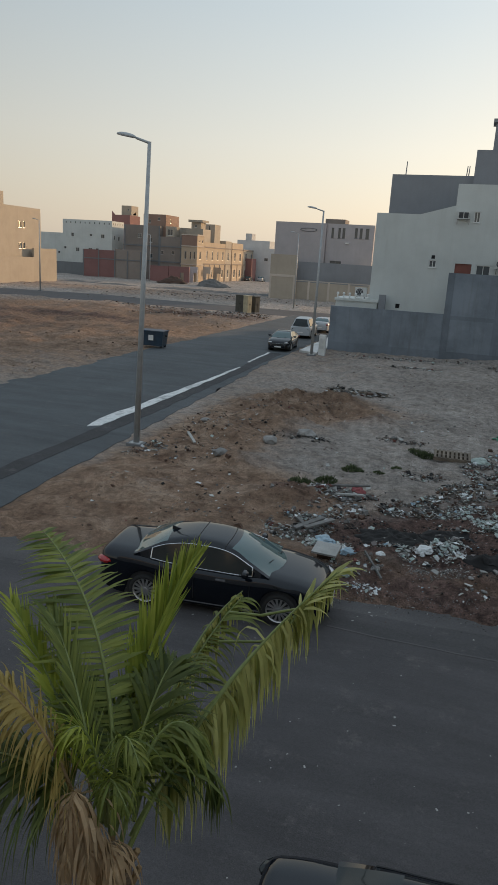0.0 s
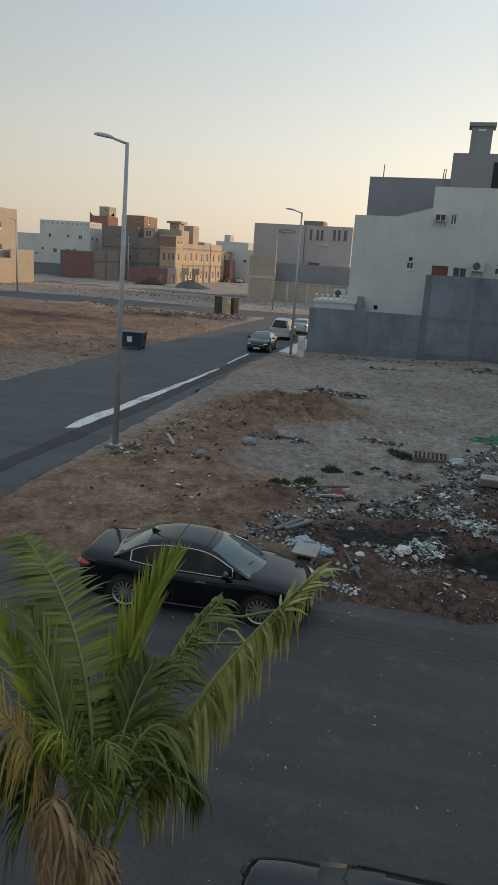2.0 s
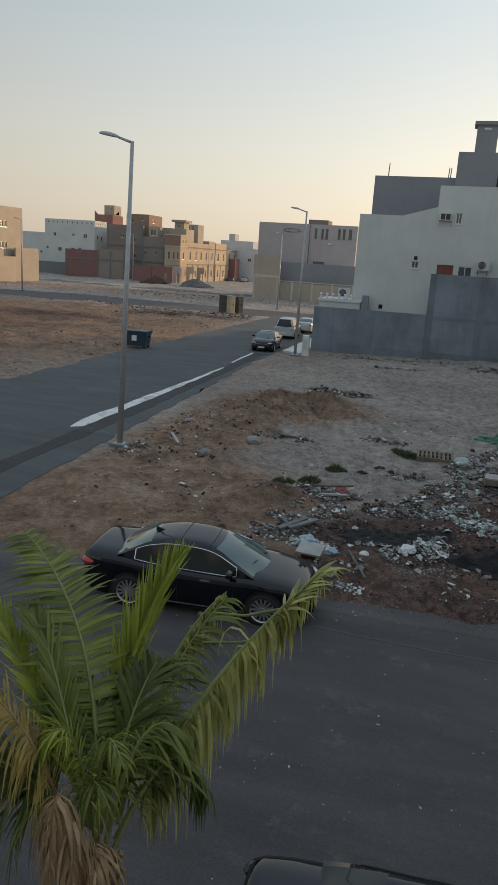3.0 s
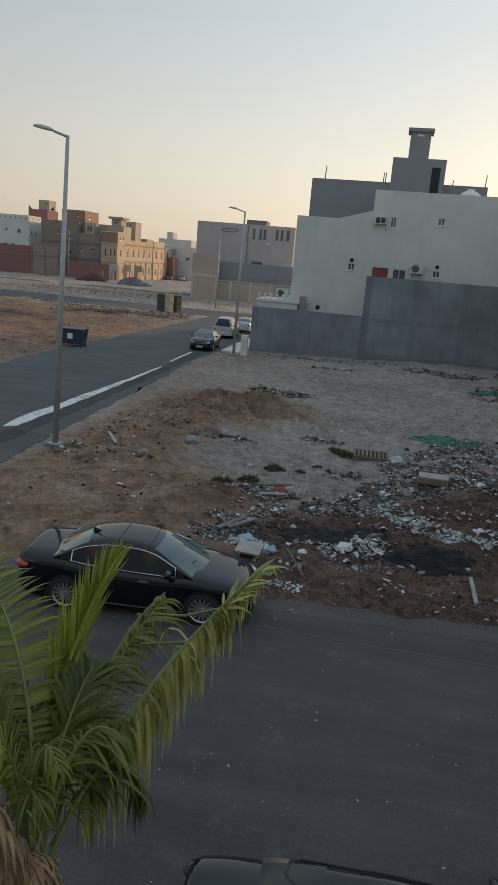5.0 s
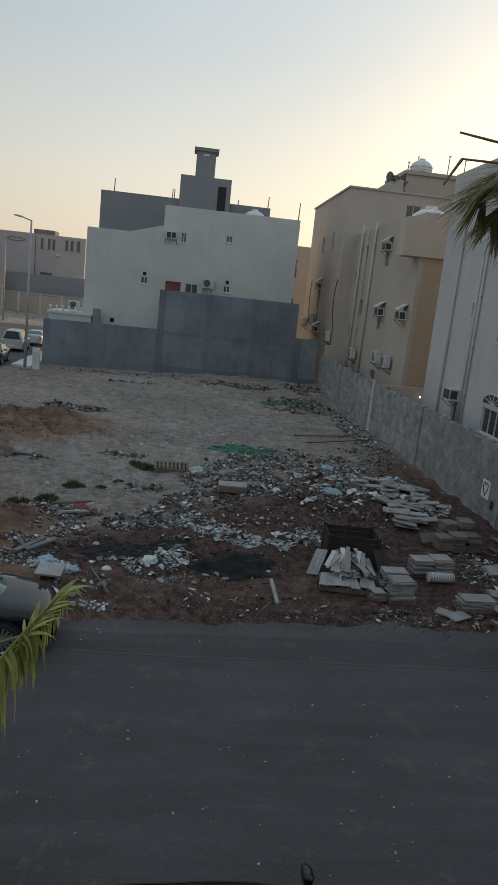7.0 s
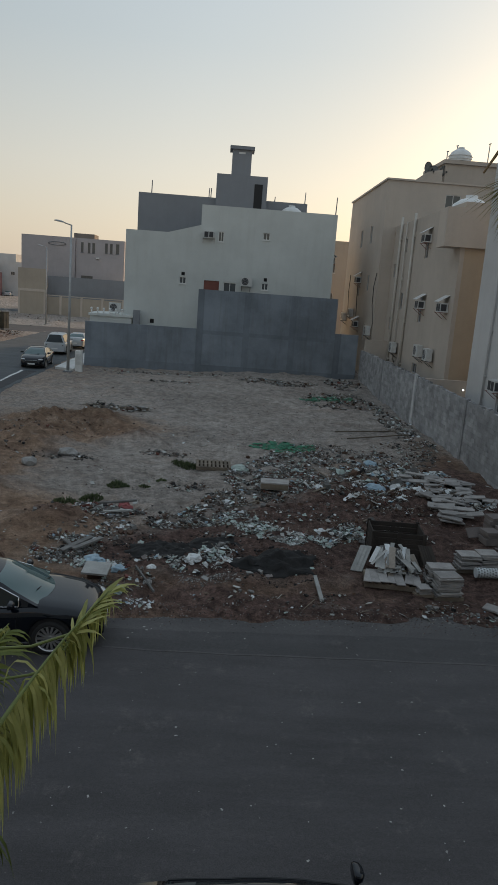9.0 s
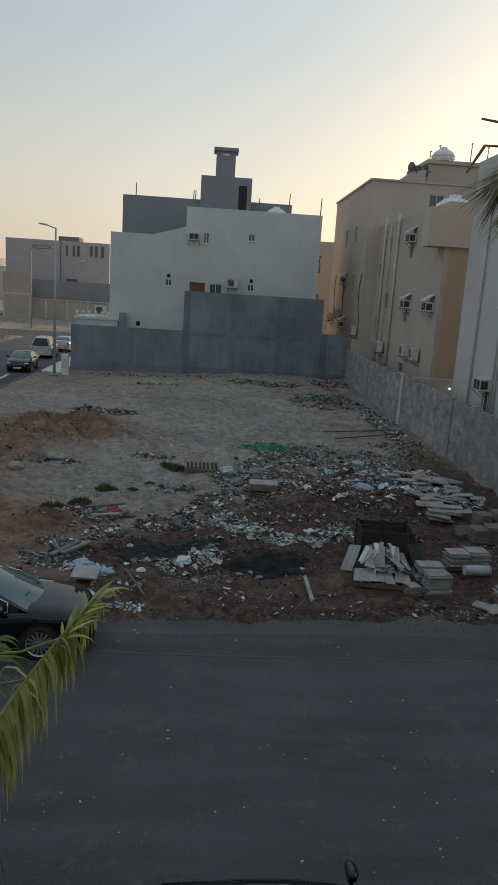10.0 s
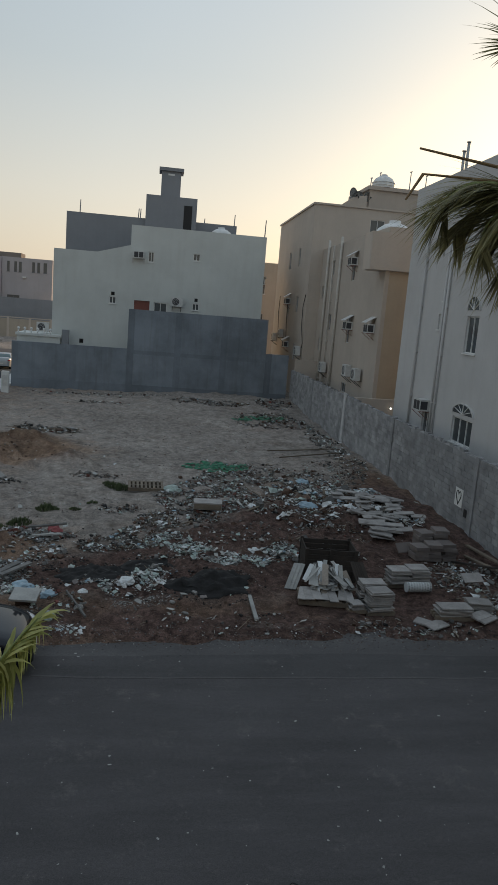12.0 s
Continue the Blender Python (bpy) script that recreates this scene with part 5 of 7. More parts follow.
def frond(parent, base, mid, tip, leaf, stem, length=0.55, hang=0.35, fold=35, pairs=60, seed=0, start=0.16, width=0.026, ahead=0.55, stalk=0.02, mess=0.06, label=""):
    """A feather leaf on a curved midrib: narrow blades in two ranks that hang and thin out towards the tip."""
    rng = random.Random(seed)
    b, m, t = Vector(base), Vector(mid), Vector(tip)
    ctrl = m * 2 - (b + t) * 0.5
    at = lambda u: b * (1 - u) ** 2 + ctrl * 2 * u * (1 - u) + t * u * u
    tan = lambda u: ((ctrl - b) * (1 - u) * 2 + (t - ctrl) * 2 * u).normalized()
    bm = bmesh.new()
    n = 14
    for k in range(n):
        u0, u1 = k / n, (k + 1) / n
        add_tube(bm, at(u0), at(u1), stalk * (1 - u0) + 0.004, stalk * (1 - u1) + 0.004, 6)
    fr = part("frond", bm, stem, parent, label)
    bm = bmesh.new()
    span = (t - b).length
    for k in range(pairs):
        u = start + (1 - start) * (k + rng.uniform(-0.3, 0.3)) / pairs
        u = min(max(u, 0.02), 0.995)
        p, d = at(u), tan(u)
        side = d.cross(Vector((0, 0, 1)))
        if side.length < 0.1:
            side = Vector((1, 0, 0))
        side.normalize()
        up = side.cross(d).normalized()
        env = math.sin(math.pi * min(1, 0.12 + 0.83 * u)) ** 0.6
        if k % 5 == 0:
            gust = Vector((rng.gauss(0, mess), rng.gauss(0, mess), rng.gauss(0, mess)))
        for sgn in (1, -1):
            if rng.random() < 0.06:
                continue
            L = length * env * rng.uniform(0.65, 1.25)
            ang = radians(fold + rng.uniform(-14, 14))
            way = (side * sgn * math.cos(ang) * 0.8 + up * math.sin(ang) * 0.6 + d * (ahead + 0.5 * u) + Vector((rng.gauss(0, mess), rng.gauss(0, mess), rng.gauss(0, mess))) + gust).normalized()
            w = width * rng.uniform(0.75, 1.15)
            nrm = way.cross(up if abs(way.dot(up)) < 0.9 else side).normalized()
            q = p.copy()
            prev = None
            segs = 5
            droop = hang * rng.uniform(0.4, 1.5)
            for s in range(segs + 1):
                f = s / segs
                ww = w * (0.55 + 0.9 * f if f < 0.4 else 1.0 * (1 - f) / 0.6 * 0.92 + 0.03) * 0.5
                row = (bm.verts.new(q - nrm * ww), bm.verts.new(q + nrm * ww))
                if prev:
                    bm.faces.new((prev[0], prev[1], row[1], row[0]))
                prev = row
                way = (way + Vector((0, 0, -droop * (0.35 + f)))).normalized()
                q = q + way * L / segs
    tagged(part("foliage", bm, leaf, fr), kind="stuff")
    return fr


def palm_trunk(parent, foot, top, r0, r1, seed):
    rng = random.Random(seed)
    bm = bmesh.new()
    n = 26
    f, t = Vector(foot), Vector(top)
    for k in range(n):
        u0, u1 = k / n, (k + 1) / n
        r = r0 + (r1 - r0) * u0
        add_tube(bm, f.lerp(t, u0), f.lerp(t, u1 + 0.004), r * rng.uniform(1.0, 1.08), r * 0.9, 12)
    part("trunk", bm, M["trunk"], parent, "ringed fibrous trunk")
    bm = bmesh.new()
    for k in range(14):
        a = rng.uniform(0, 2 * math.pi)
        z = rng.uniform(-0.5, 0.05)
        d = Vector((math.cos(a), math.sin(a), 0))
        add_tube(bm, t + Vector((0, 0, z)) + d * r1 * 0.7, t + Vector((0, 0, z + 0.18)) + d * (r1 + 0.06), 0.045, 0.02, 5)
    part("leaf_base", bm, M["rachis_dry"], parent, "cut fibrous leaf bases")


def palms():
    p = thing("palm_tree", pose(0, 0, 0), "young palm with green feather leaves and dry hanging fronds", "palm", "palms by the house")
    palm_trunk(p, (-1.72, 3.2, -0.1), (-1.72, 3.2, 3.35), 0.2, 0.15, 1)
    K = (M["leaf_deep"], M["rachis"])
    G, D = (M["leaf"], M["rachis"]), (M["leaf_dry"], M["rachis_dry"])
    Y, O, A = (M["leaf_young"], M["rachis"]), (M["leaf_olive"], M["rachis"]), (M["leaf_gold"], M["rachis_dry"])
    # the comb-like feather, the two upright young leaves and the folded centre leaf
    frond(p, (-1.74, 3.3, 3.6), (-2.1, 3.75, 4.5), (-2.81, 4.2, 4.97), *G, 0.44, 0.12, -12, 88, seed=10, ahead=-0.02, width=0.03, stalk=0.016, mess=0.025)
    frond(p, (-1.72, 3.2, 3.6), (-2.23, 3.45, 4.22), (-2.66, 3.6, 4.72), *Y, 0.34, 0.1, 35, 60, seed=11, ahead=1.5, width=0.022, stalk=0.014)
    frond(p, (-1.76, 3.2, 3.6), (-2.13, 3.5, 4.33), (-2.45, 3.7, 4.66), *G, 0.34, 0.1, 30, 50, seed=30, ahead=1.6, width=0.022, stalk=0.014)
    frond(p, (-1.68, 3.3, 3.6), (-1.83, 3.9, 4.26), (-1.66, 4.4, 4.9), *Y, 0.44, 0.02, 48, 130, seed=12, ahead=1.6, width=0.027, stalk=0.016, mess=0.04)
    # the wind-broken leaves with hanging blades
    frond(p, (-1.66, 3.4, 3.54), (-1.68, 4.3, 4.09), (-1.46, 4.9, 4.44), *O, 0.42, 2.6, -80, 64, seed=13, ahead=-0.35, width=0.036, stalk=0.018, mess=0.16)
    frond(p, (-1.62, 3.35, 3.54), (-1.66, 4.2, 4.0), (-1.44, 4.86, 4.42), *G, 0.5, 0.5, -40, 50, seed=31, ahead=0.2, width=0.034, stalk=0.012, mess=0.1)
    frond(p, (-1.57, 3.27, 3.56), (-1.23, 4.0, 4.25), (-0.7, 4.69, 4.84), *O, 0.56, 2.6, -80, 110, seed=14, ahead=-0.4, width=0.036, stalk=0.018, mess=0.17)
    frond(p, (-1.6, 3.27, 3.5), (-1.3, 3.95, 4.15), (-0.95, 4.45, 4.55), *O, 0.62, 2.6, -75, 70, seed=32, ahead=-0.4, width=0.032, stalk=0.012, mess=0.18)
    frond(p, (-0.95, 4.4, 4.53), (-0.8, 4.6, 4.74), (-0.62, 4.72, 4.88), *O, 0.26, 0.3, 0, 18, seed=33, ahead=1.6, width=0.034, stalk=0.01, mess=0.15)
    # golden and dark leaves that lean towards the house
    frond(p, (-1.84, 3.1, 3.7), (-2.03, 3.0, 4.32), (-2.3, 2.9, 4.67), *A, 0.46, 0.7, 10, 80, seed=15, ahead=0.3, width=0.026, stalk=0.012, mess=0.06)
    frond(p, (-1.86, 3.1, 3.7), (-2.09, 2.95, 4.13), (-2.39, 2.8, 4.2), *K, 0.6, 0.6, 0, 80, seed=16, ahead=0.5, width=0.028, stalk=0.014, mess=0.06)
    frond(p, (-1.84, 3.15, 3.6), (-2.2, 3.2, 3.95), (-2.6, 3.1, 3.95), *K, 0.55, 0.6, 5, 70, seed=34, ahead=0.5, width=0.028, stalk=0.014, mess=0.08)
    # short arching leaves of the heart
    frond(p, (-1.72, 3.2, 3.6), (-1.86, 3.2, 4.2), (-1.96, 3.05, 4.22), *Y, 0.3, 0.9, 10, 40, seed=17, ahead=0.9, width=0.022, stalk=0.012, mess=0.14)
    frond(p, (-1.69, 3.2, 3.6), (-1.64, 3.2, 4.22), (-1.46, 3.08, 4.2), *G, 0.3, 0.6, 5, 34, seed=35, ahead=0.8, width=0.02, stalk=0.012, mess=0.14)
    frond(p, (-1.63, 3.2, 3.5), (-1.52, 3.5, 4.1), (-1.27, 3.6, 4.06), *G, 0.5, 1.4, 0, 60, seed=23, ahead=0.7, width=0.028, stalk=0.014, mess=0.15)
    frond(p, (-1.67, 3.15, 3.6), (-1.66, 3.1, 4.02), (-1.5, 3.0, 3.98), *G, 0.3, 1.2, 5, 40, seed=36, ahead=0.8, width=0.02, stalk=0.012, mess=0.18)
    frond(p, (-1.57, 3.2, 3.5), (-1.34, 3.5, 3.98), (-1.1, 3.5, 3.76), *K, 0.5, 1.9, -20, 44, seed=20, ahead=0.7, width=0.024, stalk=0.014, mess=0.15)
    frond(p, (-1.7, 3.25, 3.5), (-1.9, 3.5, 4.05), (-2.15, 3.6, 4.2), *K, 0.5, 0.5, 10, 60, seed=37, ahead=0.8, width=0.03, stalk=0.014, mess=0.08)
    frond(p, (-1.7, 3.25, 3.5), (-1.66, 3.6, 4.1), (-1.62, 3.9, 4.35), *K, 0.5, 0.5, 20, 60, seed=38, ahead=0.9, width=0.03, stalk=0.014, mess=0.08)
    # dry leaves hanging round the heart
    frond(p, (-1.77, 3.1, 3.6), (-1.78, 2.92, 4.05), (-1.74, 2.76, 3.6), *D, 0.42, 3.0, 5, 60, seed=18, ahead=0.6, width=0.026, stalk=0.012, mess=0.25)
    frond(p, (-1.74, 3.1, 3.55), (-1.7, 2.92, 3.9), (-1.6, 2.78, 3.5), *D, 0.42, 3.0, 5, 60, seed=19, ahead=0.6, width=0.026, stalk=0.012, mess=0.25)
    frond(p, (-1.7, 3.1, 3.5), (-1.6, 3.0, 3.65), (-1.46, 2.85, 3.35), *D, 0.4, 2.4, 10, 50, seed=24, ahead=0.7, width=0.024, stalk=0.014, mess=0.25)
    for pts in (((-1.45, 4.55, 4.43), (-1.2, 4.55, 4.46), (-0.93, 4.6, 4.55)), ((-1.5, 4.5, 4.2), (-1.2, 4.5, 4.27), (-1.05, 4.45, 4.36))):
        bm = bmesh.new()
        for a, b in zip(pts, pts[1:]):
            add_tube(bm, a, b, 0.011, 0.009, 6)
        part("stalk", bm, M["rachis"], p, "bare broken leaf stalk")
    p2 = thing("palm_tree", pose(0.05, 0, -0.08), "tall palm with drooping olive feather leaves against the sky", "palm", "palms by the house")
    palm_trunk(p2, (2.75, 3.05, -0.1), (2.28, 3.15, 7.25), 0.2, 0.12, 2)
    frond(p2, (2.26, 3.15, 7.42), (1.46, 3.1, 7.72), (1.18, 3.17, 7.58), M["leaf_dull"], M["rachis"], 0.44, 0.1, -30, 90, seed=41, width=0.021, stalk=0.013, ahead=0.6)
    frond(p2, (2.26, 3.15, 7.42), (1.67, 3.34, 7.72), (1.42, 3.59, 7.55), M["leaf_dull"], M["rachis"], 0.44, 0.1, -35, 95, seed=42, width=0.021, stalk=0.013, ahead=0.6)
    frond(p2, (2.26, 3.15, 7.42), (1.76, 3.2, 8.16), (1.5, 3.28, 8.36), M["leaf_dull"], M["rachis"], 0.48, 0.07, 5, 51, seed=43, width=0.021, stalk=0.013, ahead=0.7)
    frond(p2, (2.26, 3.15, 7.42), (1.53, 2.99, 7.62), (1.3, 2.99, 7.44), M["leaf_dull"], M["rachis"], 0.44, 0.1, -35, 95, seed=44, width=0.021, stalk=0.013, ahead=0.6)
    frond(p2, (2.26, 3.15, 7.42), (1.89, 3.14, 8.0), (1.87, 3.14, 8.37), M["leaf_dull"], M["rachis"], 0.46, 0.07, 15, 51, seed=45, width=0.021, stalk=0.013, ahead=0.7)
    frond(p2, (2.26, 3.15, 7.42), (2.35, 3.01, 7.79), (2.67, 2.89, 7.73), M["leaf_dull"], M["rachis"], 0.52, 0.12, 15, 51, seed=46, width=0.021, stalk=0.013, ahead=0.7)
    frond(p2, (2.26, 3.15, 7.42), (1.65, 3.44, 7.79), (1.34, 3.59, 7.71), M["leaf_dull"], M["rachis"], 0.46, 0.08, -25, 95, seed=48, width=0.021, stalk=0.013, ahead=0.6)
    frond(p2, (2.26, 3.15, 7.42), (1.7, 3.14, 7.56), (1.5, 3.13, 7.34), M["leaf_dull"], M["rachis"], 0.44, 0.1, -35, 90, seed=49, width=0.021, stalk=0.013, ahead=0.6)
    frond(p2, (2.26, 3.15, 7.42), (2.3, 3.5, 7.9), (2.5, 4.0, 7.9), M["leaf_dull"], M["rachis"], 0.48, 0.12, 5, 57, seed=50, width=0.021, stalk=0.013, ahead=0.6)
    frond(p2, (2.26, 3.15, 7.42), (1.6, 3.05, 7.66), (1.24, 3.05, 7.66), M["leaf_dull"], M["rachis"], 0.42, 0.06, -25, 80, seed=51, width=0.02, stalk=0.013, ahead=0.6)
    frond(p2, (2.26, 3.15, 7.42), (1.75, 3.25, 7.6), (1.5, 3.3, 7.5), M["leaf_dull"], M["rachis"], 0.42, 0.08, -35, 80, seed=52, width=0.02, stalk=0.013, ahead=0.6)
    frond(p2, (2.26, 3.15, 7.42), (1.85, 3.1, 7.5), (1.66, 3.05, 7.3), M["leaf_dull"], M["rachis"], 0.42, 0.08, -35, 70, seed=53, width=0.02, stalk=0.013, ahead=0.6)
    for pts in (((2.2, 3.15, 7.46), (1.5, 3.3, 7.84), (1.1, 3.32, 7.89)), ((2.2, 3.15, 7.46), (1.5, 3.3, 7.78), (1.13, 3.32, 7.78), (1.06, 3.32, 7.66))):
        bm = bmesh.new()
        for a, b in zip(pts, pts[1:]):
            add_tube(bm, a, b, 0.008, 0.005, 6)
        part("stalk", bm, M["rachis_dry"], p2, "bare broken leaf stalk")


palms()
build_block_wall()


# ---- air conditioners, dishes, tanks ----
M["ac_white"] = surface("ac_white", (0.62, 0.62, 0.6), 0.5, 0.12, 4, 40, 0.05)
M["ac_grille"] = plain("ac_grille", (0.05, 0.05, 0.055), 0.6)


def window_ac(at, awning=True, label="white window air conditioner on a steel frame"):
    """A boxed unit in a wall (outer face at y = 0), with grille, support frame and a small sloping awning."""
    a = thing("air_conditioner", at, label, "air conditioner", "air conditioners on the walls")
    box_part("casing", -0.42, 0.42, -0.48, -0.01, 0, 0.55, M["ac_white"], a, bevel=0.02)
    for x in (-0.36, 0.03):
        bm = bmesh.new()
        add_box(bm, x, x + 0.33, -0.487, -0.481, 0.06, 0.49)
        for k in range(5):
            add_box(bm, x + 0.01, x + 0.32, -0.497, -0.488, 0.09 + k * 0.08, 0.11 + k * 0.08)
        part("grille", bm, M["ac_grille"], a)
    for x in (-0.4215, 0.4155):
        box_part("side_vent", x, x + 0.006, -0.44, -0.1, 0.08, 0.47, M["ac_grille"], a)
    for x in (-0.45, 0.45):
        bm = bmesh.new()
        add_tube(bm, (x, -0.02, -0.4), (x, -0.5, -0.02), 0.015, 0.015, 5)
        add_tube(bm, (x, 0, -0.02), (x, -0.55, -0.02), 0.015, 0.015, 5)
        part("bracket", bm, M["brown_metal"], a)
    if awning:
        bm = bmesh.new()
        v = [bm.verts.new(c) for c in ((-0.5, 0, 1.0), (0.5, 0, 1.0), (0.5, -0.62, 0.62), (-0.5, -0.62, 0.62), (-0.5, 0, 0.96), (0.5, 0, 0.96), (0.5, -0.62, 0.58), (-0.5, -0.62, 0.58))]
        for q in ((0, 3, 2, 1), (4, 5, 6, 7), (0, 4, 7, 3), (1, 2, 6, 5), (3, 7, 6, 2), (0, 1, 5, 4)):
            bm.faces.new([v[i] for i in q])
        part("awning", bm, M["ac_white"], a)
    return a


def condenser(at, label="white split air conditioner outdoor unit on brackets"):
    a = thing("condenser_unit", at, label, "air conditioner", "outdoor units on the walls")
    box_part("casing", -0.48, 0.48, -0.5, -0.14, 0, 0.75, M["ac_white"], a, bevel=0.02)
    bm = bmesh.new()
    add_tube(bm, (-0.1, -0.5, 0.38), (-0.1, -0.515, 0.38), 0.3, 0.3, 24)
    part("fan_grille", bm, M["ac_grille"], a, "round dark fan grille")
    for r in (0.1, 0.2, 0.29):
        bm = bmesh.new()
        for k in range(20):
            t0, t1 = 2 * math.pi * k / 20, 2 * math.pi * (k + 1) / 20
            add_tube(bm, (-0.1 + r * math.cos(t0), -0.52, 0.38 + r * math.sin(t0)), (-0.1 + r * math.cos(t1), -0.52, 0.38 + r * math.sin(t1)), 0.008, 0.008, 4)
        part("guard_ring", bm, M["ac_white"], a)
    for x in (-0.35, 0.35):
        bm = bmesh.new()
        add_tube(bm, (x, 0, -0.02), (x, -0.55, -0.02), 0.018, 0.018, 5)
        add_tube(bm, (x, 0, -0.4), (x, -0.5, -0.03), 0.018, 0.018, 5)
        part("bracket", bm, M["dark"], a)
    return a


# on the white house
window_ac(pose(-1.78, 60, 10.75), False, "white window air conditioner in the white house wall")
condenser(pose(1.5, 60, 7.15))
window_ac(pose(8.59, 63, 9.6, 0, 0, 90))
condenser(pose(-9.2, 60.3, 4.3))
# on the beige block
for y, z in ((47.6, 10.75), (47.3, 6.5), (42.3, 6.45)):
    window_ac(pose(FRONT_X, y, z, 0, 0, -90))
for y, z in ((46.2, 3.45), (43.9, 3.4), (53.2, 3.1)):
    condenser(pose(FRONT_X, y, z, 0, 0, -90))
for y, z in ((65.6, 8.2), (64.8, 4.3)):
    window_ac(pose(REAR_X, y, z, 0, 0, -90))
for y, z in ((67.4, 5.1), (71.2, 4.6), (58.6, 3.95)):
    condenser(pose(REAR_X, y, z, 0, 0, -90))
# on the side house
window_ac(pose(13.0, 32.4, 3.12, 0, 0, -90), False, "white window air conditioner above an open window")


def wall_cable(name, pts, r=0.03):
    bm = bmesh.new()
    for a, b in zip(pts, pts[1:]):
        add_tube(bm, a, b, r, r, 5)
    return tagged(link(name, bm, M["dark"]), "black cable hanging down the beige wall", "cable")


wall_cable("cable", [(11.94, 58.3, 8.95), (11.94, 59.0, 7.9), (11.94, 58.9, 6.4), (11.94, 57.99, 5.0), (11.94, 58.1, 4.6)])
wall_cable("cable", [(11.94, 66.4, 8.6), (11.94, 66.2, 6.8), (11.94, 65.7, 5.0)])
wall_cable("cable", [(11.94, 70.7, 9.0), (11.94, 71.0, 7.4), (11.94, 70.4, 5.5)])


def satellite_dish(at, r=0.55):
    d = thing("satellite_dish", at, "grey satellite dish on a roof pole", "satellite dish", "roof dishes")
    bm = bmesh.new()
    n = 18
    rings = []
    for k in range(5):
        rr = r * k / 4
        rings.append([bm.verts.new((rr * math.cos(2 * math.pi * i / n), -0.25 * (rr / r) ** 2 + 0.1, rr * math.sin(2 * math.pi * i / n) + 0.9)) for i in range(n)] if k else [bm.verts.new((0, 0.1, 0.9))])
    for i in range(n):
        bm.faces.new((rings[0][0], rings[1][i], rings[1][(i + 1) % n]))
    for a, b in zip(rings[1:], rings[2:]):
        for i in range(n):
            f = bm.faces.new((a[i], b[i], b[(i + 1) % n], a[(i + 1) % n]))
            f.smooth = True
    bmesh.ops.solidify(bm, geom=bm.faces[:], thickness=0.02)
    part("reflector", bm, M["galvanised"], d)
    bm = bmesh.new()
    add_tube(bm, (0, 0.15, 0), (0, 0.15, 1.0), 0.035, 0.035, 8)
    part("mast", bm, M["galvanised"], d)
    bm = bmesh.new()
    add_tube(bm, (0, 0.0, 0.45), (0, -0.55, 0.75), 0.015, 0.015, 5)
    add_box(bm, -0.05, 0.05, -0.62, -0.5, 0.72, 0.82)
    part("feed_arm", bm, M["dark"], d)
    return d


satellite_dish(pose(15.45, 60.1, 16.6, 0, 0, 35), 0.5)
satellite_dish(pose(16.0, 60.2, 16.45, 0, 0, -10), 0.42)
satellite_dish(pose(16.75, 60.2, 16.5, 0, 0, 20), 0.4)


def dome(at, r, label, mat):
    d = thing("water_tank", at, label, "water tank", "roof tanks")
    bm = bmesh.new()
    n = 20
    prof = [(r * 0.98, 0), (r, 0.25 * r), (r * 0.96, 0.5 * r), (r * 0.8, 0.78 * r), (r * 0.5, 0.98 * r), (r * 0.28, 1.05 * r), (r * 0.28, 1.18 * r), (0.02, 1.2 * r)]
    rings = [[bm.verts.new((a * math.cos(2 * math.pi * i / n), a * math.sin(2 * math.pi * i / n), z)) for i in range(n)] for a, z in prof]
    for a, b in zip(rings, rings[1:]):
        for i in range(n):
            f = bm.faces.new((a[i], a[(i + 1) % n], b[(i + 1) % n], b[i]))
            f.smooth = True
    bm.faces.new(rings[-1])
    part("tank_body", bm, mat, d)
    for zz in (0.2, 0.45):
        bm = bmesh.new()
        for i in range(n):
            t0, t1 = 2 * math.pi * i / n, 2 * math.pi * (i + 1) / n
            add_tube(bm, (r * 1.01 * math.cos(t0), r * 1.01 * math.sin(t0), zz * r), (r * 1.01 * math.cos(t1), r * 1.01 * math.sin(t1), zz * r), 0.03, 0.03, 5)
        part("rib", bm, mat, d)
    return d


dome(pose(18.2, 60.6, 18.25), 0.95, "white plastic water tank on the roof terrace", M["white_paint"])
dome(pose(14.6, 45.2, 12.0), 1.3, "white plastic water tank on the lower roof", M["white_paint"])
dome(pose(5.0, 62.6, 12.9), 1.0, "white plastic water tank behind the parapet", M["white_paint"])
for x, y, z, h in ((17.2, 61.0, 18.25, 0.85), (17.95, 61.0, 18.25, 1.35), (20.6, 61.0, 18.25, 1.7), (22.0, 61.0, 18.25, 1.5)):
    bm = bmesh.new()
    add_tube(bm, (x, y, z), (x + 0.03, y, z + h), 0.05, 0.04, 6)
    add_tube(bm, (x - 0.06, y, z + h * 0.96), (x + 0.12, y, z + h), 0.05, 0.05, 6)
    tagged(link("roof_rod", bm, M["galvanised"]), "thin steel rod standing on the roof", "rod", "roof rods")

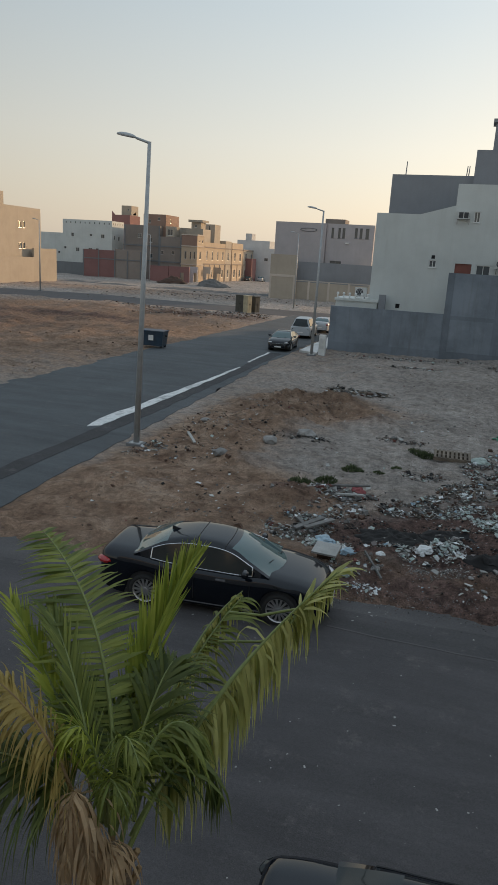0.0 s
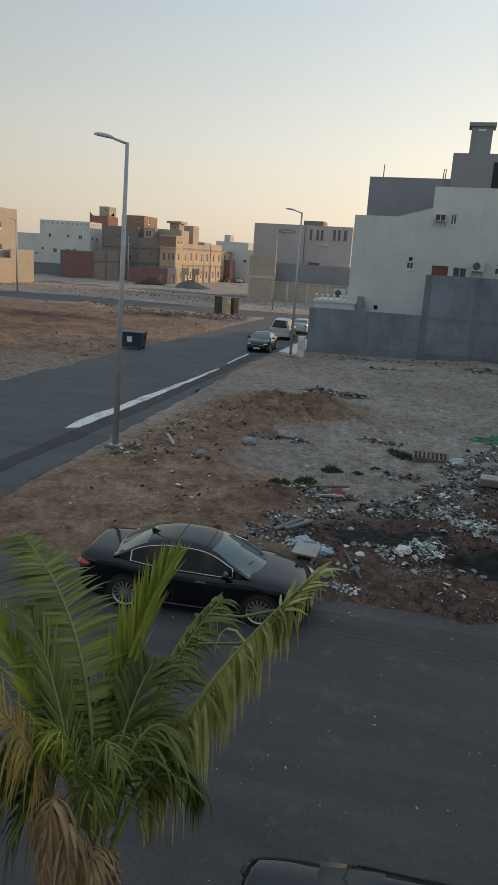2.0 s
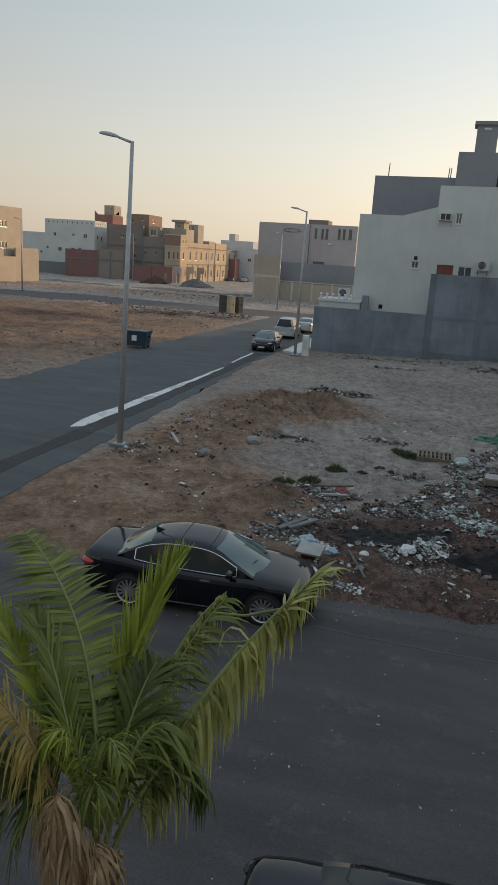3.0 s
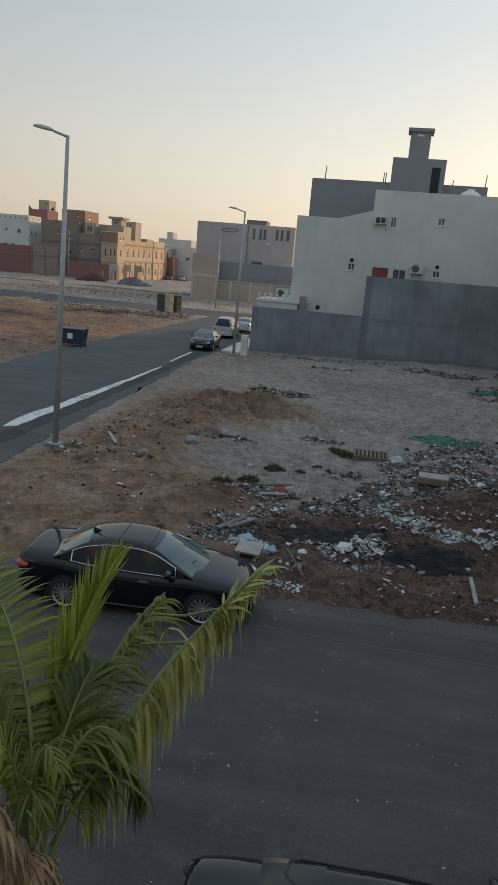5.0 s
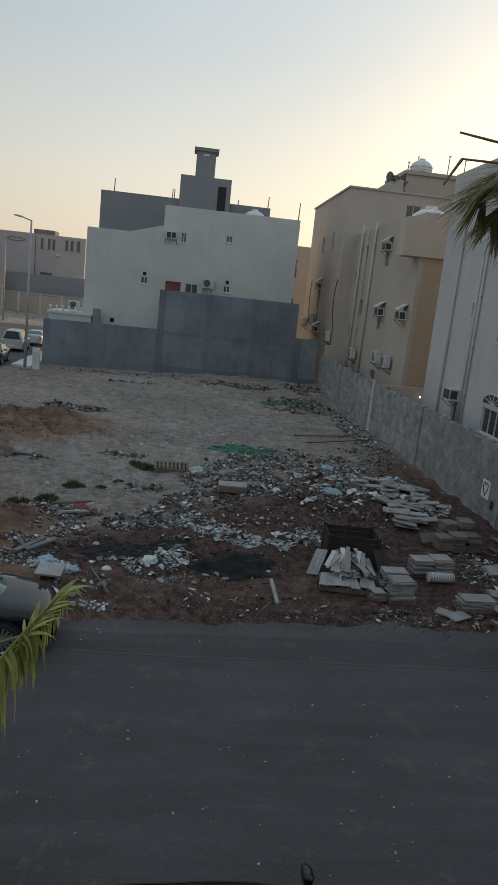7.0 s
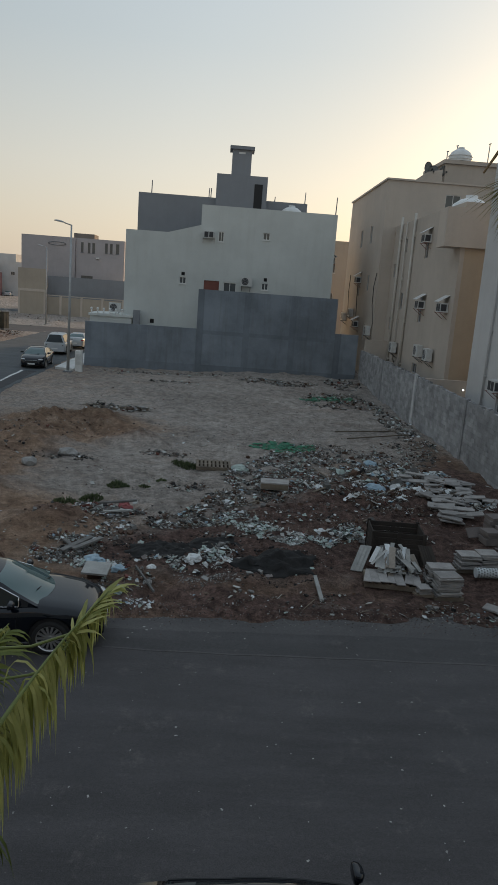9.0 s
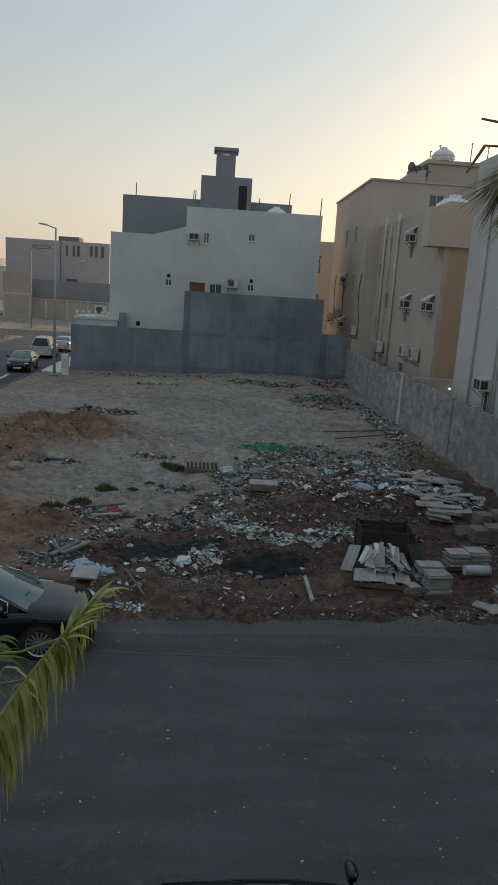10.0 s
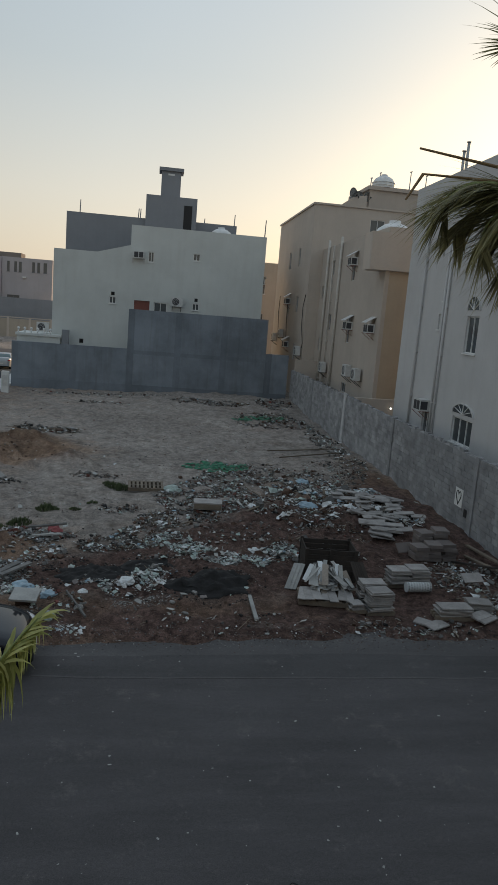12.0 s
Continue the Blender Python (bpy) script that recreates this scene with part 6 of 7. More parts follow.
M["bulb"] = plain("bulb", (0.9, 0.9, 0.85), 0.4)
M["bulb"].node_tree.nodes["Principled BSDF"].inputs["Emission Color"].default_value = (1, 0.95, 0.85, 1)
M["bulb"].node_tree.nodes["Principled BSDF"].inputs["Emission Strength"].default_value = 3.0
lamp = thing("wall_lamp", pose(13.72, 39.596, 2.25), "small lit white lamp on the yard wall", "lamp")
box_part("bracket", -0.05, 0.05, -0.06, 0.03, -0.06, 0.06, M["dark"], lamp)
bm = bmesh.new()
bmesh.ops.create_uvsphere(bm, u_segments=12, v_segments=8, radius=0.055, matrix=Matrix.Translation((0, -0.11, 0)))
part("bulb", bm, M["bulb"], lamp, "lit white bulb")

# ---- low white outbuilding behind the far wall, with posts on its roof ----
o = thing("outbuilding", pose(-11.1, 59.2, 0), "low white outbuilding with small lamps along its roof", "outbuilding")
box_part("wall", 0, 3.4, 0, 4, 0, 3.95, M["white_plaster"], o)
box_part("roof_slab", -0.1, 3.5, -0.1, 4.1, 3.952, 4.15, M["white_plaster"], o)
for i in range(6):
    bm = bmesh.new()
    add_tube(bm, (0.1 + i * 0.5, 0.15, 4.152), (0.1 + i * 0.5, 0.15, 4.4), 0.06, 0.06, 8)
    bmesh.ops.create_uvsphere(bm, u_segments=8, v_segments=6, radius=0.11, matrix=Matrix.Translation((0.1 + i * 0.5, 0.15, 4.5)))
    part("roof_lamp", bm, M["white_paint"], o)
box_part("cabinet", 3.52, 4.05, -0.02, 0.4, 3.0, 4.6, M["grey_render"], o)

# ---- street furniture ----
def dumpster(at):
    M["bin_blue"] = surface("bin_blue", (0.022, 0.05, 0.085), 0.5, 0.3, 3, 20, 0.2)
    d = thing("dumpster", at, "dark blue steel waste container by the street", "dumpster")
    bm = bmesh.new()
    v = add_box(bm, -0.95, 0.95, -0.6, 0.6, 0.15, 1.2)
    for q in v[:4]:
        q.co.x *= 0.88
        q.co.y *= 0.8
    soften(bm, 0.03)
    part("body", bm, M["bin_blue"], d)
    bm = bmesh.new()
    add_box(bm, -1.0, 1.0, -0.66, 0.66, 1.2, 1.28)
    soften(bm, 0.03)
    part("rim", bm, M["bin_blue"], d)
    box_part("marking", -0.2, 0.18, -0.58, -0.555, 0.55, 0.95, M["white_paint"], d, "worn white marking")
    for x in (-0.75, 0.75):
        for y in (-0.4, 0.4):
            bm = bmesh.new()
            add_tube(bm, (x, y - 0.04, 0.1), (x, y + 0.04, 0.1), 0.1, 0.1, 12)
            part("wheel", bm, M["dark"], d)
        box_part("lift_bar", x * 1.33 - 0.08, x * 1.33 + 0.08, -0.06, 0.06, 0.85, 0.95, M["dark"], d)
    return d


dumpster(pose(-22.7, 48.8, 0.0, 0, 0, 4))


def cabinet(at, w, h, mat, label):
    c = thing("utility_cabinet", at, label, "cabinet", "street cabinets")
    box_part("base", -w / 2 - 0.1, w / 2 + 0.1, -0.5, 0.5, -0.2, 0.2, M["cement"], c)
    box_part("body", -w / 2, w / 2, -0.4, 0.4, 0.2, h, mat, c, bevel=0.03)
    for sgn in (-1, 1):
        dd = box_part("door", sgn * w / 4 - w / 4 + 0.03, sgn * w / 4 + w / 4 - 0.03, -0.43, -0.402, 0.3, h - 0.12, mat, c)
        box_part("handle", sgn * 0.08 - 0.02, sgn * 0.08 + 0.02, -0.46, -0.432, h * 0.5, h * 0.5 + 0.2, M["dark"], dd)
    box_part("cap", -w / 2 - 0.05, w / 2 + 0.05, -0.47, 0.45, h + 0.002, h + 0.08, mat, c)
    return c


M["cabinet_olive"] = surface("cabinet_olive", (0.09, 0.085, 0.07), 0.7, 0.25, 2, 20, 0.2)
M["cabinet_cream"] = surface("cabinet_cream", (0.46, 0.4, 0.27), 0.7, 0.2, 2, 20, 0.2)
cabinet(pose(-28.2, 86.3, 0.0), 1.2, 2.2, M["cabinet_olive"], "dark olive steel utility cabinet beside the street")
cabinet(pose(-27.2, 85.8, 0.0, 0, 0, 60), 0.7, 2.2, M["cabinet_cream"], "cream utility cabinet beside the street")
cabinet(pose(-26.6, 87.2, 0.0, 0, 0, 60), 0.8, 2.1, M["cabinet_olive"], "olive grey utility cabinet beside the street")
bx = thing("meter_pillar", pose(-10.75, 53.4, 0), "white meter pillar standing at the pavement edge", "meter box")
box_part("body", -0.25, 0.25, -0.2, 0.2, -0.1, 1.55, M["white_paint"], bx, bevel=0.02)
box_part("door", -0.2, 0.2, -0.225, -0.202, 0.5, 1.3, M["ac_white"], bx)
strip("pavement", [(-12.7, 54.2), (-11.2, 53.6), (-11.1, 70), (-12.7, 70)], M["wet_lime"], "pale concrete pavement by the grey wall", z0=-0.1, z1=0.14, category="pavement")

# ---- rubble and rubbish on the lot ----
M["rub_grey"] = surface("rub_grey", (0.38, 0.365, 0.345), 0.95, 0.3, 3, 20, 0.4, spread=0.38)
M["rub_white"] = surface("rub_white", (0.68, 0.67, 0.63), 0.85, 0.2, 3, 20, 0.3, spread=0.34)
M["rub_brown"] = surface("rub_brown", (0.17, 0.10, 0.07), 0.95, 0.3, 3, 20, 0.4, spread=0.35)
M["rub_red"] = surface("rub_red", (0.24, 0.09, 0.07), 0.9, 0.3, 3, 20, 0.4, spread=0.3)
M["rub_dark"] = surface("rub_dark", (0.04, 0.038, 0.037), 0.95, 0.4, 3, 25, 0.6, 0.02, spread=0.3)
M["old_wood"] = surface("old_wood", (0.36, 0.29, 0.22), 0.9, 0.3, 2, 25, 0.4, spread=0.35)
M["dark_wood"] = surface("dark_wood", (0.07, 0.055, 0.045), 0.9, 0.3, 2, 25, 0.4, spread=0.3)
M["pale_wood"] = surface("pale_wood", (0.43, 0.37, 0.31), 0.9, 0.25, 2, 25, 0.3, spread=0.2)
M["bag_blue"] = surface("bag_blue", (0.3, 0.42, 0.5), 0.45, 0.2, 3, 20, 0.2)
M["bag_white"] = surface("bag_white", (0.68, 0.7, 0.7), 0.5, 0.15, 3, 20, 0.2)
M["bag_green"] = surface("bag_green", (0.42, 0.5, 0.46), 0.5, 0.2, 3, 20, 0.2)
M["net_green"] = surface("net_green", (0.06, 0.24, 0.14), 0.7, 0.3, 3, 20, 0.2)
M["tile"] = surface("tile", (0.64, 0.6, 0.57), 0.7, 0.22, 3, 20, 0.2, spread=0.35)
M["tile_grey"] = surface("tile_grey", (0.31, 0.265, 0.245), 0.8, 0.15, 3, 20, 0.2, spread=0.3)


def ground_at(x, y):
    return ground_height(x, y)


def lumps(kind, rng):
    """A small irregular piece as vertices and faces: chunk, shard, splinter or crumple."""
    if kind == "chunk":
        v = [Vector((sx * rng.uniform(0.3, 0.6), sy * rng.uniform(0.25, 0.5), sz * rng.uniform(0.2, 0.4))) for sz in (-1, 1) for sx, sy in ((-1, -1), (1, -1), (1, 1), (-1, 1))]
    elif kind == "shard":
        v = [Vector((sx * rng.uniform(0.35, 0.7), sy * rng.uniform(0.2, 0.5), sz * 0.05)) for sz in (-1, 1) for sx, sy in ((-1, -1), (1, -1), (1, 1), (-1, 1))]
        for i in range(4):
            v[i + 4].x, v[i + 4].y = v[i].x, v[i].y
    elif kind == "splinter":
        w = rng.uniform(0.04, 0.11)
        v = [Vector((sx * 0.9, sy * w, sz * w * 0.5)) for sz in (-1, 1) for sx, sy in ((-1, -1), (1, -1), (1, 1), (-1, 1))]
    else:
        v = []
        for j in range(4):
            for i in range(4):
                v.append(Vector(((i - 1.5) * 0.3 + rng.uniform(-0.13, 0.13), (j - 1.5) * 0.26 + rng.uniform(-0.13, 0.13), rng.uniform(0, 0.38) * (1.0 if 0 < i < 3 and 0 < j < 3 else 0.4))))
        f = [(j * 4 + i, j * 4 + i + 1, j * 4 + i + 5, j * 4 + i + 4) for j in range(3) for i in range(3)]
        return v, f
    f = [(0, 3, 2, 1), (4, 5, 6, 7), (0, 1, 5, 4), (1, 2, 6, 5), (2, 3, 7, 6), (3, 0, 4, 7)]
    return v, f


class Heap:
    """Many loose pieces of one material, gathered into one mesh."""

    def __init__(self):
        self.v, self.f = [], []

    def drop(self, kind, x, y, size, rng, tilt=25, z=None, pile=0.0):
        v, f = lumps(kind, rng)
        m = pose(x, y, (ground_at(x, y) if z is None else z) + size * (0.12 if kind == "chunk" else 0.04) + pile * rng.random() ** 2, rng.uniform(-tilt, tilt), rng.uniform(-tilt, tilt), rng.uniform(0, 360))
        n = len(self.v)
        self.v += [tuple(m @ (p * size)) for p in v]
        self.f += [tuple(i + n for i in q) for q in f]

    def done(self, name, mat, label, category):
        me = bpy.data.meshes.new(name)
        me.from_pydata(self.v, [], self.f)
        me.materials.append(mat)
        return tagged(new(name, me), label, category, kind="stuff")


def rubble():
    rng = random.Random(11)
    names = ["rub_grey", "rub_white", "rub_brown", "rub_red", "rub_dark", "old_wood", "bag_blue", "bag_white", "bag_green"]
    heaps = {n: Heap() for n in names}
    # centre, half-widths, count, largest size, weights by material in the order above
    mixed, pale, earthy = (8, 4, 5, 0.8, 2, 4, 0.2, 0.8, 0.8), (4, 9, 1, 0.2, 1, 2, 0.3, 2, 2.5), (4, 1.5, 9, 0.6, 2, 4, 0.05, 0.3, 0.1)
    spots = [
        # at the parked car: boards, blue sheet, torn film
        (-3.7, 17.5, 0.8, 0.8, 1500, 0.15, (9, 5, 2, 1.2, 0.5, 2, 0.1, 0.6, 0.6)), (-2.75, 16.3, 0.5, 0.35, 420, 0.2, pale), (-1.6, 14.4, 0.3, 0.18, 70, 0.12, (1, 3, 0, 0, 0, 0, 0.5, 4, 1)), (-2.1, 15.4, 0.7, 0.5, 260, 0.16, mixed),
        # white pipes and red cloth
        (-3.1, 20.7, 0.9, 0.5, 700, 0.24, (6, 5, 1, 2.5, 0.5, 3, 0.1, 0.6, 0.3)), (-3.0, 19.4, 0.8, 0.6, 500, 0.14, mixed),
        # ring of scraps round the pale gravel
        (-1.1, 16.8, 0.35, 0.25, 260, 0.17, pale), (-0.4, 16.5, 0.6, 0.3, 420, 0.16, pale), (0.1, 17.3, 0.4, 0.4, 300, 0.18, (3, 7, 1, 0, 1, 1, 0.2, 2, 4)), (0.0, 15.8, 0.65, 0.25, 900, 0.06, (9, 9, 2, 0, 1, 0, 0, 0.2, 0.2)),
        # grey mass between the black heaps and the large heap
        (-1.2, 20.1, 0.7, 0.5, 500, 0.2, mixed), (-0.3, 20.6, 1.1, 0.8, 1300, 0.2, (9, 5, 3, 0.3, 2, 5, 0.2, 0.8, 1.5)), (0.6, 22.3, 0.8, 0.8, 900, 0.26, (9, 4, 3, 0.3, 1, 6, 0.1, 1, 0.8)), (0.8, 20.3, 0.9, 0.5, 900, 0.18, (7, 7, 2, 0.2, 1, 3, 0.2, 1.2, 2.5)),
        # large heap beside the pallet, with reddish brick crumbs
        (1.0, 25.4, 0.6, 1.6, 1100, 0.2, mixed), (2.1, 25.4, 1.4, 2.4, 3600, 0.19, (9, 5, 5, 2.0, 1, 5, 0.3, 0.8, 1)), (2.9, 26.6, 0.9, 0.9, 900, 0.1, (2, 1.5, 3, 7, 1, 1, 0, 0.2, 0.1)), (3.6, 28.6, 1.5, 1.6, 1900, 0.2, (9, 5, 4, 1.2, 1, 5, 0.3, 1, 2)), (1.6, 22.6, 1.0, 0.7, 800, 0.18, mixed),
        # bright shards before the heap
        (1.5, 19.5, 0.6, 0.4, 520, 0.2, (2, 6, 1, 0, 1, 2, 0.2, 1.5, 6)), (2.5, 18.7, 0.9, 0.45, 1200, 0.2, (3, 10, 1, 0.2, 1, 1, 0.2, 2.5, 3)), (4.1, 19.8, 0.5, 0.3, 260, 0.26, pale), (3.3, 21.0, 1.2, 1.0, 500, 0.12, earthy),
        # red-brown stretch towards the block wall
        (5.0, 25.0, 1.6, 2.6, 1900, 0.2, (6, 7, 6, 1.2, 1, 4, 0.4, 1.5, 0.8)), (6.6, 27.5, 1.5, 2.6, 1600, 0.22, (6, 7, 5, 1.0, 1, 4, 0.5, 2, 0.8)), (6.4, 22.2, 1.2, 1.4, 520, 0.16, earthy), (8.3, 27.3, 1.1, 0.9, 900, 0.3, (3, 8, 1, 0.4, 0.5, 3, 1.2, 4, 1)), (8.4, 31.0, 1.3, 2.0, 900, 0.18, mixed), (5.0, 30.8, 1.8, 1.6, 900, 0.16, mixed),
        (8.6, 23.8, 1.0, 1.6, 700, 0.3, (3, 9, 1, 0.4, 0.5, 4, 0.4, 2, 0.3)), (9.3, 17.6, 1.1, 2.0, 900, 0.26, (6, 4, 3, 0.4, 1, 5, 0.2, 1, 0.3)), (6.2, 14.9, 1.5, 0.5, 300, 0.16, mixed), (3.0, 15.15, 0.55, 0.28, 300, 0.1, (1, 0.4, 5, 0, 2, 6, 0, 0.1, 0)),
        # along the walls at the back
        (9.9, 38.0, 0.7, 6.5, 900, 0.3, (6, 5, 2, 0.2, 1, 5, 0.3, 1.5, 0.4)), (7.7, 46.0, 2.0, 3.0, 900, 0.34, (6, 4, 3, 0.3, 2, 6, 0.2, 0.8, 0.4)), (4.2, 52.3, 2.6, 0.9, 800, 0.36, (6, 5, 2, 0.2, 1, 5, 0.1, 0.5, 0.2)), (9.2, 53.5, 1.2, 2.0, 420, 0.34, mixed), (-4.0, 54.5, 5.0, 0.9, 420, 0.24, mixed),
        (-5.6, 38.4, 1.5, 0.7, 520, 0.4, (6, 4, 2, 0.2, 2, 7, 0, 0.4, 0)), (-3.5, 50.5, 1.6, 0.6, 160, 0.3, mixed),
        # black crumbs round the asphalt heaps
        (1.55, 16.75, 1.35, 0.8, 1100, 0.1, (1, 0.5, 3, 0, 14, 0.6, 0, 0.1, 0.1)), (-1.3, 17.6, 1.2, 0.9, 1000, 0.1, (1.5, 0.6, 3, 0, 14, 0.6, 0, 0.1, 0.1)), (0.0, 18.3, 1.3, 0.8, 900, 0.1, (2, 0.8, 4, 0, 12, 1, 0.1, 0.2, 0.3)), (-2.3, 18.6, 0.8, 0.6, 500, 0.09, (2, 0.5, 5, 0, 9, 1, 0, 0.1, 0)),
        # larger pale pieces strewn over the red-brown stretch
        (5.4, 24.6, 1.8, 2.6, 150, 0.5, (2, 7, 1, 0.3, 0.3, 3, 0.5, 2, 0.8)), (4.8, 19.8, 1.5, 0.9, 90, 0.34, (2, 6, 2, 0.1, 0.5, 4, 0.2, 1, 0.5)), (7.6, 26.4, 1.6, 2.4, 190, 0.55, (2, 8, 1, 0.3, 0.3, 3, 0.8, 3, 0.4)), (2.4, 15.0, 2.6, 0.5, 90, 0.22, (2, 4, 2, 0, 0.6, 4, 0, 1, 0.2)), (9.4, 15.9, 0.9, 1.0, 200, 0.4, (2, 5, 1, 0.1, 0.4, 6, 0.1, 1, 0.1)),
        # dug earth by the street, and thin litter on the open ground
        (-7.0, 33.5, 2.3, 2.2, 600, 0.15, (5, 2, 9, 0.6, 1, 3, 0, 0.4, 0)), (-6.0, 27.0, 1.0, 0.6, 300, 0.2, (6, 1.5, 2, 0, 4, 3, 0, 0.2, 0)), (-9.4, 27.0, 1.6, 5.0, 800, 0.17, earthy), (-10.8, 22.6, 0.7, 1.0, 200, 0.2, (6, 2, 3, 0, 2, 1, 0, 0.2, 0)), (-2.1, 28.6, 0.9, 0.5, 160, 0.24, (4, 2, 3, 1.4, 2, 3, 0, 0.5, 0)), (-1.0, 23.8, 0.7, 0.6, 220, 0.2, mixed),
        (2.0, 14.9, 7.0, 0.7, 700, 0.09, earthy), (-7.0, 17.8, 3.2, 2.8, 800, 0.13, earthy), (-5.0, 23.0, 4.5, 5.0, 1500, 0.08, earthy), (-1.0, 37.0, 8.0, 12.0, 2200, 0.11, earthy), (1.0, 33.0, 5.0, 3.0, 600, 0.12, mixed), (0.5, 18.2, 2.6, 1.6, 900, 0.09, (3, 2, 4, 0.1, 5, 3, 0.1, 0.5, 0.3)), (5.0, 20.6, 3.0, 2.0, 900, 0.09, earthy),
    ]
    shapes = {"old_wood": "splinter", "bag_blue": "crumple", "bag_white": "crumple", "bag_green": "crumple"}
    for cx, cy, sx, sy, n, big, w in spots:
        for _ in range(int(n * 2.6)):
            a, r = rng.uniform(0, 2 * math.pi), rng.random() ** 0.6
            x, y = cx + 1.15 * sx * r * math.cos(a) + rng.gauss(0, 0.08), cy + 1.15 * sy * r * math.sin(a) + rng.gauss(0, 0.08)
            if not (-11.3 < x < 10.9 and 14.0 < y < 56.7):
                continue
            if noise.noise(Vector((x * 1.3, y * 1.3, 2.0))) + 0.5 * noise.noise(Vector((x * 3.5, y * 3.5, 8.0))) < rng.uniform(-0.35, 0.1):
                continue
            mat = rng.choices(names, w)[0]
            s = 0.72 * big * (0.2 + 0.8 * rng.random() ** 4)
            if mat == "old_wood":
                s *= 1.3
            elif mat.startswith("bag"):
                s *= 1.25
            heaps[mat].drop(shapes.get(mat) or rng.choice(("shard", "shard", "splinter", "crumple") if mat == "rub_white" else ("chunk", "shard", "splinter", "splinter")), x, y, s, rng, 25 if big < 0.15 else 34, None, 0.0 if big < 0.15 else 0.06)
    what = {"rub_grey": ("rubble", "grey broken concrete and block rubble"), "rub_white": ("plaster_rubble", "pale broken plaster and tile shards"), "rub_brown": ("earth_clods", "brown clods of earth and debris"),
            "rub_red": ("brick_rubble", "red broken brick pieces"), "rub_dark": ("asphalt_lumps", "black broken asphalt lumps"), "old_wood": ("wood_splinters", "weathered wood splinters and laths"),
            "bag_blue": ("plastic_scraps", "light blue crumpled plastic scraps"), "bag_white": ("paper_scraps", "white crumpled bags and paper"), "bag_green": ("film_scraps", "pale green crumpled plastic film")}
    for n in names:
        heaps[n].done(what[n][0], M[n], what[n][1], "rubble")
    # pebbles and scraps on the asphalt
    h = Heap()
    for _ in range(280):
        x, y = rng.uniform(-9, 10), 5 + 8.6 * rng.random() ** 0.7
        h.drop("shard", x, y, rng.choice((0.012, 0.015, 0.02, 0.02, 0.025, 0.03, 0.045)), rng, 10, 0.0)
    h.done("road_grit", M["rub_white"], "small pale stones scattered on the asphalt", "stones")


rubble()


def road_edge_gravel():
    rng = random.Random(5)
    hs = {"rub_dark": Heap(), "rub_grey": Heap(), "rub_brown": Heap()}
    for _ in range(2600):
        x, y = rng.uniform(-6, 11), rng.gauss(14.0, 0.28)
        y += 0.45 * max(0.0, min(1.0, (x + 4) / 7))
        hs[rng.choice(("rub_dark", "rub_grey", "rub_brown", "rub_brown", "rub_grey"))].drop("chunk", x, y, rng.uniform(0.01, 0.026), rng, 40, max(0.0, ground_at(x, y)))
    hs["rub_dark"].done("edge_gravel", M["rub_dark"], "loose black asphalt crumbs along the road edge", "gravel")
    hs["rub_brown"].done("edge_gravel", M["rub_brown"], "loose brown clods along the road edge", "gravel")
    hs["rub_grey"].done("edge_gravel", M["rub_grey"], "loose grey gravel along the road edge", "gravel")


road_edge_gravel()


def field_clods():
    rng = random.Random(77)
    heaps = {k: Heap() for k in ("rub_brown", "rub_grey", "rub_white", "rub_dark", "clod")}
    for _ in range(2200):
        x, y = -23.4 - 55 * rng.random() ** 1.6, rng.uniform(17, 86)
        if noise.noise(Vector((x * 0.12, y * 0.3, 5))) < -0.05:
            continue
        k = rng.choices(list(heaps), (4, 1.2, 0.25, 0.15, 7))[0]
        heaps[k].drop(rng.choice(("chunk", "shard")), x, y, rng.uniform(0.05, 0.14) * (0.6 if k == "rub_white" else 1), rng)
    for cx, cy, sx, sy, n in ((-31, 78, 4, 2.2, 350), (-38, 84, 5, 1.2, 300), (-45, 112, 14, 6, 700), (-26, 83, 2, 1.5, 200)):
        for _ in range(n):
            x, y = rng.gauss(cx, sx), rng.gauss(cy, sy)
            if x < -23:
                k = rng.choices(list(heaps), (4, 3, 0.6, 1.2, 3))[0]
                heaps[k].drop(rng.choice(("chunk", "shard")), x, y, rng.uniform(0.06, 0.24), rng)
    for k, label in (("rub_brown", "brown clods of earth on the open field"), ("rub_grey", "grey stones and rubble on the open field"), ("rub_white", "pale scraps on the open field"), ("rub_dark", "dark debris on the open field"), ("clod", "reddish clods of dry earth on the open field")):
        heaps[k].done("field_debris", M[k], label, "rubble")


M["clod"] = surface("clod", (0.3, 0.19, 0.12), 0.95, 0.3, 3, 20, 0.4, spread=0.3)
field_clods()


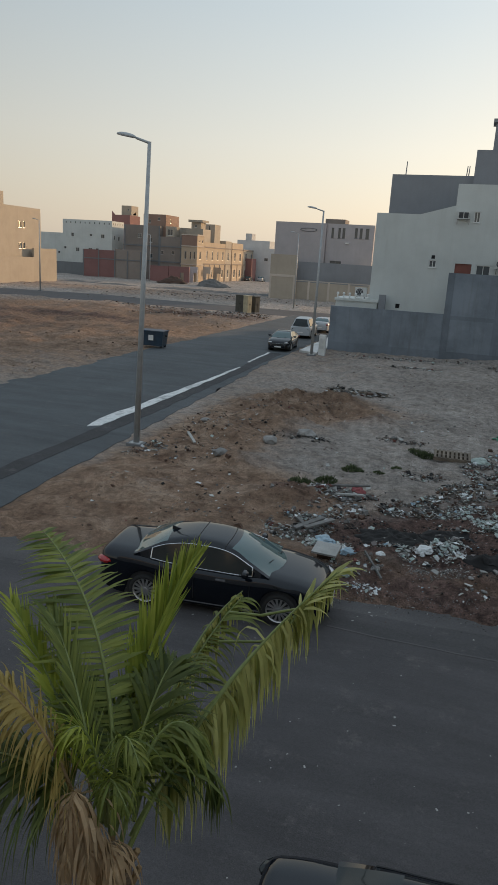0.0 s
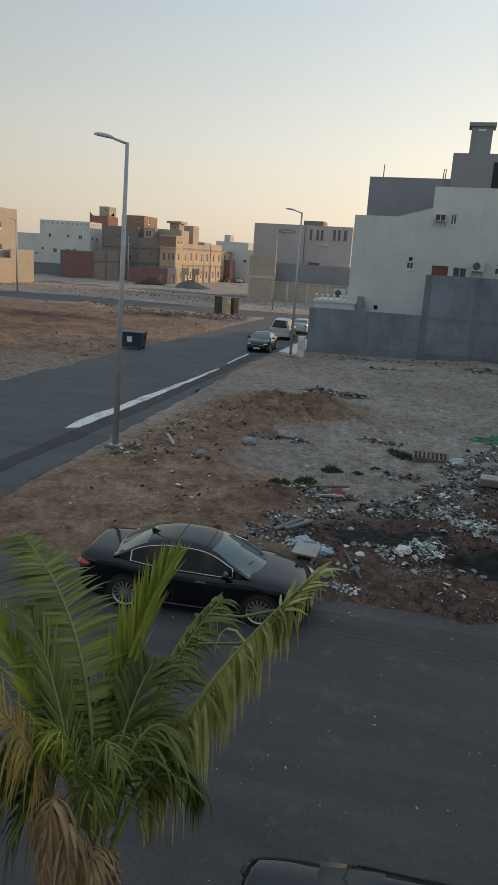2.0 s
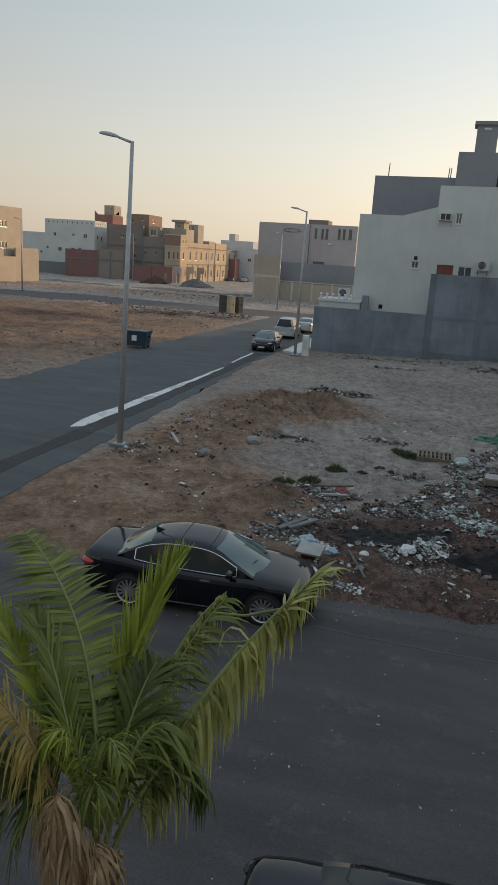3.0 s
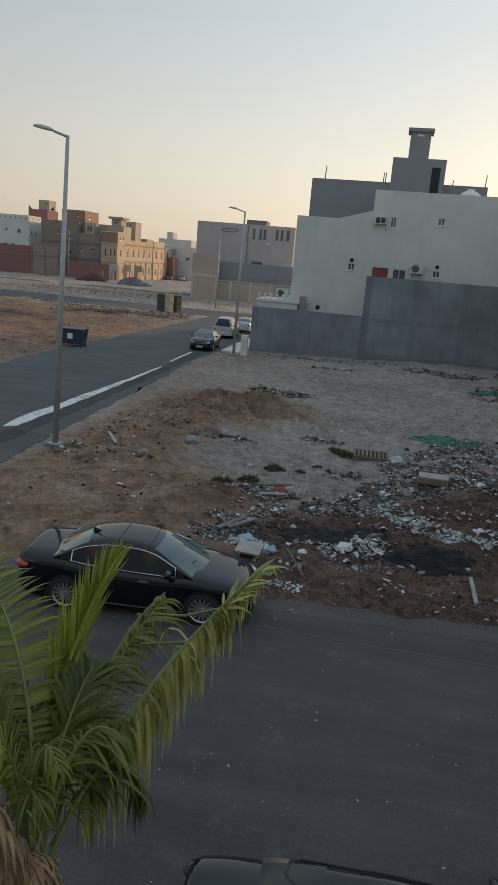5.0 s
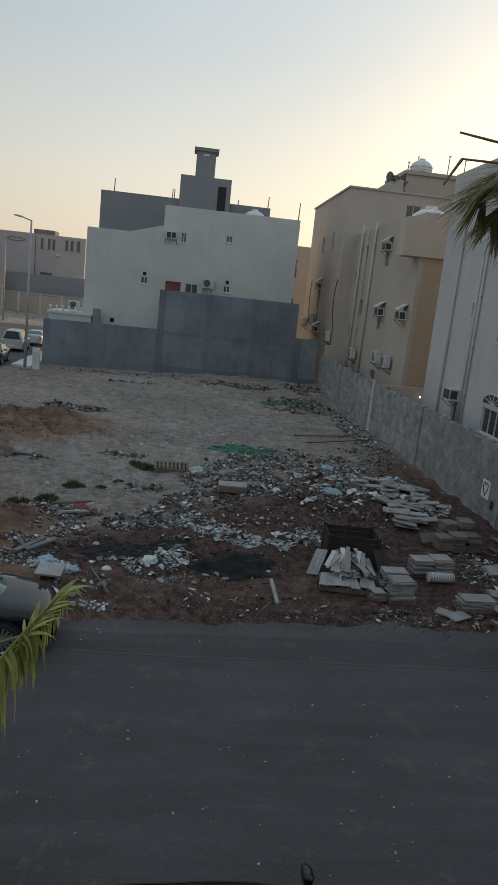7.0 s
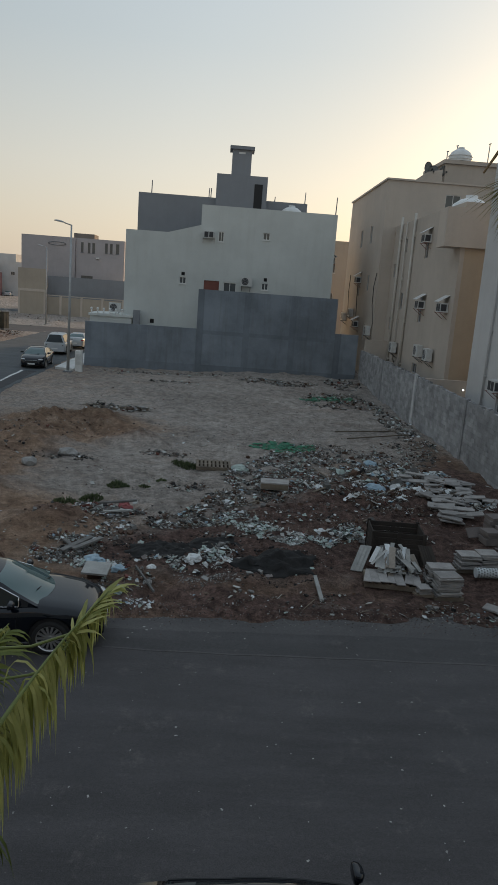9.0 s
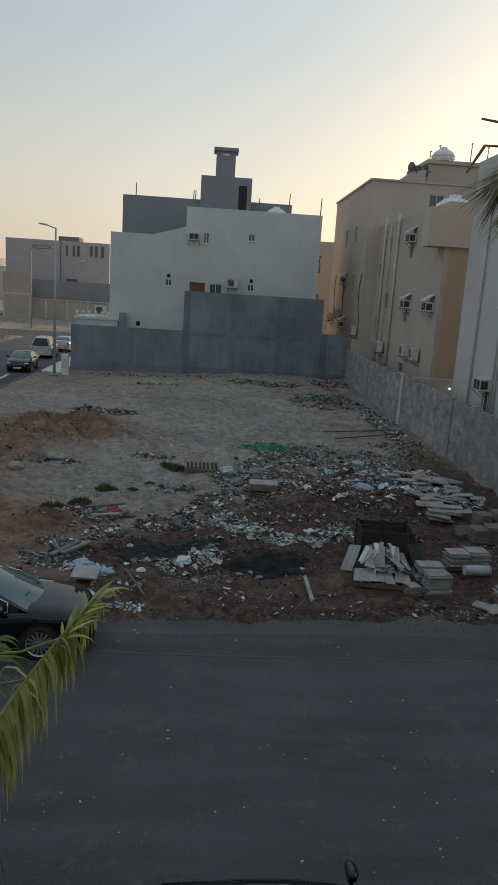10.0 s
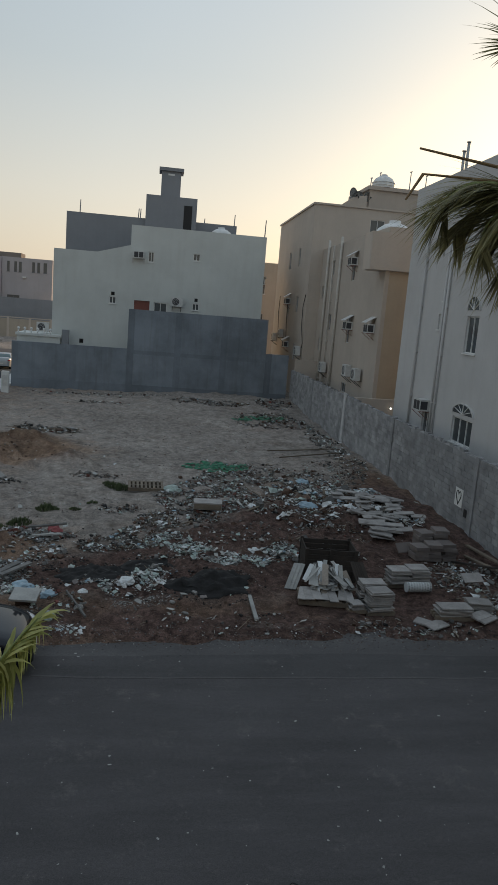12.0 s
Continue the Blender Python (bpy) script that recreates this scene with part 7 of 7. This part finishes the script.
def loose_chunks():
    """The larger pieces that can be told apart, each an object of its own on a few shared meshes."""
    rng = random.Random(33)
    shared = []
    for k in range(8):
        kind = ("shard", "chunk", "shard", "crumple")[k % 4]
        v, f = lumps(kind, rng)
        me = bpy.data.meshes.new("rubble_piece")
        me.from_pydata([tuple(p) for p in v], [], f)
        me.materials.append(M[("rub_white", "rub_grey", "tile_grey", "bag_white", "rub_white", "rub_brown", "rub_white", "bag_green")[k]])
        shared.append((me, ("pale broken plaster shard on the soil", "grey broken concrete chunk on the soil", "grey broken slab piece on the soil", "crumpled white plastic scrap on the soil",
                            "pale broken plaster shard on the soil", "brown clod of hardened earth", "pale broken plaster shard on the soil", "crumpled pale green plastic scrap")[k]))
    for cx, cy, sx, sy, n in ((-3.2, 18.5, 1.0, 0.8, 22), (-0.4, 16.9, 1.2, 0.5, 22), (1.2, 20.0, 1.6, 1.0, 34), (4.0, 23.5, 2.4, 2.4, 40), (8.0, 27.0, 1.3, 2.6, 30), (3.0, 29.5, 1.5, 1.4, 20), (9.0, 18.0, 0.8, 1.2, 14), (-7, 24, 2.5, 5, 16)):
        for _ in range(n):
            x, y = rng.gauss(cx, sx), rng.gauss(cy, sy)
            if not (-11 < x < 10.7 and 14.5 < y < 56):
                continue
            me, label = rng.choice(shared)
            s = rng.uniform(0.1, 0.21)
            ob = new("rubble_piece", me)
            ob.matrix_basis = on_ground(x, y, 0.03, rng.uniform(0, 360), rng.uniform(-20, 20), rng.uniform(-20, 20)) @ Matrix.Diagonal((s, s, s, 1))
            tagged(ob, label, "rubble", "larger rubble pieces")


def mound(name, x, y, rx, ry, h, mat, label, seed, turn=0):
    n, m = 64, 20
    bm = bmesh.new()
    rows = []
    for j in range(m + 1):
        u = j / m
        row = []
        for i in range(n):
            a = 2 * math.pi * i / n
            p = Vector((math.cos(a) * u, math.sin(a) * u, seed))
            wob = 1 + 0.3 * noise.noise(p * 1.6) + 0.16 * noise.noise(p * 5)
            px, py = rx * u * math.cos(a) * wob, ry * u * math.sin(a) * wob
            wx, wy = x + px * math.cos(turn) - py * math.sin(turn), y + px * math.sin(turn) + py * math.cos(turn)
            z = ground_at(wx, wy) + h * (1 - u * u) ** 1.3 * (1 + 0.3 * noise.noise(p * 4)) + 0.012 - 0.05 * (u > 0.97)
            row.append(bm.verts.new((wx, wy, z + (1 - u) ** 0.3 * (0.03 * noise.noise(Vector((wx, wy, 0)) * 6) + 0.03 * noise.noise(Vector((wx, wy, 3)) * 15)))))
        rows.append(row)
    for a, b in zip(rows, rows[1:]):
        for i in range(n):
            f = bm.faces.new((a[i], b[i], b[(i + 1) % n], a[(i + 1) % n]))
            f.smooth = True
    return tagged(link(name, bm, mat), label, "heap")


mound("asphalt_mound", 1.55, 16.75, 1.15, 0.6, 0.16, M["rub_dark"], "low black heap of asphalt scrapings", 1, 0.1)
mound("asphalt_mound", -1.3, 17.6, 1.0, 0.7, 0.14, M["rub_dark"], "low black heap of asphalt scrapings", 2)
mound("asphalt_mound", 0.0, 18.3, 0.8, 0.45, 0.1, M["rub_dark"], "low black heap of asphalt scrapings", 3)
mound("soil_mound", -66, 151, 4, 2, 1.5, M["rub_brown"], "reddish soil heap by a far fence", 4)
mound("soil_mound", -56, 150, 4, 2, 1.6, M["rub_grey"], "grey building sand heap by the far houses", 7)


def bag(name, x, y, s, mat, label, seed):
    bm = bmesh.new()
    bmesh.ops.create_icosphere(bm, subdivisions=3, radius=1)
    for v in bm.verts:
        d = 1 + 0.35 * noise.noise(v.co * 1.7 + Vector((seed, 0, 0))) + 0.22 * noise.noise(v.co * 4 + Vector((0, seed, 0)))
        v.co = Vector((v.co.x * d * s, v.co.y * d * s * 0.8, max(-0.2, v.co.z * d * 0.55) * s + 0.2 * s))
    ob = link(name, bm, mat, at=pose(x, y, ground_at(x, y), 0, 0, seed * 70))
    return tagged(ob, label, "bag", "bags of rubbish")


bag("plastic_bag", -0.4, 16.8, 0.22, M["bag_white"], "stuffed white plastic bag among the rubble", 1)
bag("plastic_bag", -2.85, 16.5, 0.3, M["bag_blue"], "crumpled light blue plastic sheet by the car", 2)
bag("plastic_bag", -2.15, 15.9, 0.2, M["bag_blue"], "crumpled light blue plastic bag", 3)
bag("plastic_bag", -2.0, 14.95, 0.17, M["bag_green"], "torn translucent pale plastic bag at the road edge", 4)
bag("plastic_bag", 5.7, 24.2, 0.38, M["bag_blue"], "crumpled light blue plastic bag", 5)
bag("plastic_bag", 3.2, 19.7, 0.15, M["bag_white"], "crumpled white plastic bag", 6)
bag("plastic_bag", 6.4, 28.4, 0.3, M["bag_blue"], "crumpled light blue plastic bag", 7)
bag("plastic_bag", 0.9, 26.8, 0.35, M["bag_green"], "pale green plastic sheet beside the pallet", 8)
M["cloth_red"] = surface("cloth_red", (0.34, 0.1, 0.1), 0.9, 0.25, 3, 20, 0.3)
bag("cloth_heap", -2.75, 21.1, 0.26, M["cloth_red"], "crumpled faded red cloth beside the white pipes", 12)
bag("plastic_bag", -1.4, 16.1, 0.14, M["bag_white"], "small white plastic bag", 9)


def net(x, y, rx, ry, seed):
    rng = random.Random(seed)
    h = Heap()
    for _ in range(420):
        a, r = rng.uniform(0, 6.28), rng.random() ** 0.7
        h.drop(rng.choice(("crumple", "splinter")), x + rx * r * math.cos(a), y + ry * r * math.sin(a), rng.uniform(0.08, 0.26), rng, 20)
    return h.done("green_netting", M["net_green"], "tangled dark green shade netting on the soil", "netting")


net(3.0, 31.2, 1.5, 1.2, 1)
net(7.0, 46.2, 1.8, 1.3, 2)


def plank(parent, a, b, w, t, mat, name="plank"):
    a, b = Vector(a), Vector(b)
    q = (b - a).to_track_quat("X", "Z")
    bm = bmesh.new()
    add_box(bm, 0, (b - a).length, -w / 2, w / 2, -t / 2, t / 2)
    bmesh.ops.transform(bm, matrix=Matrix.Translation(a) @ q.to_matrix().to_4x4(), verts=bm.verts)
    return part(name, bm, mat, parent)


def pallet(at, mat, label, w=1.2, d=1.0, h=0.14):
    p = thing("pallet", at, label, "pallet", "wooden pallets")
    for y in (-d / 2 + 0.05, 0, d / 2 - 0.05):
        box_part("bearer", -w / 2, w / 2, y - 0.05, y + 0.05, 0.0, h - 0.025, mat, p)
    n = 9
    for i in range(n):
        x = -w / 2 + 0.05 + (w - 0.1) * i / (n - 1)
        box_part("slat", x - 0.045, x + 0.045, -d / 2, d / 2, h - 0.023, h, mat, p)
    return p


def on_ground(x, y, dz=0.0, rz=0, rx=0, ry=0):
    return pose(x, y, ground_at(x, y) + dz, rx, ry, rz)


# the slatted pallet lying among the weeds
pallet(on_ground(-0.1, 26.9, 0.04, 2, 5), M["old_wood"], "weathered slatted wooden pallet lying on the soil", 1.35, 0.9)


def tile_stack(x, y, w, d, n, rz, mat, label, seed, base=True, t=0.033):
    rng = random.Random(seed)
    s = thing("tile_stack", on_ground(x, y, 0.0, rz), label, "stack of tiles", "stacks of slabs")
    z = 0.02
    if base:
        for yy in (-d / 2 + 0.06, 0, d / 2 - 0.06):
            box_part("bearer", -w / 2 - 0.08, w / 2 + 0.08, yy - 0.05, yy + 0.05, 0, 0.1, M["old_wood"], s)
        z = 0.102
    for i in range(n):
        bm = bmesh.new()
        add_box(bm, -w / 2, w / 2, -d / 2, d / 2, 0, t - 0.008)
        soften(bm, 0.006)
        part("tile", bm, mat, s, at=pose(rng.uniform(-0.045, 0.045), rng.uniform(-0.05, 0.05), z, rng.uniform(-0.8, 0.8), 0, rng.uniform(-8, 8)))
        z += t
    return s


tile_stack(5.8, 15.9, 0.58, 0.42, 16, 8, M["tile"], "stack of pale rectangular slabs on a pallet", 1)
tile_stack(5.72, 16.4, 0.62, 0.42, 16, 4, M["tile"], "stack of pale rectangular slabs on a pallet", 2)
tile_stack(5.2, 15.85, 0.3, 0.32, 5, 6, M["tile"], "low stack of pale slabs beside a pallet", 9)
tile_stack(6.85, 17.6, 0.55, 0.45, 12, 3, M["tile"], "stack of pale slabs with darker lower rows", 3)
tile_stack(7.45, 17.68, 0.55, 0.45, 13, 2, M["tile"], "stack of pale slabs with darker lower rows", 4)
tile_stack(7.55, 15.5, 0.8, 0.45, 7, -4, M["tile"], "low stack of pale slabs at the road edge", 5)
tile_stack(8.4, 15.85, 0.6, 0.42, 8, -6, M["tile"], "low stack of pale slabs at the road edge", 6)
for k, (x, y, n, turn) in enumerate(((8.25, 19.7, 4, 4), (8.72, 19.75, 5, -3), (9.2, 19.85, 5, 2), (8.6, 20.35, 6, 6), (9.15, 20.45, 6, -4))):
    tile_stack(x, y, 0.45, 0.5, n, turn, M["tile_grey"], "stack of grey-brown concrete kerb blocks", 30 + k, False, 0.105)


def loose_panels():
    rng = random.Random(21)
    for i in range(70):
        u = rng.random()
        x = 7.5 + rng.uniform(-0.35, 0.7) + (rng.choice((0, 1.5)) if u > 0.45 else 0.2)
        y = 20.9 + u * 5.4
        w = rng.uniform(0.45, 0.9)
        bm = bmesh.new()
        add_box(bm, -w / 2, w / 2, -0.14, 0.14, 0, 0.035)
        soften(bm, 0.004)
        ob = link("panel", bm, M["tile"], at=on_ground(x, y, 0.06 + rng.uniform(0, 0.16), rng.gauss(-12, 12), rng.uniform(-8, 8), rng.uniform(-8, 8)))
        tagged(ob, "pale broken wall panel lying on the rubble", "panel", "scattered panels")
    for x, y, rz, tilt in ((7.9, 20.0, 20, 50), (6.8, 15.2, -40, 4), (7.0, 15.1, 30, 6), (8.2, 15.35, 30, 5), (8.3, 15.25, 35, 8), (9.0, 17.6, 10, 30)):
        bm = bmesh.new()
        add_box(bm, -0.3, 0.3, -0.16, 0.16, 0, 0.035)
        ob = link("slab", bm, M["tile"] if tilt < 40 else M["tile_grey"], at=on_ground(x, y, 0.05 + 0.2 * (tilt > 20), rz, tilt, 0))
        tagged(ob, "broken pale slab lying on the soil", "slab", "broken slabs")


loose_panels()


def crate():
    c = thing("crate", on_ground(5.0, 18.15, 0, -4), "large dark weathered open wooden crate", "crate")
    W, D, H = 1.4, 1.0, 0.85
    for y in (-D / 2, D / 2 - 0.04):
        for i in range(6):
            box_part("board", -W / 2, W / 2, y, y + 0.03, 0.04 + i * 0.14, 0.165 + i * 0.14, M["dark_wood"], c)
        for x in (-W / 2 - 0.02, -0.05, W / 2 - 0.08):
            box_part("post", x, x + 0.1, y - 0.045 if y < 0 else y + 0.034, y - 0.003 if y < 0 else y + 0.075, 0, H + 0.05, M["dark_wood"], c)
    for x in (-W / 2, W / 2 - 0.03):
        for i in range(6):
            box_part("board", x, x + 0.03, -D / 2 + 0.035, D / 2 - 0.045, 0.04 + i * 0.14, 0.165 + i * 0.14, M["dark_wood"], c)
    box_part("bottom", -W / 2 + 0.035, W / 2 - 0.035, -D / 2 + 0.035, D / 2 - 0.045, 0.02, 0.05, M["dark_wood"], c)


crate()


def plank_pile():
    rng = random.Random(5)
    pallet(on_ground(4.55, 16.35, 0.0, -8), M["old_wood"], "old wooden pallet under loose pale boards", 1.4, 0.8)
    g = thing("board_pile", on_ground(4.55, 16.4, 0.14, -8), "heap of pale boards and laths leaning on the crate", "boards")
    for i in range(60):
        x = rng.uniform(-0.4, 0.5)
        plank(g, (x + rng.uniform(-0.25, 0.25), rng.uniform(-0.1, 0.3), 0.05 + rng.uniform(0, 0.25)), (x * 0.7 + rng.uniform(-0.2, 0.22), rng.uniform(0.4, 0.95), rng.uniform(0.2, 0.6)), rng.uniform(0.05, 0.17), 0.012, (M["rub_white"], M["bag_white"], M["rub_white"], M["pale_wood"], M["rub_grey"])[i % 5])
    for i in range(7):
        x = -0.62 + i * 0.2
        plank(g, (x, -0.5 + rng.uniform(-0.1, 0.1), 0.03 + 0.012 * (i % 3)), (x + rng.uniform(-0.1, 0.1), 0.2, 0.06 + 0.012 * (i % 3)), 0.22, 0.02, M["tile"])
    for i in range(5):
        plank(g, (0.95 + i * 0.07, -0.1, 0.0), (0.7 + i * 0.06, 0.7, 0.65), 0.1, 0.03, M["dark_wood"])
    for i in range(3):
        plank(g, (-0.95 + i * 0.09, 0.4, -0.1), (-0.7 + i * 0.09, 1.1, 0.35), 0.12, 0.03, M["rub_white"])


plank_pile()


def roll():
    r = thing("mesh_roll", on_ground(7.2, 16.95, 0.02, 3) @ Matrix.Scale(0.75, 4), "white perforated plastic roll lying by the slabs", "roll")
    bm = bmesh.new()
    add_tube(bm, (-0.45, 0, 0.18), (0.45, 0, 0.18), 0.18, 0.18, 20)
    part("roll_body", bm, M["bag_white"], r)
    bm = bmesh.new()
    for j in range(9):
        for i in range(12):
            a = 2 * math.pi * (i + 0.5 * (j % 2)) / 12
            c = Vector((-0.4 + j * 0.1, 0.178 * math.cos(a), 0.18 + 0.178 * math.sin(a)))
            d = Vector((0, math.cos(a), math.sin(a)))
            add_tube(bm, c, c + d * 0.006, 0.03, 0.03, 6)
    tagged(part("perforation", bm, M["dark"], r), kind="stuff")


roll()


def boards_and_sticks():
    for a, b, w, m, label in (((2.62, 16.35, 0.06), (2.62, 15.0, 0.04), 0.09, "rub_white", "pale wooden post lying on the soil"), ((-1.75, 15.9, 0.1), (-1.2, 14.7, 0.02), 0.04, "rub_grey", "thin grey stick lying at the road edge"),
                              ((2.0, 53.6, 0.05), (4.4, 53.2, 0.05), 0.25, "rub_white", "long white board lying near the far wall"), ((9.8, 20.5, 0.1), (10.6, 17.0, 0.3), 0.12, "old_wood", "weathered plank beside the block wall"),
                              ((10.3, 20.8, 0.2), (10.7, 16.4, 0.4), 0.12, "old_wood", "weathered plank beside the block wall"), ((9.3, 19.6, 0.1), (9.9, 18.0, 0.5), 0.1, "dark_wood", "dark plank leaning on rubble"),
                              ((-3.8, 17.2, 0.12), (-3.2, 18.1, 0.2), 0.16, "rub_grey", "pale broken plank on the rubble"), ((-3.5, 17.2, 0.12), (-2.9, 17.9, 0.2), 0.15, "rub_grey", "pale broken plank on the rubble"), ((-3.3, 17.1, 0.1), (-3.9, 17.9, 0.16), 0.1, "rub_grey", "grey broken plank on the rubble"),
                              ((-3.7, 20.9, 0.14), (-2.4, 21.3, 0.2), 0.1, "rub_grey", "pale pipe-like batten on the rubbish pile"), ((-3.7, 20.3, 0.1), (-2.5, 20.55, 0.14), 0.1, "rub_white", "pale pipe-like batten on the rubbish pile"), ((6.3, 33.5, 0.1), (9.8, 35.5, 0.1), 0.08, "old_wood", "long thin batten on the soil"),
                              ((6.0, 35.5, 0.1), (10.2, 37.0, 0.1), 0.08, "old_wood", "long thin batten on the soil"), ((-9.9, 24.6, 0.25), (-9.3, 23.8, 0.1), 0.1, "rub_white", "short pale batten stuck in the soil"), ((-4.2, 38.9, 0.1), (-7.0, 38.0, 0.1), 0.1, "old_wood", "weathered batten on the soil")):
        ob = plank(None, a, b, w, 0.05, M[m], "batten")
        dz = ground_at((a[0] + b[0]) / 2, (a[1] + b[1]) / 2)
        ob.location.z += dz
        tagged(ob, label, "plank", "loose planks")
    f = thing("foam_block", on_ground(2.05, 23.4, 0.1, -4), "pale rectangular insulation block on the rubble", "block")
    box_part("block", -0.48, 0.48, -0.3, 0.3, 0, 0.24, M["tile"], f, bevel=0.01)
    box_part("face_board", -0.46, 0.46, -0.312, -0.302, 0.02, 0.2, M["old_wood"], f, "tan stained side")
    s = thing("white_slab", on_ground(-2.6, 15.45, 0.2, -6, 12), "white square panel behind the parked car", "panel")
    box_part("slab", -0.3, 0.3, -0.24, 0.24, 0, 0.05, M["rub_white"], s, bevel=0.005)
    box_part("prop", -0.2, 0.2, -0.1, 0.2, -0.25, -0.003, M["rub_brown"], s)
    for x, y, sz, seed in ((-8.0, 23.0, 0.32, 1), (-6.95, 25.7, 0.4, 2), (-5.9, 27.5, 0.45, 3), (-10.1, 27.0, 0.22, 4), (-1.4, 15.2, 0.15, 5), (0.7, 15.7, 0.08, 6), (1.0, 15.3, 0.08, 7), (5.2, 23.0, 0.2, 8)):
        rng = random.Random(seed)
        bm = bmesh.new()
        bmesh.ops.create_icosphere(bm, subdivisions=2, radius=1)
        for v in bm.verts:
            k = 1 + 0.4 * noise.noise(v.co * 1.3 + Vector((seed * 3, 0, 0)))
            v.co = Vector((v.co.x * k * sz, v.co.y * k * sz * 0.7, v.co.z * k * sz * 0.45 + sz * 0.2))
        tagged(link("stone", bm, M["rub_grey"], at=on_ground(x, y, 0, seed * 50)), "rough grey-brown stone lying on the soil", "stone", "loose stones")


boards_and_sticks()
loose_chunks()

# ---- weeds ----
M["weed"] = leaf_mat("weed", (0.065, 0.09, 0.045), (0.15, 0.175, 0.085), 0.8)


def weed(x, y, rx, ry, h, seed, n=420):
    rng = random.Random(seed)
    bm = bmesh.new()
    for _ in range(n):
        a, r = rng.uniform(0, 6.28), math.sqrt(rng.random())
        px, py = x + rx * r * math.cos(a), y + ry * r * math.sin(a)
        z = ground_at(px, py)
        hh = 1.1 * h * (1.1 - r * 0.7) * rng.uniform(0.5, 1.1)
        lean = Vector((rng.gauss(0, 0.35), rng.gauss(0, 0.35), 1)).normalized()
        s = Vector((rng.uniform(-1, 1), rng.uniform(-1, 1), 0)).normalized() * rng.uniform(0.012, 0.03)
        b = Vector((px, py, z))
        v = [bm.verts.new(b - s * 0.6), bm.verts.new(b + s * 0.6), bm.verts.new(b + lean * hh * 0.6 + s), bm.verts.new(b + lean * hh), bm.verts.new(b + lean * hh * 0.6 - s)]
        bm.faces.new(v)
    return tagged(link("weed_clump", bm, M["weed"]), "low green weed clump on dry soil", "weed", "weeds on the lot")


weed(-4.55, 21.2, 0.45, 0.3, 0.22, 1, 300)
weed(-3.95, 22.1, 0.4, 0.25, 0.2, 2, 260)
weed(-3.3, 23.5, 0.38, 0.28, 0.24, 3, 260)
weed(-1.15, 26.8, 0.6, 0.3, 0.28, 4, 320)
weed(-2.4, 23.4, 0.2, 0.15, 0.12, 5, 80)
weed(-1.9, 24.4, 0.2, 0.15, 0.12, 6, 80)

# ---- the camera's own house, closing the place behind ----
hb = tagged(box_part("wall_house_behind", -14, 14, -1.6, -1.3, -0.3, 11, M["white_plaster_b"]), "plain plastered house wall behind the window", "wall", kind="structure")
